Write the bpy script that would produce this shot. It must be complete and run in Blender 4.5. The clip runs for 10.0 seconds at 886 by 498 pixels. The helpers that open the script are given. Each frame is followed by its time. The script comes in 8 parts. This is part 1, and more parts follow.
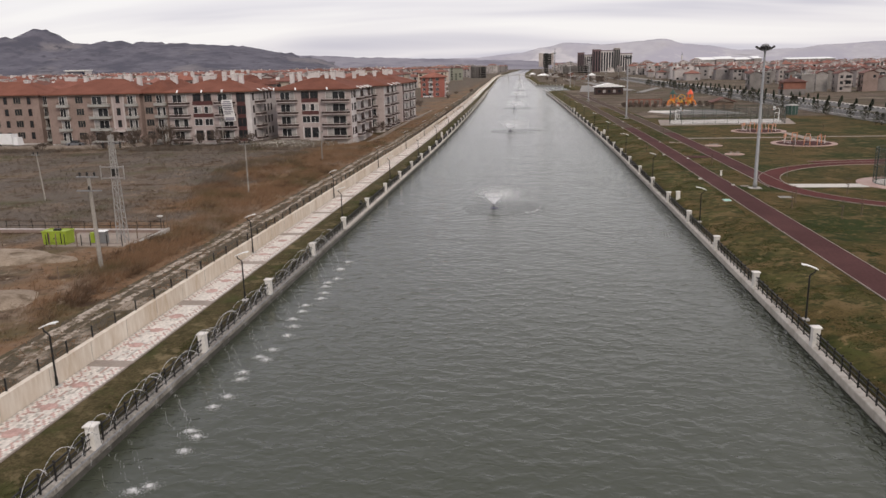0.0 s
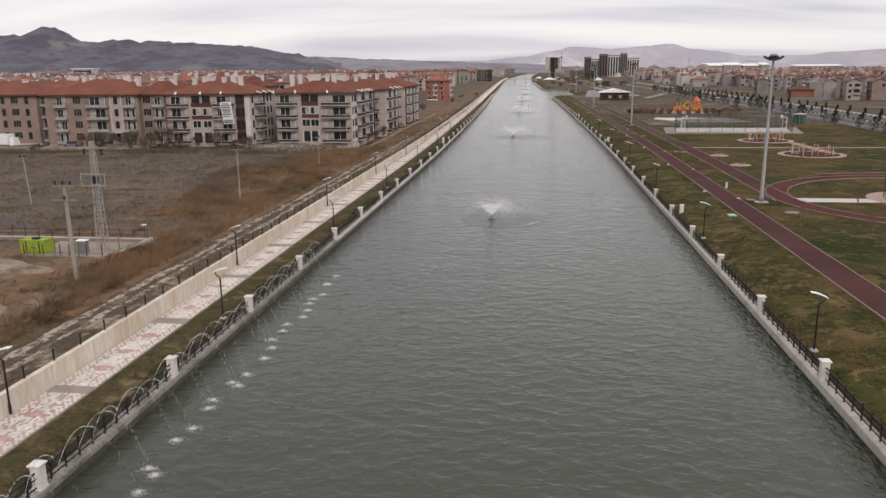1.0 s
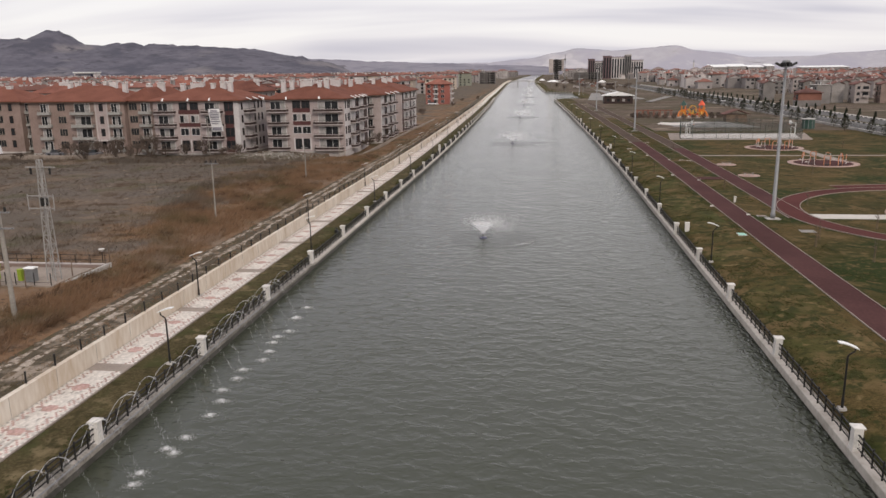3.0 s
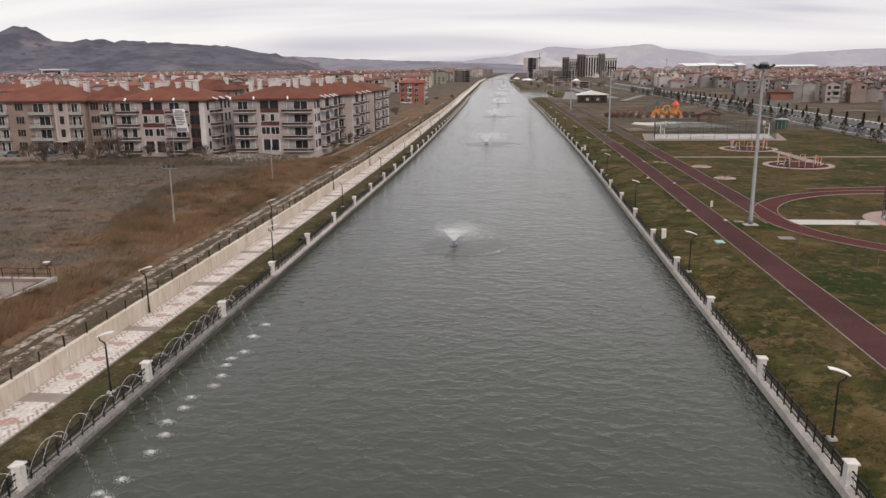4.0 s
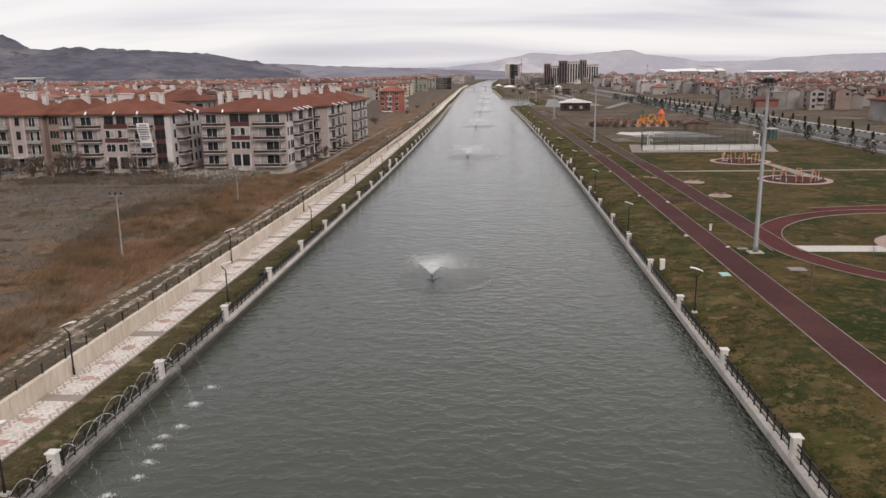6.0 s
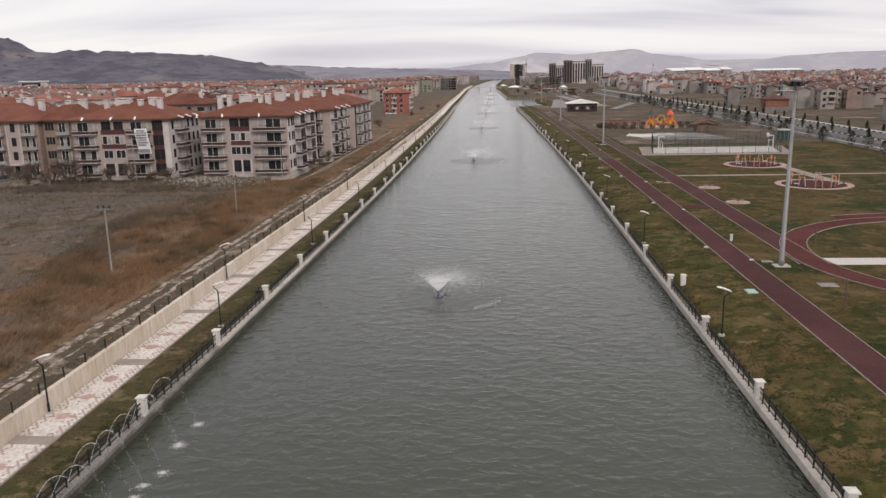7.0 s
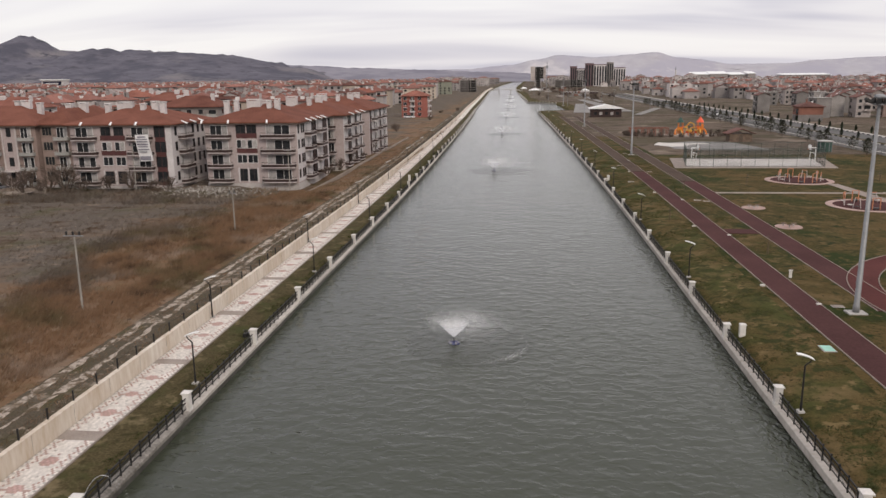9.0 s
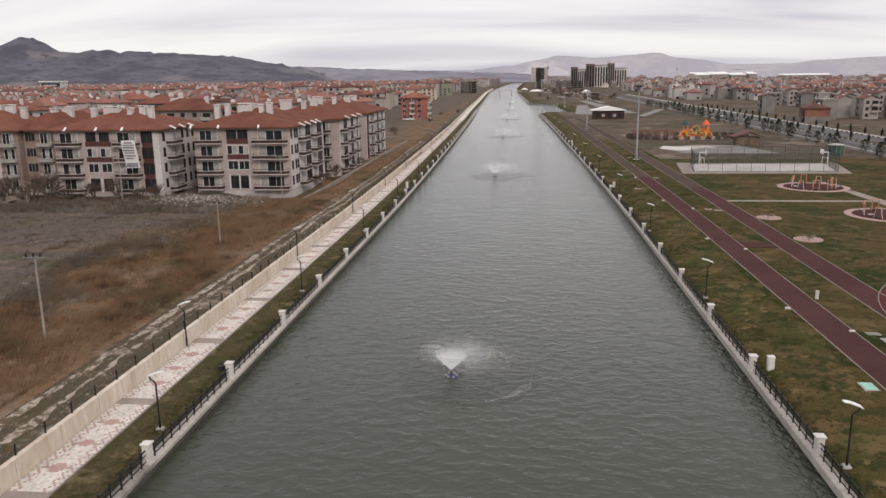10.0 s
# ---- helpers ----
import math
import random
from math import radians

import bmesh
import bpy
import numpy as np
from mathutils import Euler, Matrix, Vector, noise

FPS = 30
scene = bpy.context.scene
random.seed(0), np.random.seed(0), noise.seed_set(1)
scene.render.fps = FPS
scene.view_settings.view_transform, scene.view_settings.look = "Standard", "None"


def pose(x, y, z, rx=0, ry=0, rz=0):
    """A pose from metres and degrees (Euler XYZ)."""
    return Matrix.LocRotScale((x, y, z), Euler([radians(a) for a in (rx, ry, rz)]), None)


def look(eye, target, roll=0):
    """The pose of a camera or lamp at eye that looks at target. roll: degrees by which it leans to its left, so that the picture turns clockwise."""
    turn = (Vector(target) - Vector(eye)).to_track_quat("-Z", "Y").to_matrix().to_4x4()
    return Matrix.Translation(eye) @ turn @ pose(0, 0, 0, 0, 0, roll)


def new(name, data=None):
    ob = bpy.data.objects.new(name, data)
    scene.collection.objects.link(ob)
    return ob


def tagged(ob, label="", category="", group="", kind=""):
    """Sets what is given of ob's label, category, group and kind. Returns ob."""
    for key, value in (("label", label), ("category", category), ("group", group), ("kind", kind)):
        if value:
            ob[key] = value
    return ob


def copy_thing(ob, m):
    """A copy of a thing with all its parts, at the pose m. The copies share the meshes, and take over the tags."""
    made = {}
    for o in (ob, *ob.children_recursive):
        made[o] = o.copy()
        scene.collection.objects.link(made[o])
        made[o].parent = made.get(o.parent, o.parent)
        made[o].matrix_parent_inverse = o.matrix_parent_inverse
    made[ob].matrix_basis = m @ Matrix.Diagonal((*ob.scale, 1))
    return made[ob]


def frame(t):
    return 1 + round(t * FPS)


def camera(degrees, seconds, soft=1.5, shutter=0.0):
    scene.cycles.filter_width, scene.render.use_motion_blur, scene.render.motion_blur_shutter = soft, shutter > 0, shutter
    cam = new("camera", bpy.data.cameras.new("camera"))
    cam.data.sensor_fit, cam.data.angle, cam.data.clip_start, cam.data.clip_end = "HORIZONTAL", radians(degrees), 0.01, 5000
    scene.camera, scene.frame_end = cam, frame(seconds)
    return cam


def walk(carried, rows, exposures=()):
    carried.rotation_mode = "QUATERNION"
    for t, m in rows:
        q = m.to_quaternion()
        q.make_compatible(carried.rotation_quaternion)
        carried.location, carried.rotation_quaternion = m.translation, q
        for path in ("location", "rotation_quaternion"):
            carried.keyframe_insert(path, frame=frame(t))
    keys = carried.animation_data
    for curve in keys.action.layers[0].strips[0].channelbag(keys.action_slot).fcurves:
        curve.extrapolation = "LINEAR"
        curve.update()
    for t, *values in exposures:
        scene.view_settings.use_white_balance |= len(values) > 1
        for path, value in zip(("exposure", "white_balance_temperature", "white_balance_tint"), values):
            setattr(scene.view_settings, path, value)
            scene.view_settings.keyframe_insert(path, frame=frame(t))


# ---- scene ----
cam = camera(60.7, 10.0)
PATH = [
    (0, (-1.316, 7.784, 16.734), (-1.541, 9.715, 16.266), -1.3),
    (0.5, (-0.924, 9.309, 16.977), (-1.155, 11.24, 16.51), -1.0),
    (1, (-0.526, 10.918, 17.196), (-0.763, 12.849, 16.734), -0.6),
    (1.5, (-0.155, 12.599, 17.346), (-0.4, 14.53, 16.888), -0.7),
    (2, (0.12, 14.32, 17.51), (-0.133, 16.25, 17.054), -0.8),
    (3.5, (0.738, 19.41, 18.039), (0.5, 21.342, 17.58), -0.7),
    (4, (0.844, 21.198, 18.219), (0.659, 23.135, 17.756), -0.6),
    (4.5, (0.869, 23.097, 18.429), (0.723, 25.037, 17.965), -0.8),
    (5, (0.876, 25.137, 18.633), (0.739, 27.079, 18.175), -0.9),
    (5.5, (0.871, 27.32, 18.875), (0.732, 29.264, 18.426), -0.8),
    (7, (0.339, 34.063, 19.537), (0.183, 36.006, 19.09), -1.2),
    (7.5, (0.112, 36.431, 19.748), (-0.055, 38.372, 19.297), -1.3),
    (8, (-0.091, 38.996, 19.957), (-0.27, 40.936, 19.508), -1.1),
    (8.5, (-0.276, 41.729, 20.145), (-0.471, 43.669, 19.7), -0.9),
    (9, (-0.448, 44.527, 20.335), (-0.65, 46.467, 19.892), -0.7),
    (9.5, (-0.579, 47.472, 20.516), (-0.783, 49.412, 20.073), -0.7),
    (10, (-0.711, 50.565, 20.706), (-0.915, 52.505, 20.265), -0.8),
]
walk(cam, [(t, look(e, g, r)) for t, e, g, r in PATH])

# ---- world and light ----
world = bpy.data.worlds.new("overcast_sky")
scene.world = world
world.use_nodes = True
wt = world.node_tree
wbg = wt.nodes["Background"]


def wnode(kind, **kw):
    n = wt.nodes.new(kind)
    for k, v in kw.items():
        n.inputs[k].default_value = v
    return n


sky = wt.nodes.new("ShaderNodeTexSky")
sky.sky_type, sky.sun_disc = "NISHITA", False
sky.sun_elevation, sky.sun_rotation = radians(34), radians(149)
sky_dim = wt.nodes.new("ShaderNodeVectorMath")
sky_dim.operation = "SCALE"
sky_dim.inputs["Scale"].default_value = 0.10
wt.links.new(sky.outputs[0], sky_dim.inputs[0])
wco = wt.nodes.new("ShaderNodeTexCoord")
# cloud sheet: the sky direction laid onto a flat layer, stretched in bands
sep = wt.nodes.new("ShaderNodeSeparateXYZ")
wt.links.new(wco.outputs["Generated"], sep.inputs[0])
up = wt.nodes.new("ShaderNodeMath")
up.operation = "MAXIMUM"
up.inputs[1].default_value = 0.0
wt.links.new(sep.outputs["Z"], up.inputs[0])
lift = wt.nodes.new("ShaderNodeMath")
lift.operation = "ADD"
lift.inputs[1].default_value = 0.15
wt.links.new(up.outputs[0], lift.inputs[0])
px = wt.nodes.new("ShaderNodeMath")
px.operation = "DIVIDE"
py = wt.nodes.new("ShaderNodeMath")
py.operation = "DIVIDE"
wt.links.new(sep.outputs["X"], px.inputs[0])
wt.links.new(lift.outputs[0], px.inputs[1])
wt.links.new(sep.outputs["Y"], py.inputs[0])
wt.links.new(lift.outputs[0], py.inputs[1])
flat = wt.nodes.new("ShaderNodeCombineXYZ")
wt.links.new(px.outputs[0], flat.inputs[0])
wt.links.new(py.outputs[0], flat.inputs[1])
turn = wt.nodes.new("ShaderNodeMapping")
turn.inputs["Rotation"].default_value = (0, 0, radians(14))
turn.inputs["Scale"].default_value = (0.30, 0.78, 1)
wt.links.new(flat.outputs[0], turn.inputs[0])
cl = wnode("ShaderNodeTexNoise", Scale=1.0, Detail=3.5, Roughness=0.5, Distortion=0.5)
wt.links.new(turn.outputs[0], cl.inputs[0])
ramp = wt.nodes.new("ShaderNodeValToRGB")
ramp.color_ramp.elements[0].position, ramp.color_ramp.elements[0].color = 0.37, (0.59, 0.565, 0.645, 1)
ramp.color_ramp.elements[1].position, ramp.color_ramp.elements[1].color = 0.49, (0.80, 0.76, 0.795, 1)
streak = ramp.color_ramp.elements.new(0.61)
streak.color = (0.925, 0.887, 0.885, 1)
wt.links.new(cl.outputs[0], ramp.inputs[0])
wmix = wt.nodes.new("ShaderNodeMix")
wmix.data_type = "RGBA"
wmix.inputs[0].default_value = 0.9
wt.links.new(sky_dim.outputs[0], wmix.inputs[6])
wt.links.new(ramp.outputs[0], wmix.inputs[7])
# an overcast sky is brightest overhead
zen = wt.nodes.new("ShaderNodeMapRange")
zen.inputs["From Min"].default_value, zen.inputs["From Max"].default_value = 0.15, 1.0
zen.inputs["To Min"].default_value, zen.inputs["To Max"].default_value = 1.0, 1.45
wt.links.new(sep.outputs["Z"], zen.inputs[0])
glow = wt.nodes.new("ShaderNodeVectorMath")
glow.operation = "SCALE"
wt.links.new(wmix.outputs[2], glow.inputs[0])
wt.links.new(zen.outputs[0], glow.inputs["Scale"])
wt.links.new(glow.outputs[0], wbg.inputs[0])
wbg.inputs[1].default_value = 1.05

sun = new("sun", bpy.data.lights.new("sun", "SUN"))
sun.data.energy, sun.data.angle, sun.data.color = 1.4, radians(14), (1.0, 0.885, 0.765)
sun.matrix_world = look((70, -55, 90), (0, 60, 0))

# ---- materials ----


def pm(name, c1, c2, s1=0.4, s2=6.0, rough=0.8, bump=0.2, dist=0.02, metal=0.0, vary=0.0, island=0.0, mid=0.5, wide=0.16, spec=0.2, stretch=(1, 1, 1)):
    """A material of two colours mixed at a coarse and a fine scale, by the place in the world."""
    m = bpy.data.materials.new(name)
    m.use_nodes = True
    t = m.node_tree
    b = t.nodes["Principled BSDF"]
    g = t.nodes.new("ShaderNodeNewGeometry")
    mp = t.nodes.new("ShaderNodeMapping")
    mp.inputs["Scale"].default_value = stretch
    t.links.new(g.outputs["Position"], mp.inputs[0])
    n1, n2 = t.nodes.new("ShaderNodeTexNoise"), t.nodes.new("ShaderNodeTexNoise")
    for n, s in ((n1, s1), (n2, s2)):
        n.inputs["Scale"].default_value, n.inputs["Detail"].default_value = s, 5.0
        t.links.new(mp.outputs[0], n.inputs[0])
    add = t.nodes.new("ShaderNodeMath")
    add.operation = "MULTIPLY_ADD"
    add.inputs[1].default_value = 0.45
    t.links.new(n2.outputs[0], add.inputs[0])
    sc = t.nodes.new("ShaderNodeMath")
    sc.operation = "MULTIPLY"
    sc.inputs[1].default_value = 0.55
    t.links.new(n1.outputs[0], sc.inputs[0])
    t.links.new(sc.outputs[0], add.inputs[2])
    r = t.nodes.new("ShaderNodeValToRGB")
    r.color_ramp.elements[0].position, r.color_ramp.elements[0].color = mid - wide, (*c1, 1)
    r.color_ramp.elements[1].position, r.color_ramp.elements[1].color = mid + wide, (*c2, 1)
    t.links.new(add.outputs[0], r.inputs[0])
    out = r.outputs[0]
    if vary or island:
        h = t.nodes.new("ShaderNodeHueSaturation")
        mr = t.nodes.new("ShaderNodeMapRange")
        k = vary or island
        mr.inputs["To Min"].default_value, mr.inputs["To Max"].default_value = 1 - k, 1 + k
        if vary:
            oi = t.nodes.new("ShaderNodeObjectInfo")
            t.links.new(oi.outputs["Random"], mr.inputs[0])
        else:
            t.links.new(g.outputs["Random Per Island"], mr.inputs[0])
        t.links.new(mr.outputs[0], h.inputs["Value"])
        t.links.new(out, h.inputs["Color"])
        out = h.outputs[0]
    t.links.new(out, b.inputs["Base Color"])
    b.inputs["Roughness"].default_value, b.inputs["Metallic"].default_value = rough, metal
    b.inputs["Specular IOR Level"].default_value = spec
    if bump:
        bp = t.nodes.new("ShaderNodeBump")
        bp.inputs["Strength"].default_value, bp.inputs["Distance"].default_value = bump, dist
        t.links.new(n2.outputs[0], bp.inputs["Height"])
        t.links.new(bp.outputs[0], b.inputs["Normal"])
    return m


def see_through(name, colour, cover, scale, patchy=0.3, lit=False):
    """Airborne water: white drops with gaps between them."""
    m = bpy.data.materials.new(name)
    m.use_nodes = True
    t = m.node_tree
    b = t.nodes["Principled BSDF"]
    b.inputs["Base Color"].default_value, b.inputs["Roughness"].default_value = (*colour, 1), 0.5
    g = t.nodes.new("ShaderNodeNewGeometry")
    n = t.nodes.new("ShaderNodeTexNoise")
    n.inputs["Scale"].default_value, n.inputs["Detail"].default_value = scale, 4.0
    t.links.new(g.outputs["Position"], n.inputs[0])
    mr = t.nodes.new("ShaderNodeMapRange")
    mr.inputs["From Min"].default_value, mr.inputs["From Max"].default_value = 0.3, 0.7
    mr.inputs["To Min"].default_value, mr.inputs["To Max"].default_value = max(0, cover - patchy), min(1, cover + patchy)
    t.links.new(n.outputs[0], mr.inputs[0])
    if lit:
        # drops scatter light from every side
        df, tl, tr = t.nodes.new("ShaderNodeBsdfDiffuse"), t.nodes.new("ShaderNodeBsdfTranslucent"), t.nodes.new("ShaderNodeBsdfTransparent")
        df.inputs[0].default_value = tl.inputs[0].default_value = (*colour, 1)
        m1, m2 = t.nodes.new("ShaderNodeMixShader"), t.nodes.new("ShaderNodeMixShader")
        m1.inputs[0].default_value = 0.5
        t.links.new(df.outputs[0], m1.inputs[1])
        t.links.new(tl.outputs[0], m1.inputs[2])
        t.links.new(mr.outputs[0], m2.inputs[0])
        t.links.new(tr.outputs[0], m2.inputs[1])
        t.links.new(m1.outputs[0], m2.inputs[2])
        t.links.new(m2.outputs[0], t.nodes["Material Output"].inputs[0])
        t.nodes.remove(b)
    else:
        t.links.new(mr.outputs[0], b.inputs["Alpha"])
    return m


def fade_out(m, z0, z1):
    """Spray that thins out between two heights above its float."""
    t = m.node_tree
    mx = next(n for n in t.nodes if n.type == "MIX_SHADER" and n.inputs[1].links and n.inputs[1].links[0].from_node.type == "BSDF_TRANSPARENT")
    tc, sz, mr, mu = t.nodes.new("ShaderNodeTexCoord"), t.nodes.new("ShaderNodeSeparateXYZ"), t.nodes.new("ShaderNodeMapRange"), t.nodes.new("ShaderNodeMath")
    t.links.new(tc.outputs["Object"], sz.inputs[0])
    t.links.new(sz.outputs["Z"], mr.inputs[0])
    mr.interpolation_type = "SMOOTHSTEP"
    mr.inputs["From Min"].default_value, mr.inputs["From Max"].default_value = z0, z1
    mr.inputs["To Min"].default_value, mr.inputs["To Max"].default_value = 1.0, 0.0
    mu.operation = "MULTIPLY"
    t.links.new(mx.inputs[0].links[0].from_socket, mu.inputs[0])
    t.links.new(mr.outputs[0], mu.inputs[1])
    t.links.new(mu.outputs[0], mx.inputs[0])


def layered(name, base, patches, rough=0.9, bump=0.4, dist=0.05, fine=9.0):
    """Ground cover: a base colour pair and patches (colour, scale, threshold, softness, offset)."""
    m = bpy.data.materials.new(name)
    m.use_nodes = True
    t = m.node_tree
    b = t.nodes["Principled BSDF"]
    g = t.nodes.new("ShaderNodeNewGeometry")

    def noise_of(scale, offset, detail=5.0):
        mp = t.nodes.new("ShaderNodeMapping")
        mp.inputs["Location"].default_value = (offset, offset * 0.7, 0)
        t.links.new(g.outputs["Position"], mp.inputs[0])
        n = t.nodes.new("ShaderNodeTexNoise")
        n.inputs["Scale"].default_value, n.inputs["Detail"].default_value = scale, detail
        n.inputs["Roughness"].default_value = 0.62
        t.links.new(mp.outputs[0], n.inputs[0])
        return n

    def mix(fac, a, c):
        x = t.nodes.new("ShaderNodeMix")
        x.data_type = "RGBA"
        t.links.new(fac, x.inputs[0])
        t.links.new(a, x.inputs[6])
        x.inputs[7].default_value = (*c, 1)
        return x.outputs[2]

    f = noise_of(fine, 3.0)
    r = t.nodes.new("ShaderNodeValToRGB")
    r.color_ramp.elements[0].position, r.color_ramp.elements[0].color = 0.3, (*base[0], 1)
    r.color_ramp.elements[1].position, r.color_ramp.elements[1].color = 0.7, (*base[1], 1)
    t.links.new(f.outputs[0], r.inputs[0])
    out = r.outputs[0]
    for colour, scale, level, soft, offset, *drift in patches:
        n = noise_of(scale, offset)
        mr = t.nodes.new("ShaderNodeMapRange")
        mr.inputs["From Min"].default_value, mr.inputs["From Max"].default_value = level - soft, level + soft
        value = n.outputs[0]
        if drift:
            # the patches thicken towards the east of x = drift[0]
            sx, ma = t.nodes.new("ShaderNodeSeparateXYZ"), t.nodes.new("ShaderNodeMapRange")
            t.links.new(g.outputs["Position"], sx.inputs[0])
            ma.inputs["From Min"].default_value, ma.inputs["From Max"].default_value = drift[0] - drift[1], drift[0] + drift[1]
            ma.inputs["To Min"].default_value, ma.inputs["To Max"].default_value = -drift[2], drift[2]
            t.links.new(sx.outputs["X"], ma.inputs[0])
            ad = t.nodes.new("ShaderNodeMath")
            t.links.new(n.outputs[0], ad.inputs[0])
            t.links.new(ma.outputs[0], ad.inputs[1])
            value = ad.outputs[0]
        t.links.new(value, mr.inputs[0])
        out = mix(mr.outputs[0], out, colour)
    t.links.new(out, b.inputs["Base Color"])
    b.inputs["Roughness"].default_value = rough
    b.inputs["Specular IOR Level"].default_value = 0.05
    bp = t.nodes.new("ShaderNodeBump")
    bp.inputs["Strength"].default_value, bp.inputs["Distance"].default_value = bump, dist
    t.links.new(f.outputs[0], bp.inputs["Height"])
    t.links.new(bp.outputs[0], b.inputs["Normal"])
    return m


def leafy(m):
    """Lets light through thin blades and leaves."""
    t = m.node_tree
    b = t.nodes["Principled BSDF"]
    tl, mx = t.nodes.new("ShaderNodeBsdfTranslucent"), t.nodes.new("ShaderNodeMixShader")
    mx.inputs[0].default_value = 0.5
    t.links.new(b.inputs["Base Color"].links[0].from_socket, tl.inputs[0])
    t.links.new(b.outputs[0], mx.inputs[1])
    t.links.new(tl.outputs[0], mx.inputs[2])
    t.links.new(mx.outputs[0], t.nodes["Material Output"].inputs[0])
    return m


def water_material(name, colour, rough, waves, strength, chop=False):
    m = bpy.data.materials.new(name)
    m.use_nodes = True
    t = m.node_tree
    b = t.nodes["Principled BSDF"]
    b.inputs["Base Color"].default_value = (*colour, 1)
    b.inputs["Roughness"].default_value, b.inputs["IOR"].default_value = rough, 1.33
    g = t.nodes.new("ShaderNodeNewGeometry")
    # calmer towards the far end of the canal
    sy, calm = t.nodes.new("ShaderNodeSeparateXYZ"), t.nodes.new("ShaderNodeMapRange")
    t.links.new(g.outputs["Position"], sy.inputs[0])
    calm.inputs["From Min"].default_value, calm.inputs["From Max"].default_value = 100, 380
    calm.inputs["To Min"].default_value, calm.inputs["To Max"].default_value = strength, strength * 0.5
    t.links.new(sy.outputs["Y"], calm.inputs[0])
    prev = None
    for scale, stretch, dist in waves:
        mp = t.nodes.new("ShaderNodeMapping")
        mp.inputs["Scale"].default_value = stretch
        mp.inputs["Rotation"].default_value = (0, 0, radians(4 * scale))
        t.links.new(g.outputs["Position"], mp.inputs[0])
        n = t.nodes.new("ShaderNodeTexNoise")
        n.inputs["Scale"].default_value, n.inputs["Detail"].default_value = scale, 2.0
        n.inputs["Distortion"].default_value = 0.25
        t.links.new(mp.outputs[0], n.inputs[0])
        lean, shift, n0 = t.nodes.new("ShaderNodeMath"), t.nodes.new("ShaderNodeVectorMath"), n
        lean.operation = "MULTIPLY"
        lean.inputs[1].default_value = 1.1 / scale
        t.links.new(n0.outputs[0], lean.inputs[0])
        push = t.nodes.new("ShaderNodeCombineXYZ")
        t.links.new(lean.outputs[0], push.inputs[1])
        t.links.new(mp.outputs[0], shift.inputs[0])
        t.links.new(push.outputs[0], shift.inputs[1])
        n = t.nodes.new("ShaderNodeTexNoise")
        n.inputs["Scale"].default_value, n.inputs["Detail"].default_value = scale, 2.0
        n.inputs["Distortion"].default_value = 0.25
        t.links.new(shift.outputs[0], n.inputs[0])
        bp = t.nodes.new("ShaderNodeBump")
        bp.inputs["Distance"].default_value = dist
        t.links.new(calm.outputs[0], bp.inputs["Strength"])
        t.links.new(n.outputs[0], bp.inputs["Height"])
        if prev:
            t.links.new(prev.outputs[0], bp.inputs["Normal"])
        prev = bp
    if chop:
        # choppy wavelets thrown back by the east bank
        n = t.nodes.new("ShaderNodeTexNoise")
        n.inputs["Scale"].default_value, n.inputs["Detail"].default_value, n.inputs["Distortion"].default_value = 2.9, 1.5, 0.4
        lay = t.nodes.new("ShaderNodeMapping")
        lay.inputs["Scale"].default_value = (1, 0.5, 1)
        t.links.new(g.outputs["Position"], lay.inputs[0])
        t.links.new(lay.outputs[0], n.inputs[0])
        sx = t.nodes.new("ShaderNodeSeparateXYZ")
        t.links.new(g.outputs["Position"], sx.inputs[0])
        mr = t.nodes.new("ShaderNodeMapRange")
        mr.inputs["From Min"].default_value, mr.inputs["From Max"].default_value = 13.6, 15.4
        t.links.new(sx.outputs["X"], mr.inputs[0])
        mul = t.nodes.new("ShaderNodeMath")
        mul.operation = "MULTIPLY"
        t.links.new(n.outputs[0], mul.inputs[0])
        t.links.new(mr.outputs[0], mul.inputs[1])
        bp = t.nodes.new("ShaderNodeBump")
        bp.inputs["Strength"].default_value, bp.inputs["Distance"].default_value = 1.0, 0.45
        t.links.new(mul.outputs[0], bp.inputs["Height"])
        t.links.new(prev.outputs[0], bp.inputs["Normal"])
        prev = bp
    t.links.new(prev.outputs[0], b.inputs["Normal"])
    return m


WATER = water_material("canal_water", (0.044, 0.0495, 0.034), 0.09, ((0.3, (0.6, 1, 1), 0.10), (1.15, (0.68, 1, 1), 0.14), (2.6, (0.75, 1, 1), 0.045)), 0.85, True)
# ripple colour darkened to paint in the ring's weaker sky reflection
RIPPLE = water_material("darkened_ripple_water", (0.038, 0.0425, 0.0295), 0.2, ((1.0, (0.7, 1, 1), 0.10), (2.4, (0.8, 1, 1), 0.10)), 0.85)


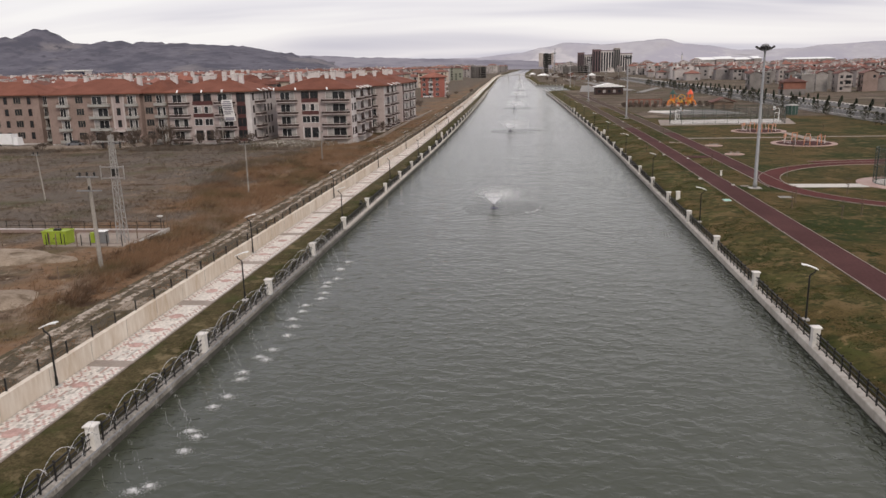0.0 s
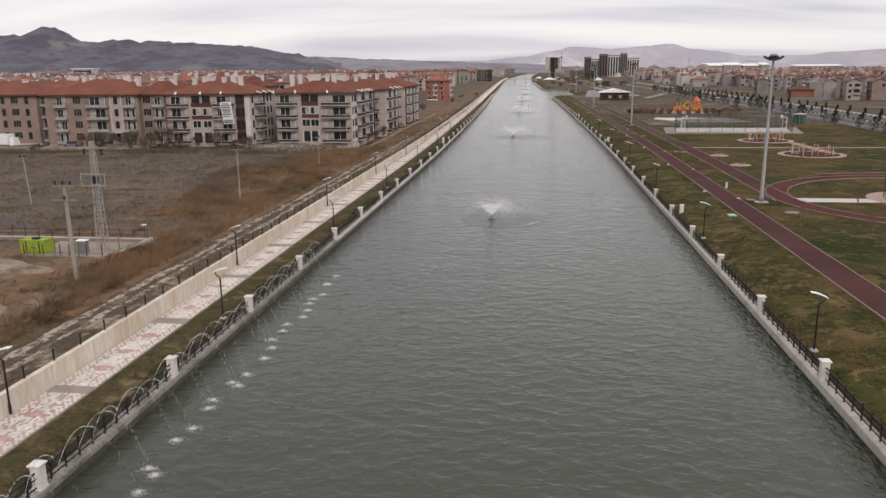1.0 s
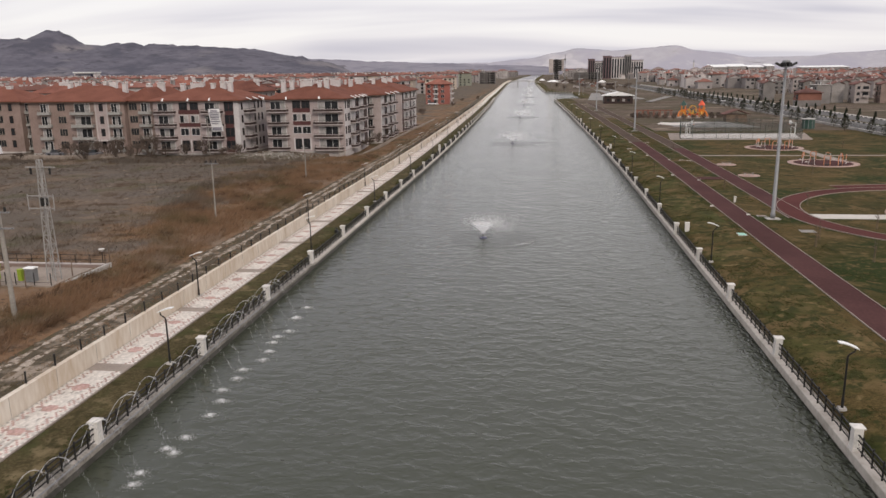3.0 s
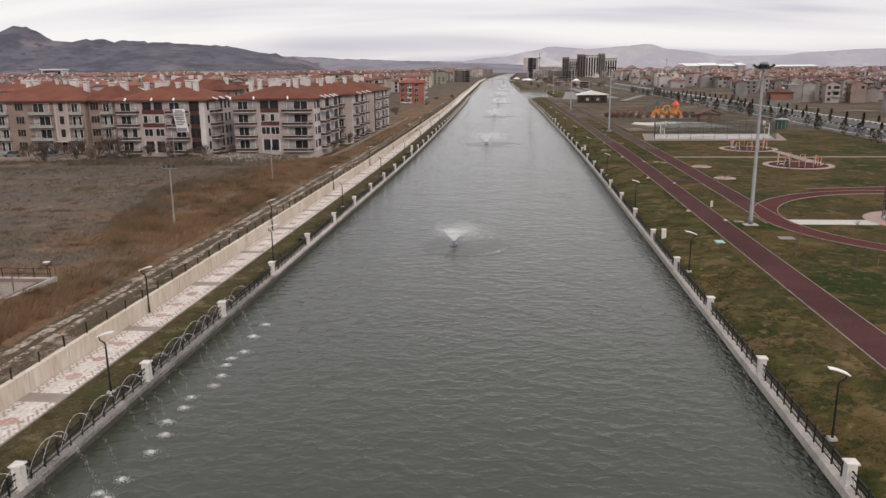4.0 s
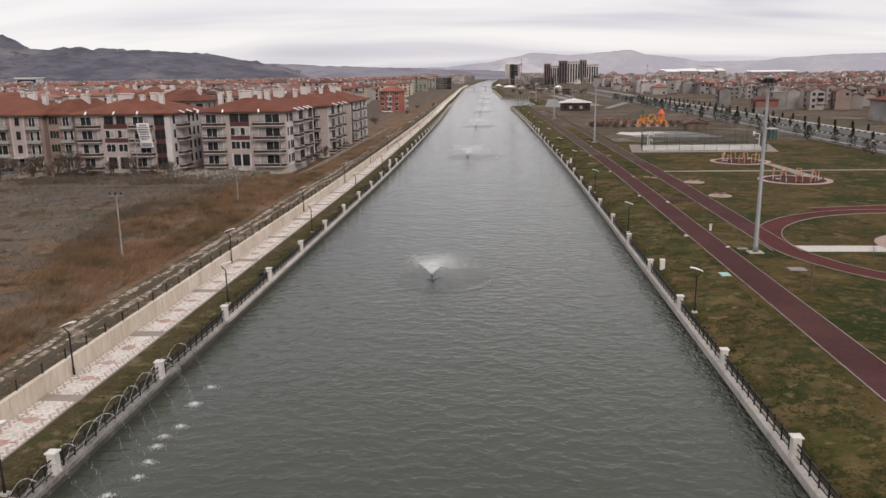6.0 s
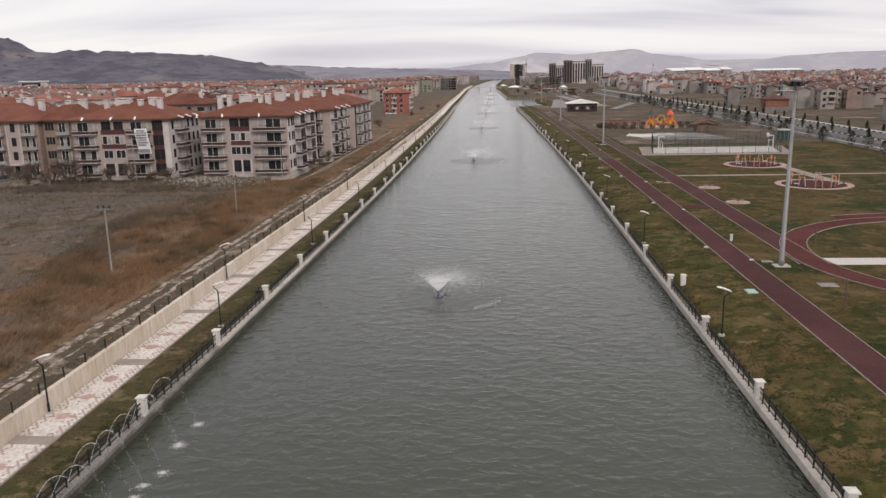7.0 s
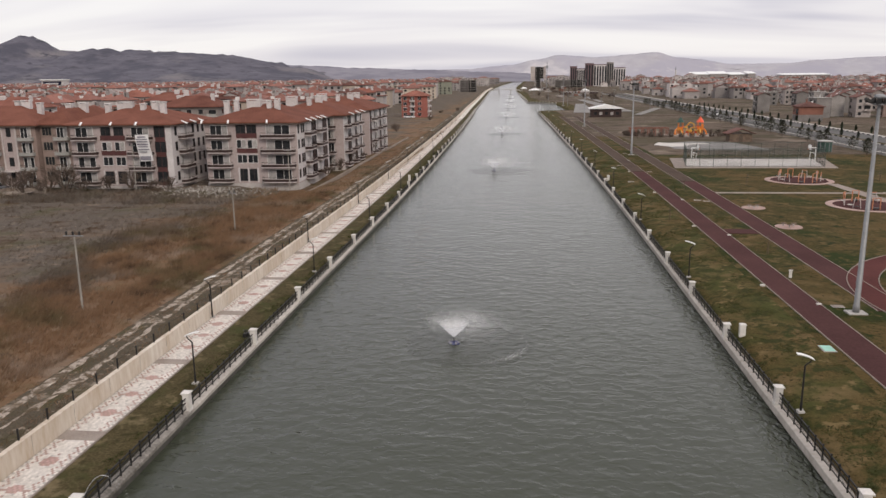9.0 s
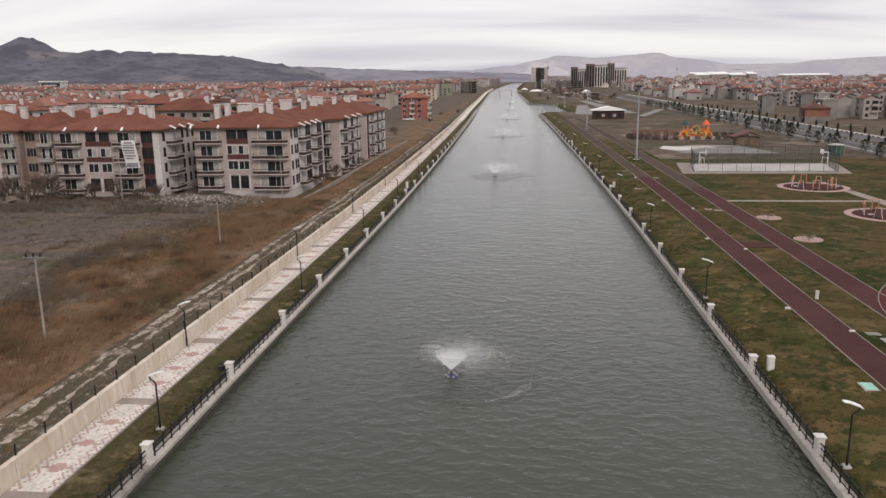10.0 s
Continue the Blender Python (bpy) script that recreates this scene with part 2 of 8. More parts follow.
def scrub(name, k, bump=0.4):
    """The dry field: grey-brown stubble with rust, olive and straw growth that thickens towards the canal."""
    def c(r, g, b):
        return (r * k, g * k, b * k)
    return layered(name, (c(0.04, 0.034, 0.028), c(0.142, 0.118, 0.097)), (
        (c(0.118, 0.088, 0.064), 0.06, 0.55, 0.08, 11), (c(0.09, 0.075, 0.06), 0.05, 0.56, 0.07, 50), (c(0.066, 0.062, 0.036), 0.09, 0.61, 0.06, 390),
        (c(0.14, 0.088, 0.053), 0.07, 0.55, 0.07, 20, -50, 14, 0.24), (c(0.085, 0.066, 0.036), 0.11, 0.60, 0.06, 320, -48, 14, 0.06),
        (c(0.17, 0.128, 0.095), 0.14, 0.635, 0.06, 90, -48, 20, 0.05), (c(0.055, 0.036, 0.023), 0.3, 0.60, 0.06, 140), (c(0.2, 0.158, 0.118), 0.9, 0.66, 0.04, 240), (c(0.045, 0.034, 0.024), 1.5, 0.63, 0.04, 340)), bump=bump, fine=4.5)


FIELD = scrub("dry_field", 1.2)
SAND = layered("bare_sand", ((0.19, 0.148, 0.108), (0.30, 0.242, 0.185)), (((0.12, 0.09, 0.062), 0.5, 0.58, 0.07, 35), ((0.33, 0.275, 0.215), 0.25, 0.56, 0.08, 75)))
TRACK = layered("dirt_track", ((0.05, 0.042, 0.028), (0.115, 0.093, 0.068)), (((0.26, 0.215, 0.17), 0.35, 0.6, 0.05, 5), ((0.07, 0.06, 0.032), 0.3, 0.57, 0.06, 35), ((0.3, 0.245, 0.19), 1.1, 0.64, 0.04, 65)))
EARTH = layered("rubbly_earth", ((0.075, 0.062, 0.047), (0.185, 0.155, 0.122)), (((0.22, 0.188, 0.15), 0.4, 0.57, 0.06, 12), ((0.07, 0.066, 0.036), 0.3, 0.58, 0.06, 61), ((0.05, 0.038, 0.027), 1.1, 0.6, 0.05, 161), ((0.3, 0.27, 0.23), 2.6, 0.66, 0.03, 261)), fine=3.0)
RUT = layered("pale_wheel_ruts", ((0.25, 0.207, 0.168), (0.46, 0.40, 0.335)), (((0.14, 0.105, 0.072), 0.8, 0.56, 0.06, 35), ((0.1, 0.077, 0.052), 1.9, 0.53, 0.05, 75), ((0.56, 0.5, 0.43), 1.6, 0.64, 0.04, 175)))
LAWN = layered("patchy_lawn", ((0.043, 0.0315, 0.0112), (0.112, 0.08, 0.032)), (((0.055, 0.057, 0.018), 0.12, 0.53, 0.08, 17), ((0.135, 0.095, 0.045), 0.2, 0.58, 0.08, 60), ((0.034, 0.04, 0.012), 0.4, 0.58, 0.05, 33), ((0.036, 0.038, 0.013), 0.9, 0.565, 0.04, 233), ((0.15, 0.108, 0.05), 0.8, 0.63, 0.04, 533), ((0.03, 0.026, 0.01), 2.8, 0.62, 0.04, 633)), fine=8.0)
GRASS = layered("park_grass", ((0.028, 0.023, 0.0072), (0.09, 0.067, 0.025)), (((0.102, 0.067, 0.028), 0.05, 0.53, 0.1, 25), ((0.025, 0.034, 0.009), 0.07, 0.53, 0.07, 75), ((0.118, 0.081, 0.037), 0.3, 0.6, 0.06, 175), ((0.02, 0.028, 0.0085), 0.5, 0.6, 0.05, 375), ((0.098, 0.07, 0.03), 1.3, 0.6, 0.05, 475), ((0.02, 0.022, 0.008), 2.6, 0.62, 0.04, 575)), fine=8.0)
VERGE = layered("canal_verge", ((0.036, 0.03, 0.014), (0.1, 0.079, 0.04)), (((0.05, 0.052, 0.02), 0.3, 0.56, 0.07, 41), ((0.15, 0.118, 0.066), 0.5, 0.6, 0.06, 8), ((0.04, 0.035, 0.016), 1.2, 0.59, 0.05, 88)), fine=8.0)
PLOT = layered("bare_plots", ((0.08, 0.06, 0.044), (0.155, 0.12, 0.092)), (((0.075, 0.064, 0.04), 0.03, 0.53, 0.06, 15), ((0.22, 0.18, 0.14), 0.05, 0.62, 0.05, 66), ((0.05, 0.04, 0.028), 0.15, 0.58, 0.06, 166)))
MUD = pm("canal_bed", (0.05, 0.05, 0.04), (0.08, 0.075, 0.06))
WETWALL = pm("wet_algae_concrete", (0.05, 0.048, 0.04), (0.12, 0.112, 0.098), 0.7, 5, 0.55, 0.3, 0.02)
DARKGREEN = pm("dark_green_steel", (0.02, 0.035, 0.028), (0.045, 0.065, 0.055), 1, 9, 0.5, 0.05, 0.002)
CONCRETE = pm("weathered_concrete", (0.28, 0.265, 0.245), (0.46, 0.44, 0.41), 0.5, 5, 0.85, 0.3, 0.01)
COPING = pm("canal_coping", (0.275, 0.25, 0.212), (0.55, 0.51, 0.455), 0.5, 3, 0.9, 0.4, 0.02, vary=0.1, wide=0.24)
DARKCOPING = pm("dark_coping", (0.125, 0.115, 0.098), (0.34, 0.313, 0.275), 0.9, 6, 0.6, 0.4, 0.02, vary=0.1, wide=0.13)
PILLAR = pm("painted_pillar", (0.50, 0.48, 0.44), (0.66, 0.63, 0.59), 0.8, 7, 0.7, 0.15, 0.006, vary=0.06)
PLASTER = pm("stained_wall", (0.45, 0.362, 0.268), (0.65, 0.595, 0.515), 0.45, 3.0, 0.85, 0.2, 0.01, stretch=(1, 1, 0.25))
IRON = pm("black_iron", (0.012, 0.012, 0.012), (0.03, 0.028, 0.026), 2, 20, 0.5, 0.1, 0.002)
WHITE = pm("white_enamel", (0.7, 0.7, 0.68), (0.82, 0.82, 0.8), 1, 9, 0.35, 0.05, 0.002)
GALV = pm("galvanised_steel", (0.185, 0.188, 0.19), (0.28, 0.283, 0.285), 0.7, 8, 0.5, 0.1, 0.003, metal=0.4)
PALESTEEL = pm("pale_steel", (0.22, 0.212, 0.2), (0.335, 0.322, 0.305), 0.7, 8, 0.6, 0.1, 0.003)
POLE = pm("concrete_pole", (0.2, 0.185, 0.162), (0.33, 0.305, 0.27), 0.8, 8, 0.85, 0.2, 0.006)
WOOD = pm("weathered_wood", (0.09, 0.06, 0.045), (0.2, 0.15, 0.11), 1, 12, 0.8, 0.3, 0.006)
PAVE_WHITE = pm("pale_paver", (0.50, 0.46, 0.41), (0.68, 0.635, 0.575), 0.7, 8, 0.85, 0.2, 0.004, vary=0.14)
PAVE_PINK = pm("pink_paver", (0.36, 0.22, 0.188), (0.52, 0.365, 0.325), 0.3, 8, 0.85, 0.2, 0.004, vary=0.14)
PAVE_GREY = pm("grey_paver", (0.31, 0.29, 0.255), (0.45, 0.42, 0.375), 0.7, 8, 0.85, 0.2, 0.004, vary=0.1)
PAVE_WHITE_J = pm("pale_paving", (0.50, 0.46, 0.41), (0.68, 0.635, 0.575), 0.7, 8, 0.85, 0.2, 0.004, island=0.14)
PAVE_PINK_J = pm("pink_paving", (0.36, 0.22, 0.188), (0.52, 0.365, 0.325), 0.3, 8, 0.85, 0.2, 0.004, island=0.14)
PAVE_GREY_J = pm("grey_paving", (0.31, 0.29, 0.255), (0.45, 0.42, 0.375), 0.7, 8, 0.85, 0.2, 0.004, island=0.1)
PAVE_ROSE = pm("faded_rose_paver", (0.30, 0.20, 0.17), (0.43, 0.315, 0.275), 0.3, 8, 0.85, 0.2, 0.004)
PAVE_BAND = pm("grey_brown_paver", (0.235, 0.195, 0.165), (0.35, 0.30, 0.26), 0.7, 8, 0.85, 0.2, 0.004)
RUBBER = pm("maroon_running_surface", (0.056, 0.0265, 0.0255), (0.088, 0.0425, 0.04), 0.15, 5, 0.95, 0.15, 0.004, spec=0.05)
RUBBER_RED = pm("red_running_surface", (0.07, 0.026, 0.024), (0.105, 0.04, 0.036), 0.15, 5, 0.95, 0.15, 0.004, spec=0.05)
DUSTY = pm("dusty_running_surface", (0.06, 0.042, 0.034), (0.096, 0.07, 0.056), 0.15, 4, 0.95, 0.15, 0.004, spec=0.05)
KERB = pm("pale_kerb", (0.20, 0.165, 0.14), (0.32, 0.27, 0.232), 0.6, 6, 0.85, 0.2, 0.006)
BRICKRED = pm("brick_paving", (0.30, 0.20, 0.17), (0.44, 0.33, 0.29), 0.5, 6, 0.85, 0.2, 0.005)
COURT = pm("bleached_court", (0.40, 0.375, 0.34), (0.6, 0.57, 0.525), 0.12, 3, 0.8, 0.1, 0.004)
SCREED = pm("grey_screed", (0.15, 0.142, 0.132), (0.27, 0.258, 0.24), 0.2, 3, 0.8, 0.1, 0.004)
ASPHALT = pm("asphalt", (0.075, 0.072, 0.069), (0.125, 0.12, 0.114), 0.1, 7, 0.85, 0.2, 0.005)
ROOF = pm("terracotta_tiles", (0.112, 0.045, 0.032), (0.205, 0.088, 0.062), 0.3, 4.0, 0.9, 0.5, 0.06, vary=0.1, spec=0.05, wide=0.2)
# terracotta made paler, with haze over the farther roofs put into the colour
ROOF_BLOCK = pm("haze_paled_roof_tiles", (0.12, 0.05, 0.038), (0.24, 0.105, 0.078), 0.25, 3.5, 0.9, 0.45, 0.05, vary=0.3, spec=0.05)
ROOF_FAR = pm("far_roof_tiles", (0.14, 0.062, 0.048), (0.245, 0.118, 0.092), 0.05, 2, 0.9, 0.2, 0.03, island=0.45)
ROOF_TOWN = pm("brown_roof_tiles", (0.08, 0.038, 0.031), (0.16, 0.078, 0.063), 0.25, 3.5, 0.85, 0.45, 0.05, vary=0.3)
WALL_PINK = pm("pinkish_render", (0.305, 0.252, 0.24), (0.45, 0.384, 0.365), 0.2, 3, 0.9, 0.1, 0.01)
WALL_WHITE = pm("off_white_render", (0.43, 0.40, 0.39), (0.62, 0.585, 0.57), 0.2, 3, 0.9, 0.1, 0.01)
PLINTHWALL = pm("pale_plinth_render", (0.33, 0.305, 0.285), (0.52, 0.485, 0.46), 0.3, 3, 0.9, 0.15, 0.01, stretch=(1, 1, 0.4))
WALL_TAN = pm("tan_stone_render", (0.2, 0.146, 0.125), (0.305, 0.232, 0.202), 0.3, 3, 0.9, 0.15, 0.015)
WALL_RED = pm("dark_red_panel", (0.066, 0.028, 0.027), (0.105, 0.045, 0.042), 0.4, 4, 0.75, 0.1, 0.01)
WALL_CORAL = pm("coral_render", (0.225, 0.082, 0.065), (0.32, 0.122, 0.098), 0.2, 3, 0.9, 0.1, 0.01)
WALL_GREY = pm("bare_block_wall", (0.17, 0.157, 0.148), (0.32, 0.297, 0.278), 0.2, 3, 0.92, 0.2, 0.02, vary=0.3)
WALL_TOWN = pm("town_wall", (0.235, 0.205, 0.19), (0.41, 0.367, 0.342), 0.06, 2, 0.92, 0.1, 0.02, vary=0.35)
WALL_FAR = pm("far_wall", (0.225, 0.203, 0.195), (0.46, 0.425, 0.405), 0.03, 2, 0.92, 0.1, 0.02, island=0.4)
WALL_SAGE = pm("sage_town_wall", (0.25, 0.255, 0.2), (0.40, 0.405, 0.33), 0.03, 2, 0.92, 0.1, 0.02, island=0.3)
WALL_CREAM = pm("cream_town_wall", (0.34, 0.285, 0.23), (0.5, 0.43, 0.36), 0.03, 2, 0.92, 0.1, 0.02, island=0.3)
# tower red dulled and lifted: the distance haze sits in this colour
WALL_DIM = pm("haze_dulled_brown_cladding", (0.13, 0.085, 0.088), (0.18, 0.122, 0.125), 0.1, 3, 0.85, 0.1, 0.01)
BRICK = pm("orange_brick_wall", (0.16, 0.072, 0.052), (0.26, 0.122, 0.09), 0.3, 5, 0.9, 0.3, 0.01)
DARKBAND = pm("dark_brown_band", (0.035, 0.022, 0.02), (0.06, 0.04, 0.036), 0.4, 4, 0.7, 0.1, 0.01)
GLASS = pm("dark_window_glass", (0.014, 0.015, 0.017), (0.035, 0.037, 0.04), 0.4, 3, 0.12, 0.0)
CURTAIN = pm("curtained_pane", (0.22, 0.21, 0.2), (0.42, 0.4, 0.38), 0.9, 4, 0.3, 0.0)
FRAME = pm("white_window_frame", (0.55, 0.54, 0.52), (0.7, 0.69, 0.67), 1, 8, 0.5, 0.0)
BALC = pm("balcony_edge", (0.38, 0.335, 0.32), (0.52, 0.47, 0.45), 0.4, 4, 0.85, 0.1, 0.01)
BALC_GREY = pm("grey_balcony", (0.26, 0.255, 0.235), (0.4, 0.39, 0.365), 0.4, 4, 0.85, 0.1, 0.01)
LIME = pm("lime_green_paint", (0.19, 0.26, 0.025), (0.29, 0.37, 0.045), 0.8, 6, 0.5, 0.1, 0.006)
ORANGE = pm("orange_plastic", (0.55, 0.15, 0.025), (0.72, 0.24, 0.045), 0.6, 5, 0.4, 0.05, 0.004)
YELLOW = pm("yellow_plastic", (0.5, 0.27, 0.05), (0.62, 0.35, 0.08), 0.6, 5, 0.4, 0.05, 0.004)
REDPLASTIC = pm("red_orange_plastic", (0.65, 0.09, 0.04), (0.8, 0.14, 0.07), 0.6, 5, 0.4, 0.05, 0.004)
TEAL = pm("teal_green_paint", (0.03, 0.062, 0.05), (0.055, 0.10, 0.082), 0.6, 5, 0.5, 0.05, 0.004)
AQUA = pm("aqua_cover", (0.22, 0.45, 0.36), (0.32, 0.56, 0.46), 1, 8, 0.5, 0.05, 0.004)
NAVY = pm("navy_glass", (0.012, 0.014, 0.03), (0.03, 0.034, 0.06), 0.2, 3, 0.2, 0.0)
BLUE = pm("blue_float", (0.025, 0.03, 0.09), (0.05, 0.06, 0.16), 1, 8, 0.4, 0.05, 0.004)
MESH = see_through("wire_mesh", (0.05, 0.06, 0.055), 0.13, 14.0, 0.06)
SPRAY = see_through("fountain_sheet", (1.0, 1.0, 1.0), 0.7, 5.0, 0.06, True)
fade_out(SPRAY, 1.15, 2.15)
DROPS = see_through("fine_drops", (1.0, 1.0, 1.0), 1.0, 5.0, 0.0, True)
JET = see_through("jet_water", (0.9, 0.9, 0.9), 0.36, 9.0, 0.3, True)
FOAM = see_through("foam", (0.95, 0.95, 0.95), 0.7, 7.0, 0.25, True)
MACHINE = pm("salmon_paint", (0.42, 0.17, 0.085), (0.54, 0.25, 0.14), 0.6, 5, 0.5, 0.05, 0.004)
WALL_SAND = pm("dusty_wall", (0.2, 0.165, 0.135), (0.32, 0.27, 0.225), 0.4, 4, 0.9, 0.2, 0.01)
LEAF = pm("conifer_needles", (0.018, 0.028, 0.016), (0.05, 0.065, 0.038), 1, 9, 0.8, 0.0, vary=0.25)
SHRUB = pm("grey_green_leaves", (0.045, 0.047, 0.034), (0.09, 0.088, 0.066), 1, 9, 0.85, 0.0, vary=0.2)
TWIG = pm("bare_twigs", (0.075, 0.057, 0.046), (0.14, 0.108, 0.087), 1, 9, 0.9, 0.0, vary=0.2)
STRAW = leafy(scrub("dry_stalks", 1.85, 0.0))
STRAW_GREY = leafy(scrub("grey_stalks", 1.7, 0.0))
TUFT = leafy(pm("lawn_tufts", (0.04, 0.048, 0.016), (0.09, 0.088, 0.033), 0.3, 4, 0.9, 0.0, island=0.3))
BARK = pm("bark", (0.06, 0.045, 0.035), (0.13, 0.1, 0.08), 2, 12, 0.9, 0.2, 0.01)
BANNER = pm("printed_banner", (0.62, 0.61, 0.6), (0.72, 0.71, 0.7), 0.5, 3, 0.7, 0.05, 0.01)
INK = pm("banner_ink", (0.16, 0.15, 0.17), (0.26, 0.25, 0.28), 1, 5, 0.8, 0.0)
# distance haze is painted into the hill colours, paler for each farther range
HILL = layered("haze_tinted_bare_hills", ((0.088, 0.086, 0.105), (0.142, 0.135, 0.158)), (((0.078, 0.077, 0.095), 0.006, 0.54, 0.06, 100), ((0.18, 0.166, 0.172), 0.004, 0.6, 0.08, 900), ((0.07, 0.069, 0.082), 0.02, 0.6, 0.05, 400)), bump=0.8, dist=14.0, fine=0.014)
HILL_MID = layered("haze_tinted_mid_hills", ((0.2, 0.192, 0.222), (0.245, 0.235, 0.26)), (((0.17, 0.165, 0.195), 0.006, 0.54, 0.06, 100),), bump=0.0, fine=0.03)
HILL_FAR = layered("haze_tinted_far_hills", ((0.345, 0.335, 0.36), (0.40, 0.388, 0.41)), (((0.335, 0.325, 0.365), 0.003, 0.54, 0.06, 300), ((0.47, 0.45, 0.46), 0.005, 0.6, 0.05, 700)), bump=0.0, fine=0.02)
STONE = pm("rubble_stone", (0.25, 0.23, 0.2), (0.5, 0.47, 0.43), 0.6, 5, 0.9, 0.2, 0.02, island=0.35)
CARWHITE = pm("white_car_paint", (0.65, 0.65, 0.65), (0.75, 0.75, 0.75), 1, 5, 0.3, 0.0)
CARGREY = pm("grey_car_paint", (0.1, 0.1, 0.11), (0.16, 0.16, 0.17), 1, 5, 0.3, 0.0)
TYRE = pm("tyre_rubber", (0.015, 0.015, 0.015), (0.03, 0.03, 0.03), 2, 9, 0.85, 0.0)

# ---- mesh helpers ----


class MB:
    """Gathers faces of one mesh."""

    def __init__(self):
        self.v, self.f, self.m = [], [], []

    def add(self, verts, faces, m=0):
        k = len(self.v)
        self.v += [tuple(p) for p in verts]
        self.f += [tuple(i + k for i in f) for f in faces]
        self.m += [m] * len(faces)
        return self

    def box(self, x0, x1, y0, y1, z0, z1, m=0, top=0.0):
        """top: how far the upper face is drawn in, for a chamfered or tapered block."""
        t = top
        self.add([(x0, y0, z0), (x1, y0, z0), (x1, y1, z0), (x0, y1, z0), (x0 + t, y0 + t, z1), (x1 - t, y0 + t, z1), (x1 - t, y1 - t, z1), (x0 + t, y1 - t, z1)],
                 [(3, 2, 1, 0), (4, 5, 6, 7), (0, 1, 5, 4), (1, 2, 6, 5), (2, 3, 7, 6), (3, 0, 4, 7)], m)
        return self

    def tube(self, p0, p1, r0, r1=None, n=8, m=0, caps=True):
        r1 = r0 if r1 is None else r1
        p0, p1 = Vector(p0), Vector(p1)
        q = (p1 - p0).to_track_quat("Z", "Y")
        a = [q @ Vector((math.cos(2 * math.pi * i / n), math.sin(2 * math.pi * i / n), 0)) for i in range(n)]
        self.add([p0 + d * r0 for d in a] + [p1 + d * r1 for d in a], [(i, (i + 1) % n, n + (i + 1) % n, n + i) for i in range(n)] + ([tuple(range(n - 1, -1, -1)), tuple(range(n, 2 * n))] if caps else []), m)
        return self

    def sweep(self, pts, radii, n=6, m=0):
        """One connected bent tube."""
        pts = [Vector(p) for p in pts]
        v = []
        for i, p in enumerate(pts):
            d = (pts[min(i + 1, len(pts) - 1)] - pts[max(i - 1, 0)]).normalized()
            q = d.to_track_quat("Z", "Y")
            v += [p + q @ Vector((radii[i] * math.cos(2 * math.pi * k / n), radii[i] * math.sin(2 * math.pi * k / n), 0)) for k in range(n)]
        f = [(i * n + k, i * n + (k + 1) % n, (i + 1) * n + (k + 1) % n, (i + 1) * n + k) for i in range(len(pts) - 1) for k in range(n)]
        return self.add(v, f + [tuple(range(n - 1, -1, -1)), tuple(range((len(pts) - 1) * n, len(pts) * n))], m)

    def lathe(self, prof, n=12, at=(0, 0, 0), m=0, caps=True):
        x, y, z = at
        v = [(x + r * math.cos(2 * math.pi * i / n), y + r * math.sin(2 * math.pi * i / n), z + h) for r, h in prof for i in range(n)]
        f = [(j * n + i, j * n + (i + 1) % n, (j + 1) * n + (i + 1) % n, (j + 1) * n + i) for j in range(len(prof) - 1) for i in range(n)]
        if caps:
            f += [tuple(range(n - 1, -1, -1)), tuple(range((len(prof) - 1) * n, len(prof) * n))]
        return self.add(v, f, m)

    def prism(self, poly, z0, z1, m=0):
        n = len(poly)
        return self.add([(x, y, z0) for x, y in poly] + [(x, y, z1) for x, y in poly], [tuple(range(n - 1, -1, -1)), tuple(range(n, 2 * n))] + [(i, (i + 1) % n, n + (i + 1) % n, n + i) for i in range(n)], m)

    def ring(self, cx, cy, r0, r1, z0, z1, n=40, m=0, sy=1.0):
        a = [2 * math.pi * i / n for i in range(n)]
        v = [(cx + r * math.cos(t), cy + r * sy * math.sin(t), z) for r, z in ((r0, z0), (r1, z0), (r1, z1), (r0, z1)) for t in a]
        f = [(k * n + i, k * n + (i + 1) % n, ((k + 1) % 4) * n + (i + 1) % n, ((k + 1) % 4) * n + i) for k in range(4) for i in range(n)]
        return self.add(v, f, m)

    def hip(self, x0, x1, y0, y1, z, h, over=0.0, thick=0.22, m=0):
        """A hipped roof with eaves."""
        x0, x1, y0, y1 = x0 - over, x1 + over, y0 - over, y1 + over
        w, d = x1 - x0, y1 - y0
        i = min(w, d) / 2
        r = [((x0 + x1) / 2, y0 + i), ((x0 + x1) / 2, y1 - i)] if w <= d else [(x0 + i, (y0 + y1) / 2), (x1 - i, (y0 + y1) / 2)]
        b = [(x0, y0), (x1, y0), (x1, y1), (x0, y1)]
        v = [(*p, z) for p in b] + [(*p, z + thick) for p in b] + [(*p, z + thick + h) for p in r]
        f = [(3, 2, 1, 0), (0, 1, 5, 4), (1, 2, 6, 5), (2, 3, 7, 6), (3, 0, 4, 7)]
        f += [(4, 5, 8), (5, 6, 9, 8), (6, 7, 9), (7, 4, 8, 9)] if w <= d else [(4, 5, 9, 8), (5, 6, 9), (6, 7, 8, 9), (7, 4, 8)]
        return self.add(v, f, m)

    def gable(self, x0, x1, y0, y1, z, h, over=0.4, thick=0.15, m=0):
        """A gabled roof whose ridge runs along y."""
        x0, x1, y0, y1, c = x0 - over, x1 + over, y0 - over, y1 + over, (x0 + x1) / 2
        v = [(x, y, zz) for y in (y0, y1) for x, zz in ((x0, z), (c, z + h), (x1, z), (x1, z + thick), (c, z + h + thick), (x0, z + thick))]
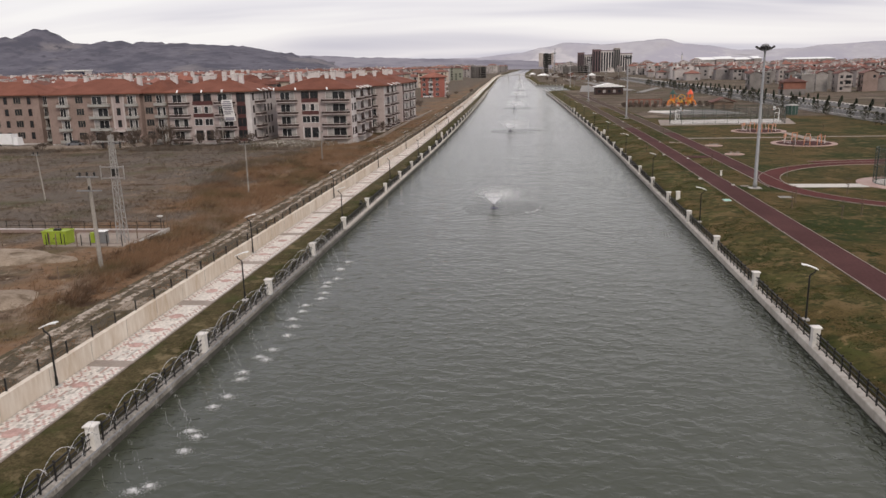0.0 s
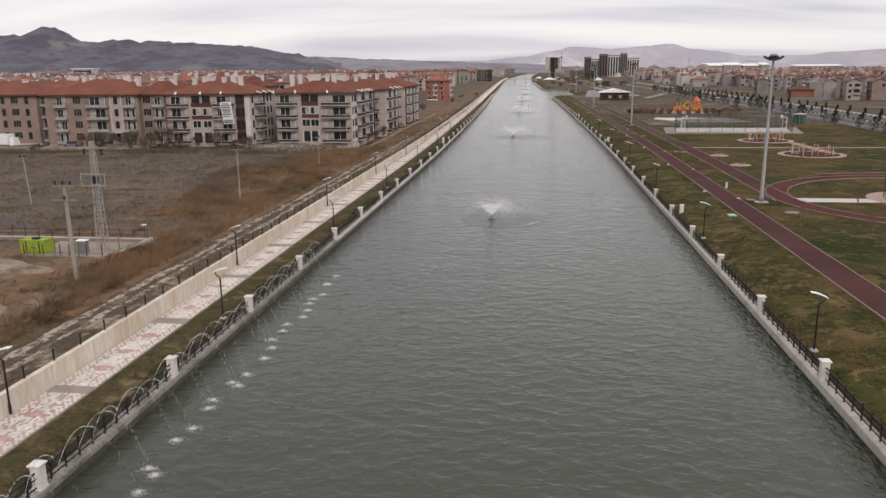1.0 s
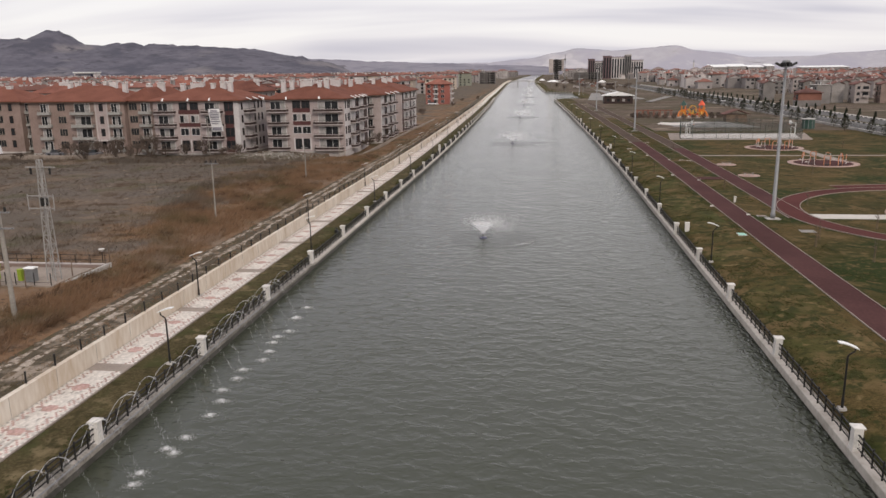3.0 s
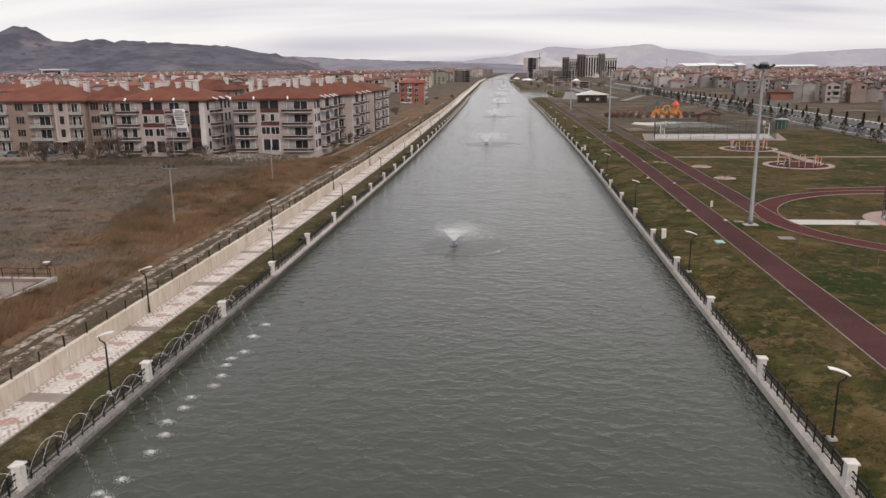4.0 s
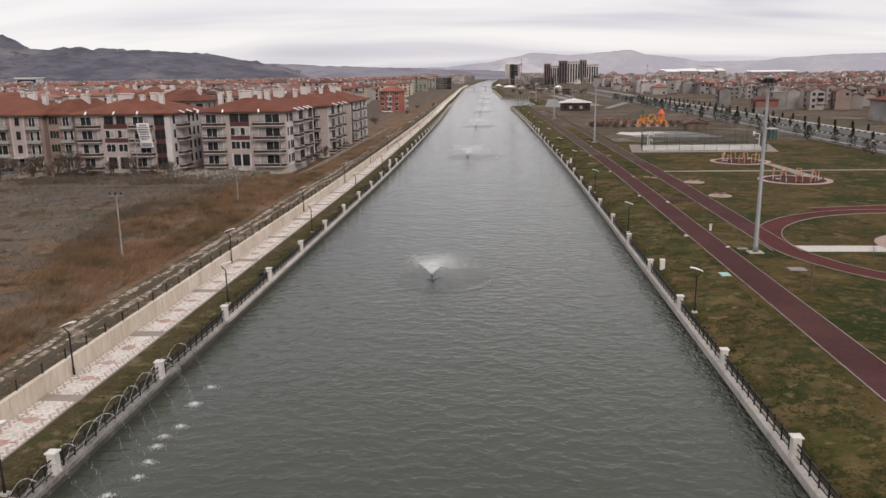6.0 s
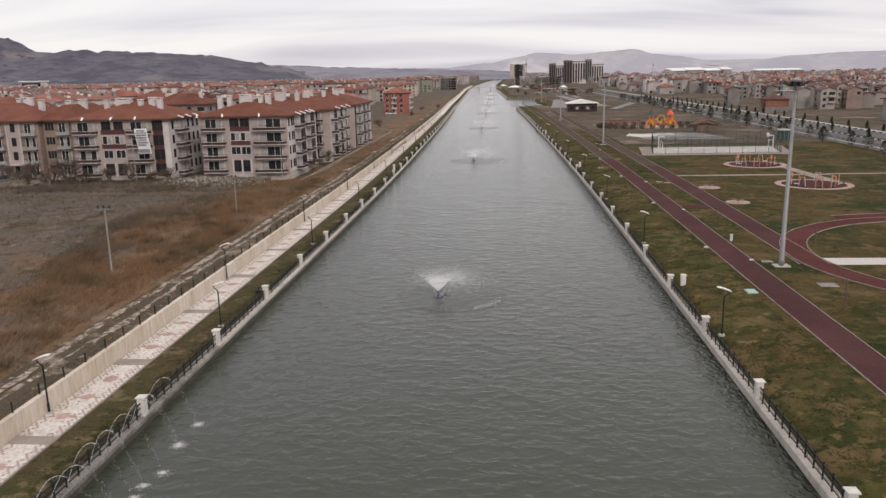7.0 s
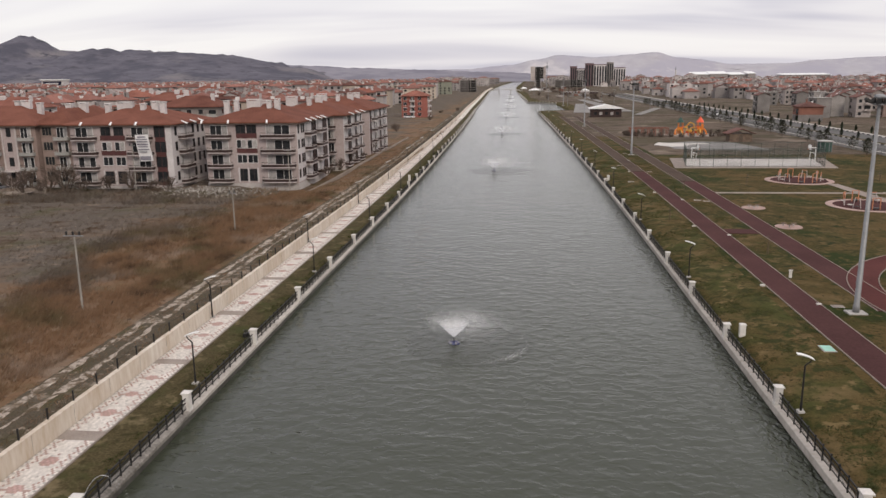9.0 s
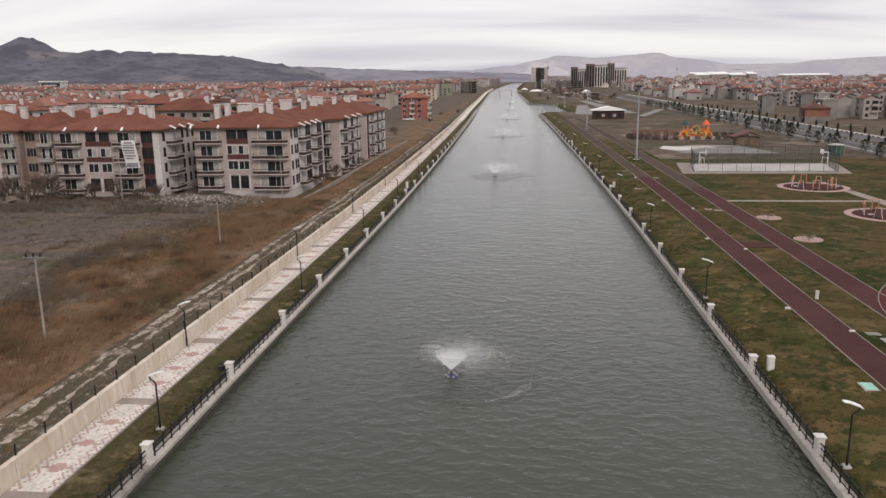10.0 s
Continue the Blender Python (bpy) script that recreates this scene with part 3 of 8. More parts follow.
        f = [(0, 1, 4, 5), (1, 2, 3, 4), (11, 10, 7, 6), (10, 9, 8, 7), (5, 4, 10, 11), (4, 3, 9, 10), (1, 0, 6, 7), (2, 1, 7, 8), (0, 5, 11, 6), (3, 2, 8, 9)]
        return self.add(v, f, m)

    def mesh(self, name, mats, smooth=False):
        me = bpy.data.meshes.new(name)
        me.from_pydata(self.v, [], self.f)
        for x in mats if isinstance(mats, (list, tuple)) else [mats]:
            me.materials.append(x)
        if len(me.materials) > 1:
            me.polygons.foreach_set("material_index", self.m)
        if smooth:
            me.polygons.foreach_set("use_smooth", [True] * len(me.polygons))
        me.update()
        return me


def part(name, mb, mats, parent, label="", loc=(0, 0, 0), rz=0.0, smooth=False, kind=""):
    """One mesh object under a thing or under a part."""
    me = mb.mesh(name, mats, smooth) if isinstance(mb, MB) else mb
    ob = new(name, me)
    ob.parent = parent
    ob.location, ob.rotation_euler = loc, (0, 0, rz)
    return tagged(ob, label, kind=kind)


def thing(name, label, category, group="", kind="", loc=(0, 0, 0), rz=0.0):
    ob = new(name)
    ob.location, ob.rotation_euler = loc, (0, 0, rz)
    return tagged(ob, label, category, group, kind)


def single(name, mb, mats, label, category, group="", kind="", loc=(0, 0, 0), smooth=False):
    ob = new(name, mb.mesh(name, mats, smooth) if isinstance(mb, MB) else mb)
    ob.location = loc
    return tagged(ob, label, category, group, kind)


def at(x, y, z=0.0, rz=0.0):
    return pose(x, y, z, 0, 0, rz)


rnd = random.Random(7)

# ---- plan ----
WATER_Z, LAWN_Z = -1.0, 0.65
BANK_W, BANK_E = -21.6, 16.1      # fence lines
PILLAR_W = [50.6 + 12.42 * k for k in range(-4, 39)]
PILLAR_E = [66.3 + 12.64 * k for k in range(-5, 35)]


def bend(y):
    """How far the canal and what runs along it swing west beyond y = 150."""
    run = ((150, 0.0), (276, -1.6), (440, -5.2), (558, -8.8), (675, -11.6), (900, -17.6), (1144, -23.6), (1572, -26.5), (1900, -23.5), (3000, -10.0), (4800, -10.0))
    if y <= 150:
        return 0.0
    for i in range(len(run) - 1):
        (a, p), (b, q) = run[i], run[i + 1]
        if y <= b:
            u = (y - a) / (b - a)
            m0 = (q - run[i - 1][1]) / (b - run[i - 1][0]) if i else 0.0
            m1 = (run[i + 2][1] - p) / (run[i + 2][0] - a) if i + 2 < len(run) else 0.0
            return (2 * u**3 - 3 * u * u + 1) * p + (u**3 - 2 * u * u + u) * (b - a) * m0 + (3 * u * u - 2 * u**3) * q + (u**3 - u * u) * (b - a) * m1
    return run[-1][1]


def bx(x, y):
    """x of a line along the canal, at y."""
    k = min(1.0, max(0.0, (95.0 - abs(x)) / 45.0))
    return x + bend(y) * k


def bay(y):
    """The inlet in the east bank."""
    return 20.0 * min(1.0, max(0.0, (y - 498) / 5)) * min(1.0, max(0.0, (672 - y) / 40))


def ground_z(x, y):
    n = noise.noise(Vector((x * 0.05, y * 0.05, 0))) * 0.35 + noise.noise(Vector((x * 0.2, y * 0.2, 3))) * 0.12
    if x < -28.5:
        k = min(1.0, max(0.0, (-33.0 - x) / 5.0))
        far = min(1.0, max(0.0, (y - 150) / 30))
        low = min(1.0, max(0.0, (-35.0 - x) / 8.0))
        if -58 < x < -36 and 68 < y < 84:
            k *= 0.15
        dip = min(1.0, max(0.0, (x + 57) / 5)) * min(1.0, max(0.0, (-36.5 - x) / 3)) * min(1.0, max(0.0, (y - 179) / 7)) * min(1.0, max(0.0, (225 - y) / 20))
        return 0.75 + k * n - (0.25 + 0.9 * low) * far - 1.0 * dip
    return None


def strip(pts, y0, y1, step, m_of=None, closed=False, bent=True):
    """A band swept along the canal: pts is a cross-section of (x, z)."""
    mb = MB()
    ys = [y0 + (y1 - y0) * i / max(1, round((y1 - y0) / step)) for i in range(max(1, round((y1 - y0) / step)) + 1)]
    n = len(pts)
    for y in ys:
        mb.v += [((bx(x, y) if bent else x), y, z) for x, z in pts]
    for j in range(len(ys) - 1):
        for i in range(n if closed else n - 1):
            a, b = j * n + i, j * n + (i + 1) % n
            mb.f.append((a, b, b + n, a + n))
            mb.m.append(0)
    if closed:
        mb.f += [tuple(range(n)), tuple(range(len(ys) * n - 1, (len(ys) - 1) * n - 1, -1))]
        mb.m += [0, 0]
    return mb


def edges(a, b, step):
    n = max(1, round((b - a) / step))
    return [a + (b - a) * i / n for i in range(n + 1)]


# ground: one sheet from the far west to the far east, with the canal's trench in it
def build_ground():
    xs = [-4600, -2500, -1200, -700, -400, -250] + edges(-180, -60, 6) + edges(-57, -36, 3) + [-34, -32.2, -31.7, -31.0, -30.2, -29.5, -28.7, -27.75, -27.7, -24.85, -23.3, -21.95, -21.6]
    nw = len(xs)
    xs += [16.1, 16.4, 17.4, 19.0, 20.6, 22.0, 26, 28, 34, 45, 60, 75, 86, 89, 98, 101, 110, 113, 130, 180, 260, 400, 700, 1200, 2500, 4600]
    ys = edges(-90, 300, 4) + edges(306, 496, 13) + [498, 503, 515, 530, 550, 570, 590, 610, 625, 632, 642, 652, 662, 672] + edges(690, 1500, 45) + [1800, 2300, 3000, 4700]
    profile = {-27.75: 0.75, -27.7: -0.06, -24.85: -0.03, -23.3: -0.06, -21.95: -0.2, -21.6: -3.0, 16.1: -3.0, 16.4: -0.2, 17.4: 0.12, 19.0: 0.36, 20.6: 0.56, 22.0: 0.62}
    mb = MB()
    for y in ys:
        for x in xs:
            z = profile.get(x)
            if z is None:
                z = ground_z(x, y) if x < 0 else 0.62
                if abs(x) > 180 or y > 300:
                    z = 0.5
            xx = bx(x, y)
            if 16 < x < 60:
                xx += bay(y) * (1 if x < 23 else (60 - x) / 37)
            mb.v.append((xx, y, z))
    n = len(xs)
    for j in range(len(ys) - 1):
        ym = (ys[j] + ys[j + 1]) / 2
        for i in range(n - 1):
            xm = (xs[i] + xs[i + 1]) / 2
            if xm < -32.2:
                m = 0
            elif xm < -27.7:
                m = 2
            elif xm < -21.9:
                m = 3
            elif xm < 16.2:
                m = 6
            elif xm < 23:
                m = 4
            elif xm < 88:
                m = 1 if ym > 242 and xm > 34 or ym > 300 and xm > 26 else 5
            else:
                m = 7
            mb.f.append((j * n + i, j * n + i + 1, (j + 1) * n + i + 1, (j + 1) * n + i))
            mb.m.append(m)
    single("ground", mb, [FIELD, PLOT, TRACK, VERGE, LAWN, GRASS, MUD, PLOT], "dry brown field, canal verges and patchy park lawn", "ground", kind="structure", smooth=True)


build_ground()


def build_water():
    mb = MB()
    ys = edges(-90, 300, 1.0) + edges(306, 496, 12) + [498, 503] + edges(515, 627, 14) + [632, 642, 652, 662, 672] + edges(684, 1500, 12) + [1800, 2300, 3000]
    cols = 38
    for y in ys:
        for i in range(cols + 1):
            x = -21.45 + (37.4 + bay(y)) * i / cols
            k = max(0.0, 1 - y / 300)
            w = 0.012 * k * (math.sin(1.9 * y + 0.5 * x + 2.2 * noise.noise(Vector((x * 0.2, y * 0.2, 0)))) + noise.noise(Vector((x * 0.5, y * 0.9, 7))) * 1.4)
            mb.v.append((bx(x, y), y, WATER_Z + w))
    n = cols + 1
    for j in range(len(ys) - 1):
        for i in range(cols):
            mb.f.append((j * n + i, j * n + i + 1, (j + 1) * n + i + 1, (j + 1) * n + i))
            mb.m.append(0)
    single("water", mb, WATER, "grey-green rippled canal water", "water", kind="structure", smooth=True)


build_water()

# ---- canal banks ----


def bank(name, x, side, ys, label):
    """Concrete bank wall with a coping block a bay. side: +1 where the water lies to the east."""
    s = side
    wall = single(name, strip([(x + 0.22 * s, -3.0), (x + 0.22 * s, -0.64), (x - 0.33 * s, -0.64), (x - 0.33 * s, -3.0)], ys[0] - 40, ys[-1], 6, closed=True), WETWALL, label, "wall", kind="structure")
    for y0, y1 in zip(ys, ys[1:]):
        foot = -0.86 if x > 0 else -0.62
        p = [(x + 0.29 * s, foot), (x + 0.28 * s, -0.42), (x + 0.25 * s, -0.39), (x - 0.34 * s, -0.27), (x - 0.36 * s, foot)]
        # west coping beside the jets takes a darker copy of the coping colour
        part("coping", strip(p, y0 + 0.012, y1 - 0.012, 6.3, closed=True), DARKCOPING if x < 0 and y0 < 76 else COPING, wall)
    return wall


bank("bank_wall_west", BANK_W, 1, PILLAR_W, "weathered concrete canal bank wall with coping")
bank("bank_wall_east", BANK_E, -1, PILLAR_E, "weathered concrete canal bank wall with coping")

# inlet quay and the bank beyond it
mb = MB()
for y0, y1, x0, x1 in ((498, 503, 16.1, 36.1), (632, 672, 36.1, 16.1)):
    a, b = bx(x0, y0), bx(x1, y1)
    mb.add([(a, y0, -3), (b, y1, -3), (b, y1, -0.2), (a, y0, -0.2), (a + 0.5, y0 + 0.5, -3), (b + 0.5, y1 + 0.5, -3), (b + 0.5, y1 + 0.5, -0.2), (a + 0.5, y0 + 0.5, -0.2)], [(0, 1, 2, 3), (7, 6, 5, 4), (3, 2, 6, 7), (0, 3, 7, 4), (1, 5, 6, 2)])
single("inlet_wall", mb, CONCRETE, "low concrete wall of a canal inlet", "wall", kind="structure")
single("far_bank_wall", strip([(15.9, -3), (15.9, -0.3), (16.5, -0.3), (16.5, -3)], 673, 2300, 40, closed=True), CONCRETE, "concrete canal bank wall far off", "wall", kind="structure")
single("far_bank_wall", strip([(-21.9, -3), (-21.9, -0.3), (-21.3, -0.3), (-21.3, -3)], PILLAR_W[-1], 2300, 40, closed=True), CONCRETE, "concrete canal bank wall far off", "wall", kind="structure")


def make_pillar():
    t = thing("fence_pillar", "white-painted concrete fence pillar with a flared cap on the canal coping", "pillar", "canal fence pillars")
    part("shaft", MB().box(-0.22, 0.22, -0.22, 0.22, -0.42, 0.76, 0, 0.005).box(-0.25, 0.25, -0.25, 0.25, -0.42, -0.22, 0, 0.01), PILLAR, t)
    cap = MB().box(-0.235, 0.235, -0.235, 0.235, 0.76, 0.80).box(-0.295, 0.295, -0.295, 0.295, 0.80, 0.87, 0, 0.008)
    cap.add([(-0.287, -0.287, 0.87), (0.287, -0.287, 0.87), (0.287, 0.287, 0.87), (-0.287, 0.287, 0.87), (0, 0, 0.94)], [(0, 1, 4), (1, 2, 4), (2, 3, 4), (3, 0, 4)])
    part("cap", cap, PILLAR, t)
    return t


def make_railing(length):
    """Railing of one bay, from y = 0 to y = length."""
    t = thing("railing", "black wrought-iron railing with thin bars between canal pillars", "railing", "canal railings")
    for name, z, r in (("top_rail", 0.50, 0.032), ("middle_rail", 0.22, 0.024), ("bottom_rail", -0.18, 0.024)):
        part(name, MB().box(-r, r, 0, length, z - r, z + r, 0), IRON, t)
    n = 11
    post = MB().box(-0.034, 0.034, -0.034, 0.034, -0.34, 0.60, 0, 0.0).box(-0.042, 0.042, -0.042, 0.042, 0.60, 0.65, 0, 0.02).mesh("post", IRON)
    for i in range(n):
        part("post", post, None, t, loc=(0, length * (i + 0.5) / n, 0))
    bars = MB()
    k = round(length / 0.14)
    for i in range(k):
        y = length * (i + 0.5) / k
        bars.box(-0.006, 0.006, y - 0.006, y + 0.006, -0.18, 0.50)
    part("infill", bars, IRON, t, "thin black iron bars", kind="stuff")
    return t


def line_bank(x, ys):
    p = make_pillar()
    r = make_railing(ys[1] - ys[0] - 0.5)
    for i, y in enumerate(ys):
        a = at(bx(x, y), y)
        if i == 0:
            p.matrix_basis = a
        else:
            copy_thing(p, a)
        if i + 1 < len(ys):
            y2 = ys[i + 1]
            ang = -math.degrees(math.atan2(bx(x, y2) - bx(x, y), y2 - y))
            a = at(bx(x, y + 0.25), y + 0.25, 0, ang)
            if i == 0:
                r.matrix_basis = a
            elif i < 26:
                copy_thing(r, a)
    far = MB()
    for y, y2 in zip(ys[26:], ys[27:]):
        for z in (0.42, -0.14):
            far.tube((bx(x, y), y, z), (bx(x, y2), y2, z), 0.03, n=4)
        for k in range(11):
            yy = y + (y2 - y) * (k + 0.5) / 11
            far.box(bx(x, yy) - 0.03, bx(x, yy) + 0.03, yy - 0.03, yy + 0.03, -0.29, 0.52)
    single("far_railing", far, IRON, "black iron railing along the far canal bank", "railing", kind="stuff")


line_bank(BANK_W, PILLAR_W)
line_bank(BANK_E, PILLAR_E)


# pillars and rail along the inlet's far side and the bank beyond it
line = [(bx(16.1 + 20.0 * k / 9, 672 - 40 * k / 9), 672 - 40 * k / 9 + 0.25) for k in range(9, -1, -1)] + [(bx(16.3, 672 + 12.5 * k), 672 + 12.5 * k) for k in range(1, 26)]
posts = MB()
for px_, py_ in line:
    posts.box(px_ - 0.25, px_ + 0.25, py_ - 0.25, py_ + 0.25, -0.4, 0.8).box(px_ - 0.32, px_ + 0.32, py_ - 0.32, py_ + 0.32, 0.8, 0.92)
single("far_pillar_row", posts, PILLAR, "white fence pillars along the far inlet bank", "pillar", kind="stuff")
rail = MB()
for (xa, ya), (xb, yb) in zip(line, line[1:]):
    for z in (0.5, -0.1):
        rail.tube((xa, ya, z), (xb, yb, z), 0.03, n=4)
    for k in range(8):
        u = (k + 0.5) / 8
        rail.box(xa + (xb - xa) * u - 0.03, xa + (xb - xa) * u + 0.03, ya + (yb - ya) * u - 0.03, ya + (yb - ya) * u + 0.03, -0.3, 0.55)
single("far_inlet_railing", rail, IRON, "black iron railing along the far inlet bank", "railing", kind="stuff")


def make_pump_cabinet():
    t = thing("service_pillar", "white concrete service pillar on grass behind the railing", "pillar", "service pillars")
    part("shaft", MB().box(-0.22, 0.22, -0.2, 0.2, -0.15, 0.95), PILLAR, t)
    part("cap", MB().box(-0.26, 0.26, -0.24, 0.24, 0.95, 1.05, 0, 0.03), PILLAR, t)
    return t


cab = make_pump_cabinet()
cab.matrix_basis = at(17.15, 103.6)
for x, y in ((17.1, 196.0), (16.9, 292.0), (-22.6, 196.0)):
    copy_thing(cab, at(bx(x, y), y))

valve = thing("valve_unit", "small dark metal valve unit on the canal verge", "valve", loc=(-22.6, 101.2, -0.1))
part("body", MB().box(-0.18, 0.18, -0.28, 0.28, -0.05, 0.3, 0, 0.04), IRON, valve)
part("wheel", MB().ring(0, 0, 0.15, 0.19, 0.48, 0.52, 14), IRON, valve)
part("stem", MB().tube((0, 0, 0.28), (0, 0, 0.5), 0.03, n=6), IRON, valve)
part("pipe", MB().tube((0, 0.26, 0.12), (0, 0.7, 0.1), 0.09, n=8), GALV, valve)

# ---- promenade ----
prom = single("promenade", strip([(-27.32, -0.2), (-27.32, -0.03), (-24.80, -0.03), (-24.80, -0.2)], -40, 420, 6, closed=True), CONCRETE, "promenade of pink, white and grey pavers", "pavement", kind="structure")
mb = strip([(-24.80, -0.15), (-24.80, 0.03), (-24.70, 0.03), (-24.70, -0.15)], -40, 420, 6, closed=True)
part("edging", mb, KERB, prom)
single("far_promenade", strip([(-27.32, -0.2), (-27.32, 0.0), (-24.70, 0.0), (-24.70, -0.2)], 421, 1450, 20, closed=True), PAVE_WHITE_J, "pale paved promenade far along the canal", "pavement", kind="structure")
wall = single("wall_west", strip([(-27.70, -0.4), (-27.70, 1.22), (-27.36, 1.22), (-27.33, -0.4)], -40, 420, 6, closed=True), PLASTER, "rust-stained beige rendered boundary wall", "wall", kind="structure")
single("far_wall_west", strip([(-27.70, -0.4), (-27.70, 1.22), (-27.36, 1.22), (-27.33, -0.4)], 420.5, 1450, 20, closed=True), PLASTER, "beige rendered boundary wall far off", "wall", kind="structure")
# joints in the wall's face
mb = MB()
for k in range(110):
    y = -30 + 4.1 * k
    mb.box(bx(-27.345, y) - 0.004, bx(-27.345, y) + 0.008, y - 0.012, y + 0.012, 0.02, 1.2)
part("joint_line", mb, PAVE_GREY, wall, kind="stuff")

# fence on the wall: posts and two wires
fence = thing("wire_fence", "dark steel posts with thin wires on the boundary wall", "fence")
post = MB().box(-0.045, 0.045, -0.045, 0.045, 1.0, 1.95).mesh("post", IRON)
for k in range(165):
    y = -30 + 2.62 * k
    part("post", post, None, fence, loc=(bx(-27.62, y), y, rnd.uniform(-0.05, 0.02)), rz=rnd.uniform(0, 1))
for z in (1.5, 1.85):
    run = [-30 + 7.86 * k for k in range(56)]
    part("wire", MB().sweep([(bx(-27.62, y), y, z) for y in run], [0.008] * 56, 3), IRON, fence, "thin fence wire")


# ---- lamps ----
def make_lamp(side):
    """Promenade lamp; the plate reaches to +x for side 1."""
    s = side
    t = thing("street_lamp", "black bent-pole promenade lamp with a white plate head", "street lamp", "promenade lamps")
    part("base_plate", MB().box(-0.22, 0.22, -0.22, 0.22, -0.06, 0.07, 0, 0.03), CONCRETE, t, "small concrete footing")
    part("pole", MB().lathe([(0.075, 0.05), (0.075, 0.6), (0.055, 0.65), (0.055, 2.95)], 10), IRON, t, smooth=False)
    arm = MB()
    pts = [(0, 0, 2.9), (-0.02 * s, 0, 3.02), (-0.12 * s, 0, 3.12), (-0.30 * s, 0, 3.24), (-0.34 * s, 0, 3.42)]
    arm.sweep(pts, [0.05, 0.048, 0.045, 0.042, 0.04], 8)
    part("arm", arm, IRON, t)
    head = MB()
    rows = 7
    for i in range(rows):
        u = i / (rows - 1)
        x, z = (-0.44 + 0.98 * u) * s, 3.42 + 0.30 * math.sin(u * 1.5)
        h = 0.235 * (1 - 0.3 * u)
        head.v += [(x, -h, z), (x, h, z), (x, h, z + 0.05), (x, -h, z + 0.05)]
    for i in range(rows - 1):
        for k in range(4):
            a, b = i * 4 + k, i * 4 + (k + 1) % 4
            head.f.append((a, b, b + 4, a + 4))
            head.m.append(0)
    head.f += [(0, 1, 2, 3), tuple(range(4 * rows - 1, 4 * rows - 5, -1))]
    head.m += [0, 0]
    part("head", head, WHITE, t, "curved white lamp plate")
    return t


def lamps(side, x, ys, z):
    p = make_lamp(side)
    for i, y in enumerate(ys):
        m = at(bx(x, y), y, z, rnd.uniform(-4, 4))
        if i == 0:
            p.matrix_basis = m
        else:
            copy_thing(p, m)


lamps(1, -27.22, [13.35 + 30.75 * k for k in range(15)], 0.0)
lamps(1, -22.65, [29.7 + 30.9 * k for k in range(15)], -0.1)
lamps(-1, 16.85, [25.3 + 32.2 * k for k in range(16)], 0.02)

# ---- fountains ----


def make_fountain(i):
    t = thing("floating_fountain", "floating canal fountain with blue float and white spray", "fountain", "floating fountains")
    part("float", MB().lathe([(0.25, -0.12), (0.44, -0.10), (0.48, 0.02), (0.4, 0.12), (0.15, 0.16)], 16), BLUE, t, "blue plastic float", smooth=True)
    for k in range(6):
        part("float_knob", MB().lathe([(0.09, 0.0), (0.11, 0.06), (0.07, 0.14), (0.02, 0.16)], 8), PALESTEEL, t, loc=(0.38 * math.cos(k * 1.047), 0.38 * math.sin(k * 1.047), 0.04))
    part("nozzle", MB().tube((0, 0, 0.1), (0, 0, 0.54), 0.07, 0.045, 10), IRON, t)
    r = random.Random(i + 40)
    # rising water: a thin cone of spray that frays at its rim
    cone, n = MB(), 72
    steps = [0.03 + 2.15 * (j / 14) ** 0.9 for j in range(15)]
    for j, q in enumerate(steps):
        for k in range(n):
            a = 2 * math.pi * k / n
            f = q * (1 + 0.035 * (j / 14) * noise.noise(Vector((math.cos(a) * 7, math.sin(a) * 7, j * 0.3))))
            cone.v.append((f * math.cos(a) + 0.02 * q * q, f * math.sin(a), 0.5 + 1.03 * f - 0.035 * f * f))
    for j in range(len(steps) - 1):
        for k in range(n):
            cone.f.append((j * n + k, j * n + (k + 1) % n, (j + 1) * n + (k + 1) % n, (j + 1) * n + k))
            cone.m.append(0)
    part("rising_spray", cone, SPRAY, t, "white spray in a wide cone", smooth=True)
    # drops that leave the rim, drift east with the wind and rain down in a ring
    fall = MB()
    for k in range(110000):
        a = r.uniform(0, 2 * math.pi)
        c = k % 10
        if c < 3:
            q, w = abs(r.gauss(1.75, 0.42)), 0.0042
            x, y, z = q * math.cos(a) + r.gauss(0.1, 0.25), q * math.sin(a) + r.gauss(0, 0.2), 1.95 + r.gauss(0, 0.33)
        elif c < 9:
            x, y, z, w = r.gauss(1.6, 1.35), r.gauss(0.3, 1.3), 1.55 + r.gauss(0, 0.55), 0.004
        else:
            u = r.random()
            q = (1.7 + 3.2 * u) * r.uniform(0.75, 1.12)
            x, y, z, w = 1.3 * u + q * math.cos(a), q * math.sin(a), 2.3 * (1 - u * u) + r.gauss(0, 0.3), 0.0024
        if z < 0.03:
            continue
        d = [r.uniform(-w, w) for _ in range(6)]
        i0 = len(fall.v)
        fall.v += [(x + d[0], y + d[1], z - w), (x + d[2], y + d[3], z + 2 * w), (x + d[4] + w, y + d[5], z)]
        fall.f.append((i0, i0 + 1, i0 + 2))
        fall.m.append(0)
    part("falling_spray", fall, DROPS, t, "drifting mist of fine drops", kind="stuff")
    foam = MB()
    for k in range(1100):
        a = r.gauss(-0.7, 0.28) if k % 12 else r.uniform(0, 2 * math.pi)
        q, w = r.gauss(4.6, 0.22), r.uniform(0.003, 0.0075)
        x, y = 1.3 + q * math.cos(a), q * math.sin(a)
        i0 = len(foam.v)
        foam.v += [(x - w, y, 0.09), (x + w, y - w, 0.09), (x + w * 0.3, y + w, 0.11)]
        foam.f.append((i0, i0 + 1, i0 + 2))
        foam.m.append(0)
    part("foam", foam, DROPS, t, "fine white foam where the drops land", kind="stuff")
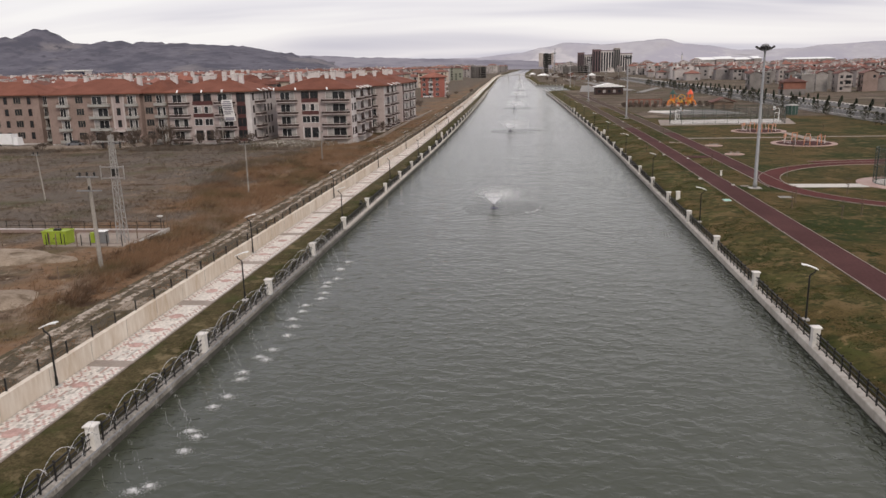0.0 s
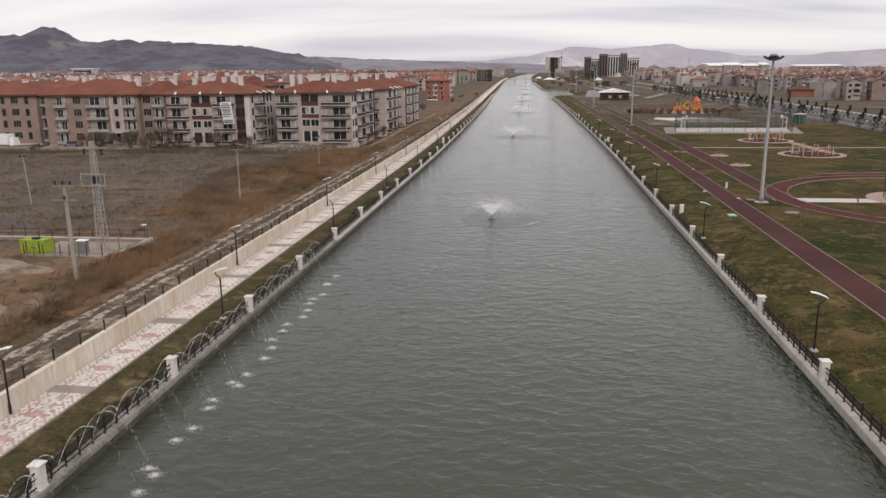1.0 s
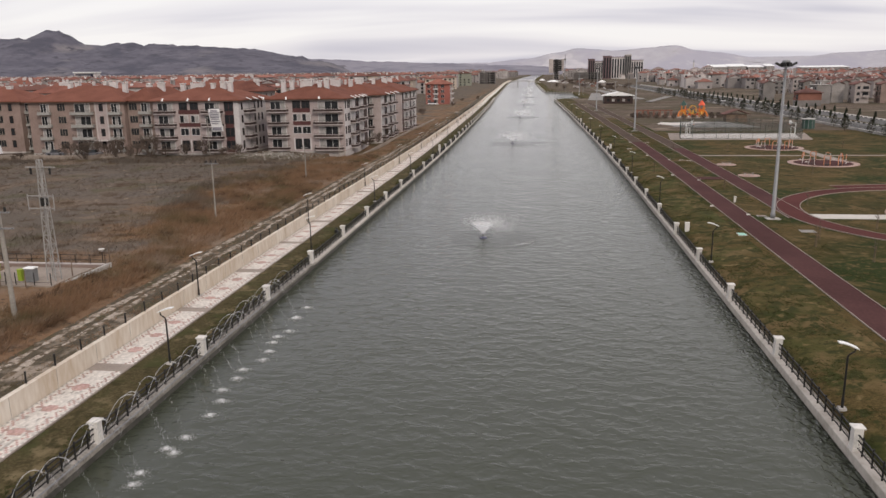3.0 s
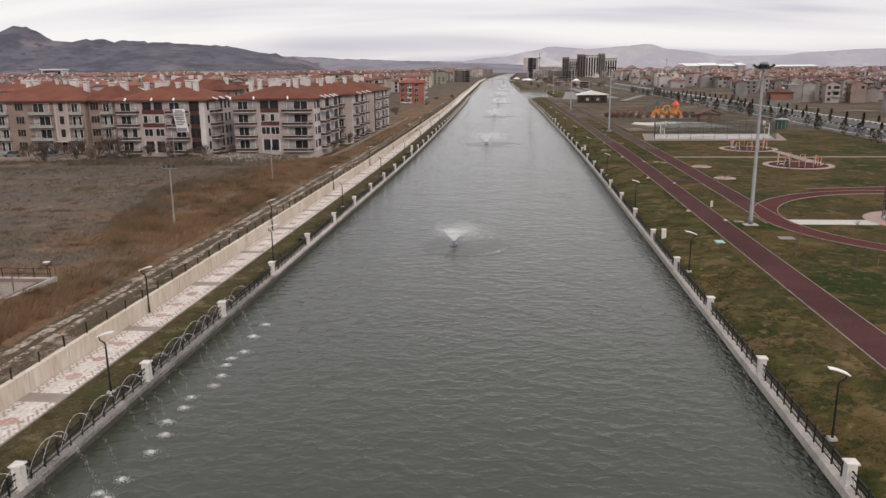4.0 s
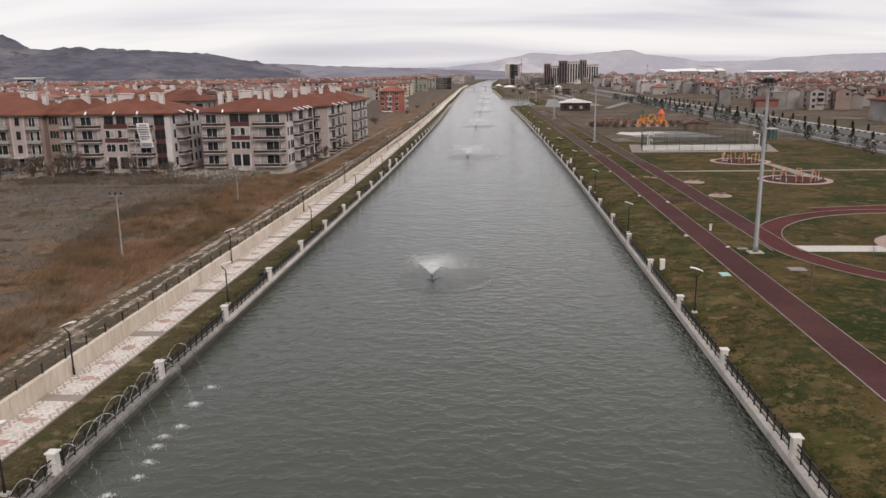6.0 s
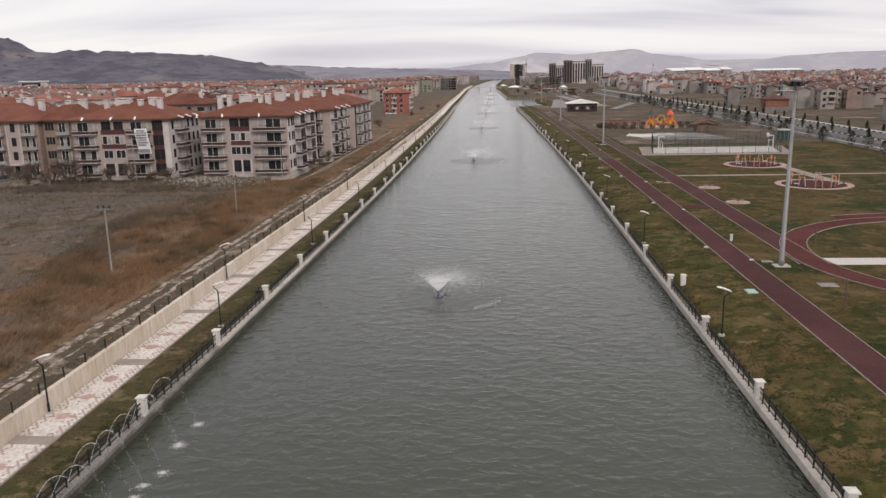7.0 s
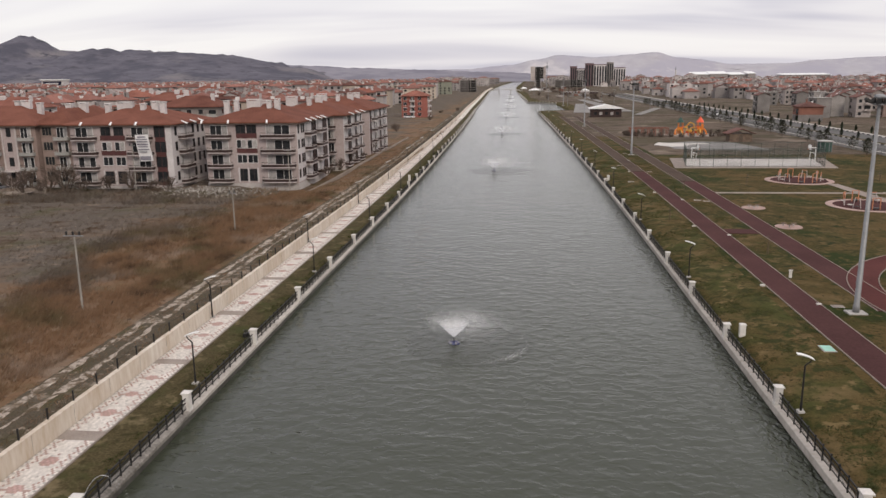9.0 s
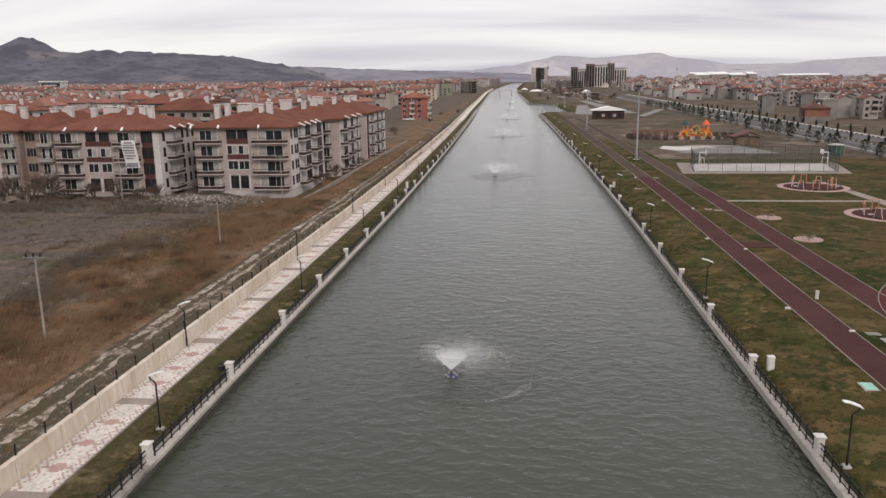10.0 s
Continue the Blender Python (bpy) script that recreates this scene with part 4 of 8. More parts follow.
    rip = MB()
    n, rings = 56, [(0.7, 0.01), (2.0, 0.015), (3.5, 0.01), (4.6, 0.005), (5.2, 0.0), (5.5, 0.0), (6.0, -0.01), (6.5, -0.03), (6.9, -0.06)]
    for rad, h in rings:
        for k in range(n):
            a = 2 * math.pi * k / n
            q = 0.8 * rad * (1 + 0.05 * noise.noise(Vector((math.cos(a) * 2, math.sin(a) * 2, i))))
            rip.v.append((1.3 * min(1, rad / 4) + q * math.cos(a), q * math.sin(a), h + 0.03 + 0.012 * r.random()))
    for j in range(len(rings) - 1):
        for k in range(n):
            rip.f.append((j * n + k, j * n + (k + 1) % n, (j + 1) * n + (k + 1) % n, (j + 1) * n + k))
            rip.m.append(0)
    part("ripple_ring", rip, RIPPLE, t, "ring of ripples where the drops land", smooth=True)
    return t


fnt = make_fountain(1)
fnt.matrix_basis = at(-5.75, 103.2, WATER_Z)
fnt.scale = (1.0, 1.0, 1.0)
for x, y, a in ((-6.55, 219.7, 70), (-7.6, 334.2, 140), (-8.4, 452, 30), (-9.3, 570, 200), (-10.5, 690, 100), (-12.0, 810, 10)):
    copy_thing(fnt, at(x, y, WATER_Z, 0)).scale = (1.35, 1.35, 1.2)

# jets that arch from the west coping into the canal
pipe = single("jet_pipe", strip([(-21.32, -0.29), (-21.28, -0.25), (-21.24, -0.29), (-21.28, -0.33)], 6, 77, 6, closed=True), GALV, "thin steel water pipe along the canal coping", "pipe")


def make_jet(i):
    r = random.Random(100 + i)
    t = thing("water_jet", "arching water jet falling into the canal from the coping", "water jet", "coping water jets")
    part("nozzle", MB().tube((0, 0, -0.3), (0.03, 0.02, -0.16), 0.03, 0.02, 6), GALV, t)
    vx, vz, vy = 2.13 + r.uniform(-0.2, 0.2), 6.6 + r.uniform(-0.7, 0.5), r.uniform(-0.35, 0.55)
    flight = 0.0
    rise, drops = [], MB()
    prev = None
    k = 0
    while True:
        tt = 0.035 * k
        p = Vector((vx * tt, vy * tt, -0.16 + vz * tt - 4.9 * tt * tt))
        if p.z < WATER_Z:
            flight = tt
            break
        if prev is not None:
            if tt < 0.85:
                rise.append((p, 0.011 + 0.009 * tt))
            for _ in range(3 if tt > 0.8 else 1):
                q = p + Vector((r.gauss(0, 0.04), r.gauss(0, 0.04), r.gauss(0, 0.05))) * (0.4 + tt)
                u = r.uniform(0.004, 0.008)
                s = u * (3 if tt < 0.8 else r.uniform(6, 22))
                drops.add([q + Vector((-u, 0, 0)), q + Vector((u, 0, 0)), q + Vector((0, u, s)), q + Vector((0, -u, -s))], [(0, 1, 2), (0, 1, 3), (1, 2, 3), (2, 0, 3)])
        prev = p
        k += 1
    part("stream", MB().sweep([p for p, w in rise], [w for p, w in rise], 5), JET, t, smooth=True)
    part("falling_water", drops, JET, t, kind="stuff")
    ex, ey = vx * flight, vy * flight
    foam = MB()
    for _ in range(700):
        a, q = r.uniform(0, 6.283), abs(r.gauss(0, 0.2))
        x, y, w = ex + q * 1.35 * math.cos(a), ey + q * 1.1 * math.sin(a), r.uniform(0.006, 0.015)
        z = WATER_Z + 0.03 + abs(r.gauss(0, 0.07)) * max(0.0, 1 - q / 0.3)
        foam.add([(x - w, y - w * 0.6, z), (x + w, y - w * 0.5, z), (x + w * 0.4, y + w, z), (x - w * 0.5, y + w * 0.8, z), (x, y, z + w * 1.3)], [(0, 1, 4), (1, 2, 4), (2, 3, 4), (3, 0, 4)])
    part("foam", foam, FOAM, t, "white splash foam", kind="stuff")
    return t


jets = [make_jet(i) for i in range(9)]
for k in range(42):
    y = 7.0 + 1.66 * k + rnd.uniform(-0.32, 0.32)
    if k < 9:
        jets[k].matrix_basis = at(-21.28, y)
    else:
        copy_thing(rnd.choice(jets), at(-21.28, y))

# ---- buildings on the west side ----


def make_window_meshes(w, h, name, panes=2, wallm=FRAME):
    """Frame and panes of a window, centred on x, sill at z = 0, the outer face towards -y."""
    b = 0.07
    xs = [-w / 2 - b]
    for i in range(panes):
        xs += [-w / 2 + w * i / panes + (b / 2 if i else 0), -w / 2 + w * (i + 1) / panes - (b / 2 if i < panes - 1 else 0)]
    xs.append(w / 2 + b)
    zs = [-b, 0, h, h + b]
    f = MB()
    for y in (-0.05, 0.02):
        f.v += [(x, y, z) for z in zs for x in xs]
    n, half = len(xs), len(xs) * 4

    def solid(i, j):
        return 0 <= i < n - 1 and 0 <= j < 3 and not (j == 1 and i % 2 == 1)

    for j in range(3):
        for i in range(n - 1):
            if not solid(i, j):
                continue
            q = [j * n + i, j * n + i + 1, (j + 1) * n + i + 1, (j + 1) * n + i]
            f.f += [tuple(q), tuple(k + half for k in reversed(q))]
            for (a, c), (di, dj) in zip(((0, 1), (1, 2), (2, 3), (3, 0)), ((0, -1), (1, 0), (0, 1), (-1, 0))):
                if not solid(i + di, j + dj):
                    f.f.append((q[c], q[a], q[a] + half, q[c] + half))
    f.m = [0] * len(f.f)
    return f.mesh("window_frame", wallm), [MB().box(-w / 2 + w * i / panes, -w / 2 + w * (i + 1) / panes, -0.02, 0.01, 0, h).mesh("pane", GLASS if panes == 3 or (i + len(name)) % 3 else CURTAIN) for i in range(panes)]


class Kit:
    """Shared meshes of one building type."""

    def __init__(self, wide, edge, spandrel, rail=IRON):
        self.pair = make_window_meshes(1.9, 1.55, "a", 3 if edge is BALC_GREY else 2, WALL_SAND if edge is BALC_GREY else FRAME)
        self.red = make_window_meshes(2.1, 2.0, "a", 2, WALL_RED)
        self.brown = make_window_meshes(1.85, 1.55, "a", 2, DARKBAND)
        self.pair2 = make_window_meshes(1.85, 1.55, "bb")
        self.small = make_window_meshes(0.85, 1.6, "c", 1, DARKBAND)
        self.tall = make_window_meshes(1.75, 2.3, "d", 2, DARKBAND)
        dw = wide * 0.345
        fr = MB().box(-dw - 0.06, dw + 0.06, -0.06, 0.02, 2.25, 2.35)
        for q in (-dw, -dw * 0.33, dw * 0.33, dw):
            fr.box(q - 0.04, q + 0.04, -0.06, 0.02, 0, 2.3)
        self.door = (MB().box(-dw, dw, -0.03, 0.02, 0, 2.25).mesh("balcony_door", GLASS), fr.mesh("door_frame", FRAME), MB().box(-dw + 0.05, -dw * 0.36, -0.045, -0.03, 0.05, 2.2).mesh("curtain", CURTAIN), dw)
        h, c = wide / 2, 0.45
        out = 1.35
        poly = [(-h, 0), (h, 0), (h, -out + c), (h - c, -out), (-h + c, -out), (-h, -out + c)]
        self.slab = MB().prism(poly, -0.10, 0.08).mesh("slab", edge)
        inner = [(x * 0.985, y * 0.97) for x, y in poly]
        top = 0.5 if edge is BALC_GREY else 0.58
        pan = MB()
        for a, b in zip(inner[1:], inner[2:] + inner[:1]):
            if a[1] == 0 and b[1] == 0:
                continue
            pan.add([(*a, 0.10), (*b, 0.10), (*b, top), (*a, top), (a[0] * 0.97, a[1] * 0.95, 0.10), (b[0] * 0.97, b[1] * 0.95, 0.10), (b[0] * 0.97, b[1] * 0.95, top), (a[0] * 0.97, a[1] * 0.95, top)], [(1, 0, 3, 2), (4, 5, 6, 7), (3, 7, 6, 2)])
        self.panel = pan.mesh("parapet", spandrel)
        def band(k, z0, z1):
            """One bent strip round the balcony's open edge."""
            mb = MB()
            run = [(x * (1 + k), y * (1 + k)) for x, y in poly[1:] + poly[:1]]
            for x, y in run:
                mb.v += [(x, y, z0), (x, y, z1), (x * 0.96, y * 0.93, z1), (x * 0.96, y * 0.93, z0)]
            for i in range(len(run) - 1):
                for j in range(4):
                    mb.f.append((i * 4 + j, i * 4 + (j + 1) % 4, i * 4 + 4 + (j + 1) % 4, i * 4 + 4 + j))
                    mb.m.append(0)
            return mb
        self.lip = band(0.0, top + 0.02, top + (0.08 if edge is BALC_GREY else 0.11)).mesh("ledge", edge)
        self.rail = band(-0.02, 0.93, 0.98).mesh("rail", rail)


def put_window(parent, kit_pair, loc, rz):
    fr, panes = kit_pair
    w = part("window_frame", fr, None, parent, loc=loc, rz=rz)
    w.name = "window"
    for p in panes:
        part("pane", p, None, w)
    return w


def put_balcony(parent, kit, loc, rz):
    b = part("balcony", kit.slab, None, parent, loc=loc, rz=rz)
    part("parapet", kit.panel, None, b)
    part("ledge", kit.lip, None, b)
    part("rail", kit.rail, None, b)
    part("balcony_door", kit.door[0], None, b, loc=(0, 0, 0.1))
    part("door_frame", kit.door[1], None, b, loc=(0, 0, 0.1))
    part("curtain", kit.door[2], None, b, loc=(rnd.choice((0, 0.667, 1.333)) * kit.door[3], 0, 0.1))


def facade(parent, kit, ox, oy, rz, cols, z0, storeys, sh, spandrel, pale):
    """Columns along a facade. Kinds: B balcony, V broad balcony, W window pair with dark spandrels, R dark column, S narrow window, T pale column, - blank."""
    c, s = math.cos(rz), math.sin(rz)

    def w(u, n, z):
        return (ox + u * c + n * s, oy + u * s - n * c, z)

    u = 0.0
    for kind, width in cols:
        m = u + width / 2
        if kind in "WR":
            strip_mb = MB().box(-width / 2 + 0.06, width / 2 - 0.06, -0.07, 0.0, 0.0, sh * storeys - 0.15 if kind == "R" else sh * (storeys - 1) - 0.1)
            part("wall_panel", strip_mb, spandrel if kind == "R" else WALL_PINK, parent, loc=w(m, 0, z0 + (0 if kind == "R" else sh)), rz=rz)
        for k in range(storeys):
            z = z0 + sh * k
            if kind in "BV":
                put_balcony(parent, kit.broad if kind == "V" else kit, w(m, 0.0, z + 0.1), rz)
            elif kind == "W":
                g = kit.tall if k == 0 else kit.brown if k == 3 else kit.pair2 if k == 2 else kit.pair
                if k == 0:
                    for d in (-0.5, 0.0, 0.5):
                        part("pilaster", MB().box(-0.16, 0.16, -0.12, 0.0, 0.0, sh - 0.05), WALL_WHITE, parent, loc=w(m + d * (width - 0.5), 0, z), rz=rz)
                for d in (-width / 4, width / 4):
                    put_window(parent, g, w(m + d, 0.075 if k else 0.01, z + (0.3 if k == 0 else 0.98)), rz)
                if k > 1:
                    part("spandrel", MB().box(-width / 2 + 0.1, width / 2 - 0.1, -0.035, 0, 0, 0.95), spandrel, parent, loc=w(m, 0.07, z - 0.02), rz=rz)
            elif kind == "R":
                put_window(parent, kit.red, w(m, 0.075, z + 0.62), rz)
            elif kind == "S":
                put_window(parent, kit.small, w(m, 0.05, z + 0.85), rz)
            elif kind == "E":
                put_window(parent, kit.small, w(m, 0.09, z + 0.85), rz)
                if k == 0:
                    part("stair_panel", MB().box(-width / 2 + 0.4, width / 2 - 0.4, -0.07, 0, 0, sh * storeys - 0.1), spandrel, parent, loc=w(m, 0, z), rz=rz)
                    part("canopy", MB().box(-width / 2 - 0.2, width / 2 + 0.2, -1.3, -0.07, sh - 0.3, sh - 0.05), BALC, parent, loc=w(m, 0, z), rz=rz)
                    for d in (-width / 2 + 0.2, width / 2 - 0.2):
                        part("pilaster", MB().box(-0.17, 0.17, -0.16, 0, -0.5, sh * storeys - 0.1), BALC, parent, loc=w(m + d, 0, z), rz=rz)
            elif kind == "P":
                put_window(parent, kit.pair, w(m, 0.05, z + 0.95), rz)
        u += width


def chimney(parent, x, y, z0, z1, w, d):
    b = part("chimney", MB().box(-w / 2, w / 2, -d / 2, d / 2, z0, z1), WALL_WHITE, parent, loc=(x, y, 0))
    part("chimney_cap", MB().box(-w / 2 - 0.12, w / 2 + 0.12, -d / 2 - 0.12, d / 2 + 0.12, z1 + 0.18, z1 + 0.32).box(-w / 2, -w / 2 + 0.15, -d / 2, d / 2, z1, z1 + 0.18).box(w / 2 - 0.15, w / 2, -d / 2, d / 2, z1, z1 + 0.18), FRAME, b)


def roof_vents(parent, pts):
    v = MB().box(-0.16, 0.16, -0.9, 0.5, 0.0, 0.14).box(-0.2, 0.2, -1.0, -0.85, -0.05, 0.18).mesh("roof_light", WHITE)
    for x, y, z, a in pts:
        ob = part("roof_light", v, None, parent, loc=(x, y, z))
        ob.rotation_euler = (radians(18), 0, a)


EAVE, PLINTH, STOREY = 12.0, 0.32, 2.91
kit_a = Kit(5.1, BALC, DARKBAND)
kit_a.broad = Kit(6.9, BALC, DARKBAND)
kit_b = Kit(3.1, BALC_GREY, BALC_GREY)
kit_b.broad = Kit(5.6, BALC_GREY, BALC_GREY)
kit_c = Kit(3.2, BALC, DARKBAND)
kit_d = Kit(3.2, WALL_WHITE, WALL_WHITE)


def apartment(name, label, x0, x1, y0, y1, wallm, south, east, kit, spandrel, ridge=3.0, chim=(), lights=()):
    """A four-storey house with facades south and east, under a hipped roof."""
    t = thing(name, label, "house", "apartment houses")
    part("wall", MB().box(x0, x1, y0, y1, -2.4, EAVE + 0.1), wallm, t)
    part("plinth", MB().box(x0 - 0.06, x1 + 0.06, y0 - 0.06, y1 + 0.06, -2.5, PLINTH - 0.25), PLINTHWALL, t)
    part("roof", MB().hip(x0, x1, y0, y1, EAVE, ridge, 0.95), ROOF, t)
    part("eave_board", MB().box(x0 - 0.86, x1 + 0.86, y0 - 0.86, y1 + 0.86, EAVE - 0.12, EAVE - 0.01), WOOD, t, "dark timber eaves")
    if south:
        facade(t, kit, x0, y0, 0.0, south, PLINTH, 4, STOREY, spandrel, WALL_WHITE)
    if east:
        facade(t, kit, x1, y0, math.pi / 2, east, PLINTH, 4, STOREY, spandrel, WALL_WHITE)
    for c in chim:
        chimney(t, *c)
    roof_vents(t, lights)
    return t


# B: the house with the banner
south = [("-", 0.2), ("B", 5.5), ("-", 0.35), ("W", 5.3), ("-", 0.25), ("B", 5.5), ("-", 0.2), ("R", 2.1), ("-", 1.3)]
hb = apartment("apartment_house", "four-storey pinkish apartment house, banded balconies, dark red panels, terracotta roof", -88.4, -67.7, 186.0, 205.0, WALL_PINK, south, [("-", 1.0), ("S", 1.5), ("B", 5.4), ("-", 1.2), ("S", 1.4), ("-", 1.0), ("S", 1.4), ("-", 1.0), ("S", 1.4)], kit_a, WALL_RED, 3.3,
               [(-84.4, 194, 12.8, 15.6, 1.0, 1.0), (-80.8, 194.3, 12.8, 15.9, 3.2, 1.2), (-76.4, 193, 12.6, 15.6, 0.9, 1.0), (-74.3, 194, 12.6, 16.0, 1.3, 1.0), (-72.2, 193, 12.2, 15.9, 1.0, 1.0)],
               lights=[(-85.5, 185.3, 12.35, 0.3), (-79.4, 185.3, 12.35, 0.3), (-74.3, 185.3, 12.35, 0.3), (-66.9, 190, 12.35, 1.2), (-66.9, 194, 12.35, 1.2), (-66.9, 198, 12.35, 1.2)])
part("corner_wall", MB().box(-1.25, 0.03, -0.05, 0, 0.0, EAVE - 0.9), WALL_WHITE, hb, loc=(-67.7, 186.0, PLINTH))
part("side_wall", MB().box(0, 0.05, -0.05, 0.5, 0.0, EAVE - 0.9), WALL_WHITE, hb, loc=(-67.7, 186.0, PLINTH))
part("wall_strip", MB().box(-0.0, 0.04, -2.0, 16.4, 0.0, EAVE - 0.9), WALL_WHITE, hb, loc=(-67.7 + 0.003, 188.5, PLINTH))
# C: the row along the canal, in three houses
south = [("-", 0.2), ("B", 5.4), ("-", 0.7), ("W", 4.4), ("-", 0.7), ("V", 7.0), ("-", 0.4)]
east = [("-", 0.4), ("S", 1.2), ("-", 0.9), ("S", 1.5), ("S", 1.2), ("B", 5.3), ("S", 1.2), ("R", 2.4), ("B", 5.3), ("S", 1.2), ("R", 2.4)]
hc = apartment("apartment_house", "four-storey pinkish apartment house with banded corner balconies, terracotta roof", -62.9, -44.2, 190.5, 215.0, WALL_PINK, south, east, kit_a, WALL_RED, 3.2,
               [(-60.5, 197, 12.8, 15.9, 1.0, 0.9), (-58.6, 197.5, 12.8, 16.0, 0.9, 0.9), (-55.2, 198.5, 13.0, 16.1, 2.9, 1.2), (-51.7, 197.5, 12.9, 15.9, 0.9, 0.9), (-50.2, 198, 12.9, 16.2, 1.1, 0.9), (-57, 209, 13.0, 15.6, 2.6, 1.4)],
               lights=[(-63.0, 189.6, 12.35, 0.3), (-57.6, 189.6, 12.35, 0.3), (-49.8, 189.6, 12.35, 0.3), (-43.5, 196, 12.35, 1.2), (-43.5, 200, 12.35, 1.2), (-43.5, 204.5, 12.35, 1.2), (-43.5, 208, 12.35, 1.2)])
part("side_wall", MB().box(0, 0.04, 0.0, 24.5, 0.0, EAVE - 0.9), WALL_WHITE, hc, loc=(-44.2, 190.5, PLINTH))
h2 = apartment("apartment_house", "four-storey pinkish apartment house beside the canal, terracotta roof", -59.0, -41.2, 217.5, 238.5, WALL_PINK, [("-", 10.0), ("R", 2.2), ("B", 4.4)], [("-", 0.4), ("B", 4.0), ("R", 2.3), ("S", 1.3), ("B", 4.0), ("R", 2.3), ("B", 4.0), ("S", 1.4)], kit_c, WALL_RED, 3.2,
               [(-55, 224, 13, 16.0, 2.6, 1.2), (-50.5, 223, 13, 15.8, 1.0, 1.0), (-48.7, 225, 13, 16.1, 1.6, 1.0)], lights=[(-40.4, 222, 12.35, 1.2), (-40.4, 229, 12.35, 1.2), (-40.4, 235, 12.35, 1.2)])
h3 = apartment("apartment_house", "four-storey pinkish apartment house beside the canal, terracotta roof", -59.0, -40.8, 246.0, 273.0, WALL_PINK, [("-", 10.0), ("R", 2.2), ("B", 4.4)], [("-", 0.4), ("R", 2.3), ("B", 4.0), ("S", 1.3), ("P", 2.6), ("B", 4.0), ("R", 2.3), ("B", 4.0), ("S", 1.4), ("P", 2.6)], kit_c, WALL_RED, 3.2,
               [(-55, 252, 13, 16.0, 2.6, 1.2), (-50.5, 252, 13, 15.8, 1.0, 1.0), (-47.7, 255, 13, 16.1, 1.6, 1.0), (-48, 265, 13, 16, 1.5, 1)])
part("side_wall", MB().box(0, 0.04, 0.0, 21.0, 0.0, EAVE - 0.9), WALL_WHITE, h2, loc=(-41.2, 217.5, PLINTH))
part("side_wall", MB().box(0, 0.04, 0.0, 27.0, 0.0, EAVE - 0.9), WALL_WHITE, h3, loc=(-40.8, 246.0, PLINTH))
# A: the tan house, in two wings
south = [("-", 1.5)] + [("P", 3.6), ("S", 2.8)] * 5
apartment("apartment_house", "four-storey tan apartment house with plain windows, terracotta roof", -159, -124.3, 189.5, 204.0, WALL_TAN, south, [("-", 1), ("B", 3.8)], kit_b, WALL_PINK, 3.2,
          [(-150, 197, 13, 15.4, 1.4, 1.0), (-141, 197, 13, 15.6, 2.4, 1.0), (-131, 196, 13, 15.4, 1.2, 1.0)])
south = [("-", 2.2), ("B", 4.1), ("P", 4.3), ("V", 6.2), ("E", 3.3), ("B", 3.9)]
apartment("apartment_house", "four-storey tan apartment house with grey balconies, terracotta roof", -119.7, -95.6, 186.0, 203.0, WALL_TAN, south, [], kit_b, WALL_PINK, 3.4,
          [(-114, 195, 13, 16.2, 1.0, 1.0), (-112, 195, 13, 16.3, 1.2, 1.0), (-105, 195.5, 13, 16.3, 0.9, 1.0), (-103, 195.5, 13, 16.4, 1.8, 1.0), (-99.5, 194.5, 13, 15.9, 1.0, 1.0)])
south = [("P", 2.8), ("B", 3.4)]
apartment("apartment_house", "four-storey tan apartment house with grey balconies, terracotta roof", -95.4, -89.2, 187.3, 206.0, WALL_TAN, south, [], kit_b, WALL_PINK, 2.9,
          [(-94, 196, 13, 15.6, 1.2, 1.0), (-91.5, 197, 13, 15.8, 1.6, 1.0)])
# coral house farther along
hr = thing("apartment_house", "four-storey coral-red apartment house standing alone, red roof", "house", "apartment houses", loc=(-54.5, 432, -0.1))
hr.scale = (0.88, 0.93, 0.98)
part("wall", MB().box(-7.5, 7.5, 0, 12, -0.5, 11.4), WALL_CORAL, hr)
part("roof", MB().hip(-7.5, 7.5, 0, 12, 11.4, 2.6, 0.9), ROOF_BLOCK, hr)
facade(hr, kit_d, -7.5, 0, 0.0, [("-", 0.8), ("P", 2.6), ("-", 1.2), ("B", 3.4), ("-", 1.2), ("P", 2.6)], 0.5, 4, 2.7, WALL_CORAL, WALL_WHITE)
facade(hr, kit_d, 7.5, 0, math.pi / 2, [("-", 1.0), ("B", 3.4), ("P", 2.6), ("B", 3.4)], 0.5, 4, 2.7, WALL_CORAL, WALL_WHITE)

# banner on the house; unreadable print as bars
ban = thing("banner", "large white printed banner hanging on the house front", "banner", loc=(-74.6, 184.62, 0))
cloth = MB()
for i in range(9):
    u = i / 8
    z = 10.2 - 5.1 * u
    y = -0.12 * math.sin(u * 5) - 0.1
    cloth.v += [(0.2 + 0.6 * u, y, z), (2.9 + 0.6 * u, y - 0.05, z + 0.1), (2.9 + 0.6 * u, y - 0.02, z + 0.1), (0.2 + 0.6 * u, y + 0.03, z)]
for i in range(8):
    for k in range(4):
        a, b = i * 4 + k, i * 4 + (k + 1) % 4
        cloth.f.append((a, b, b + 4, a + 4))
        cloth.m.append(0)
part("cloth", cloth, BANNER, ban, smooth=False)
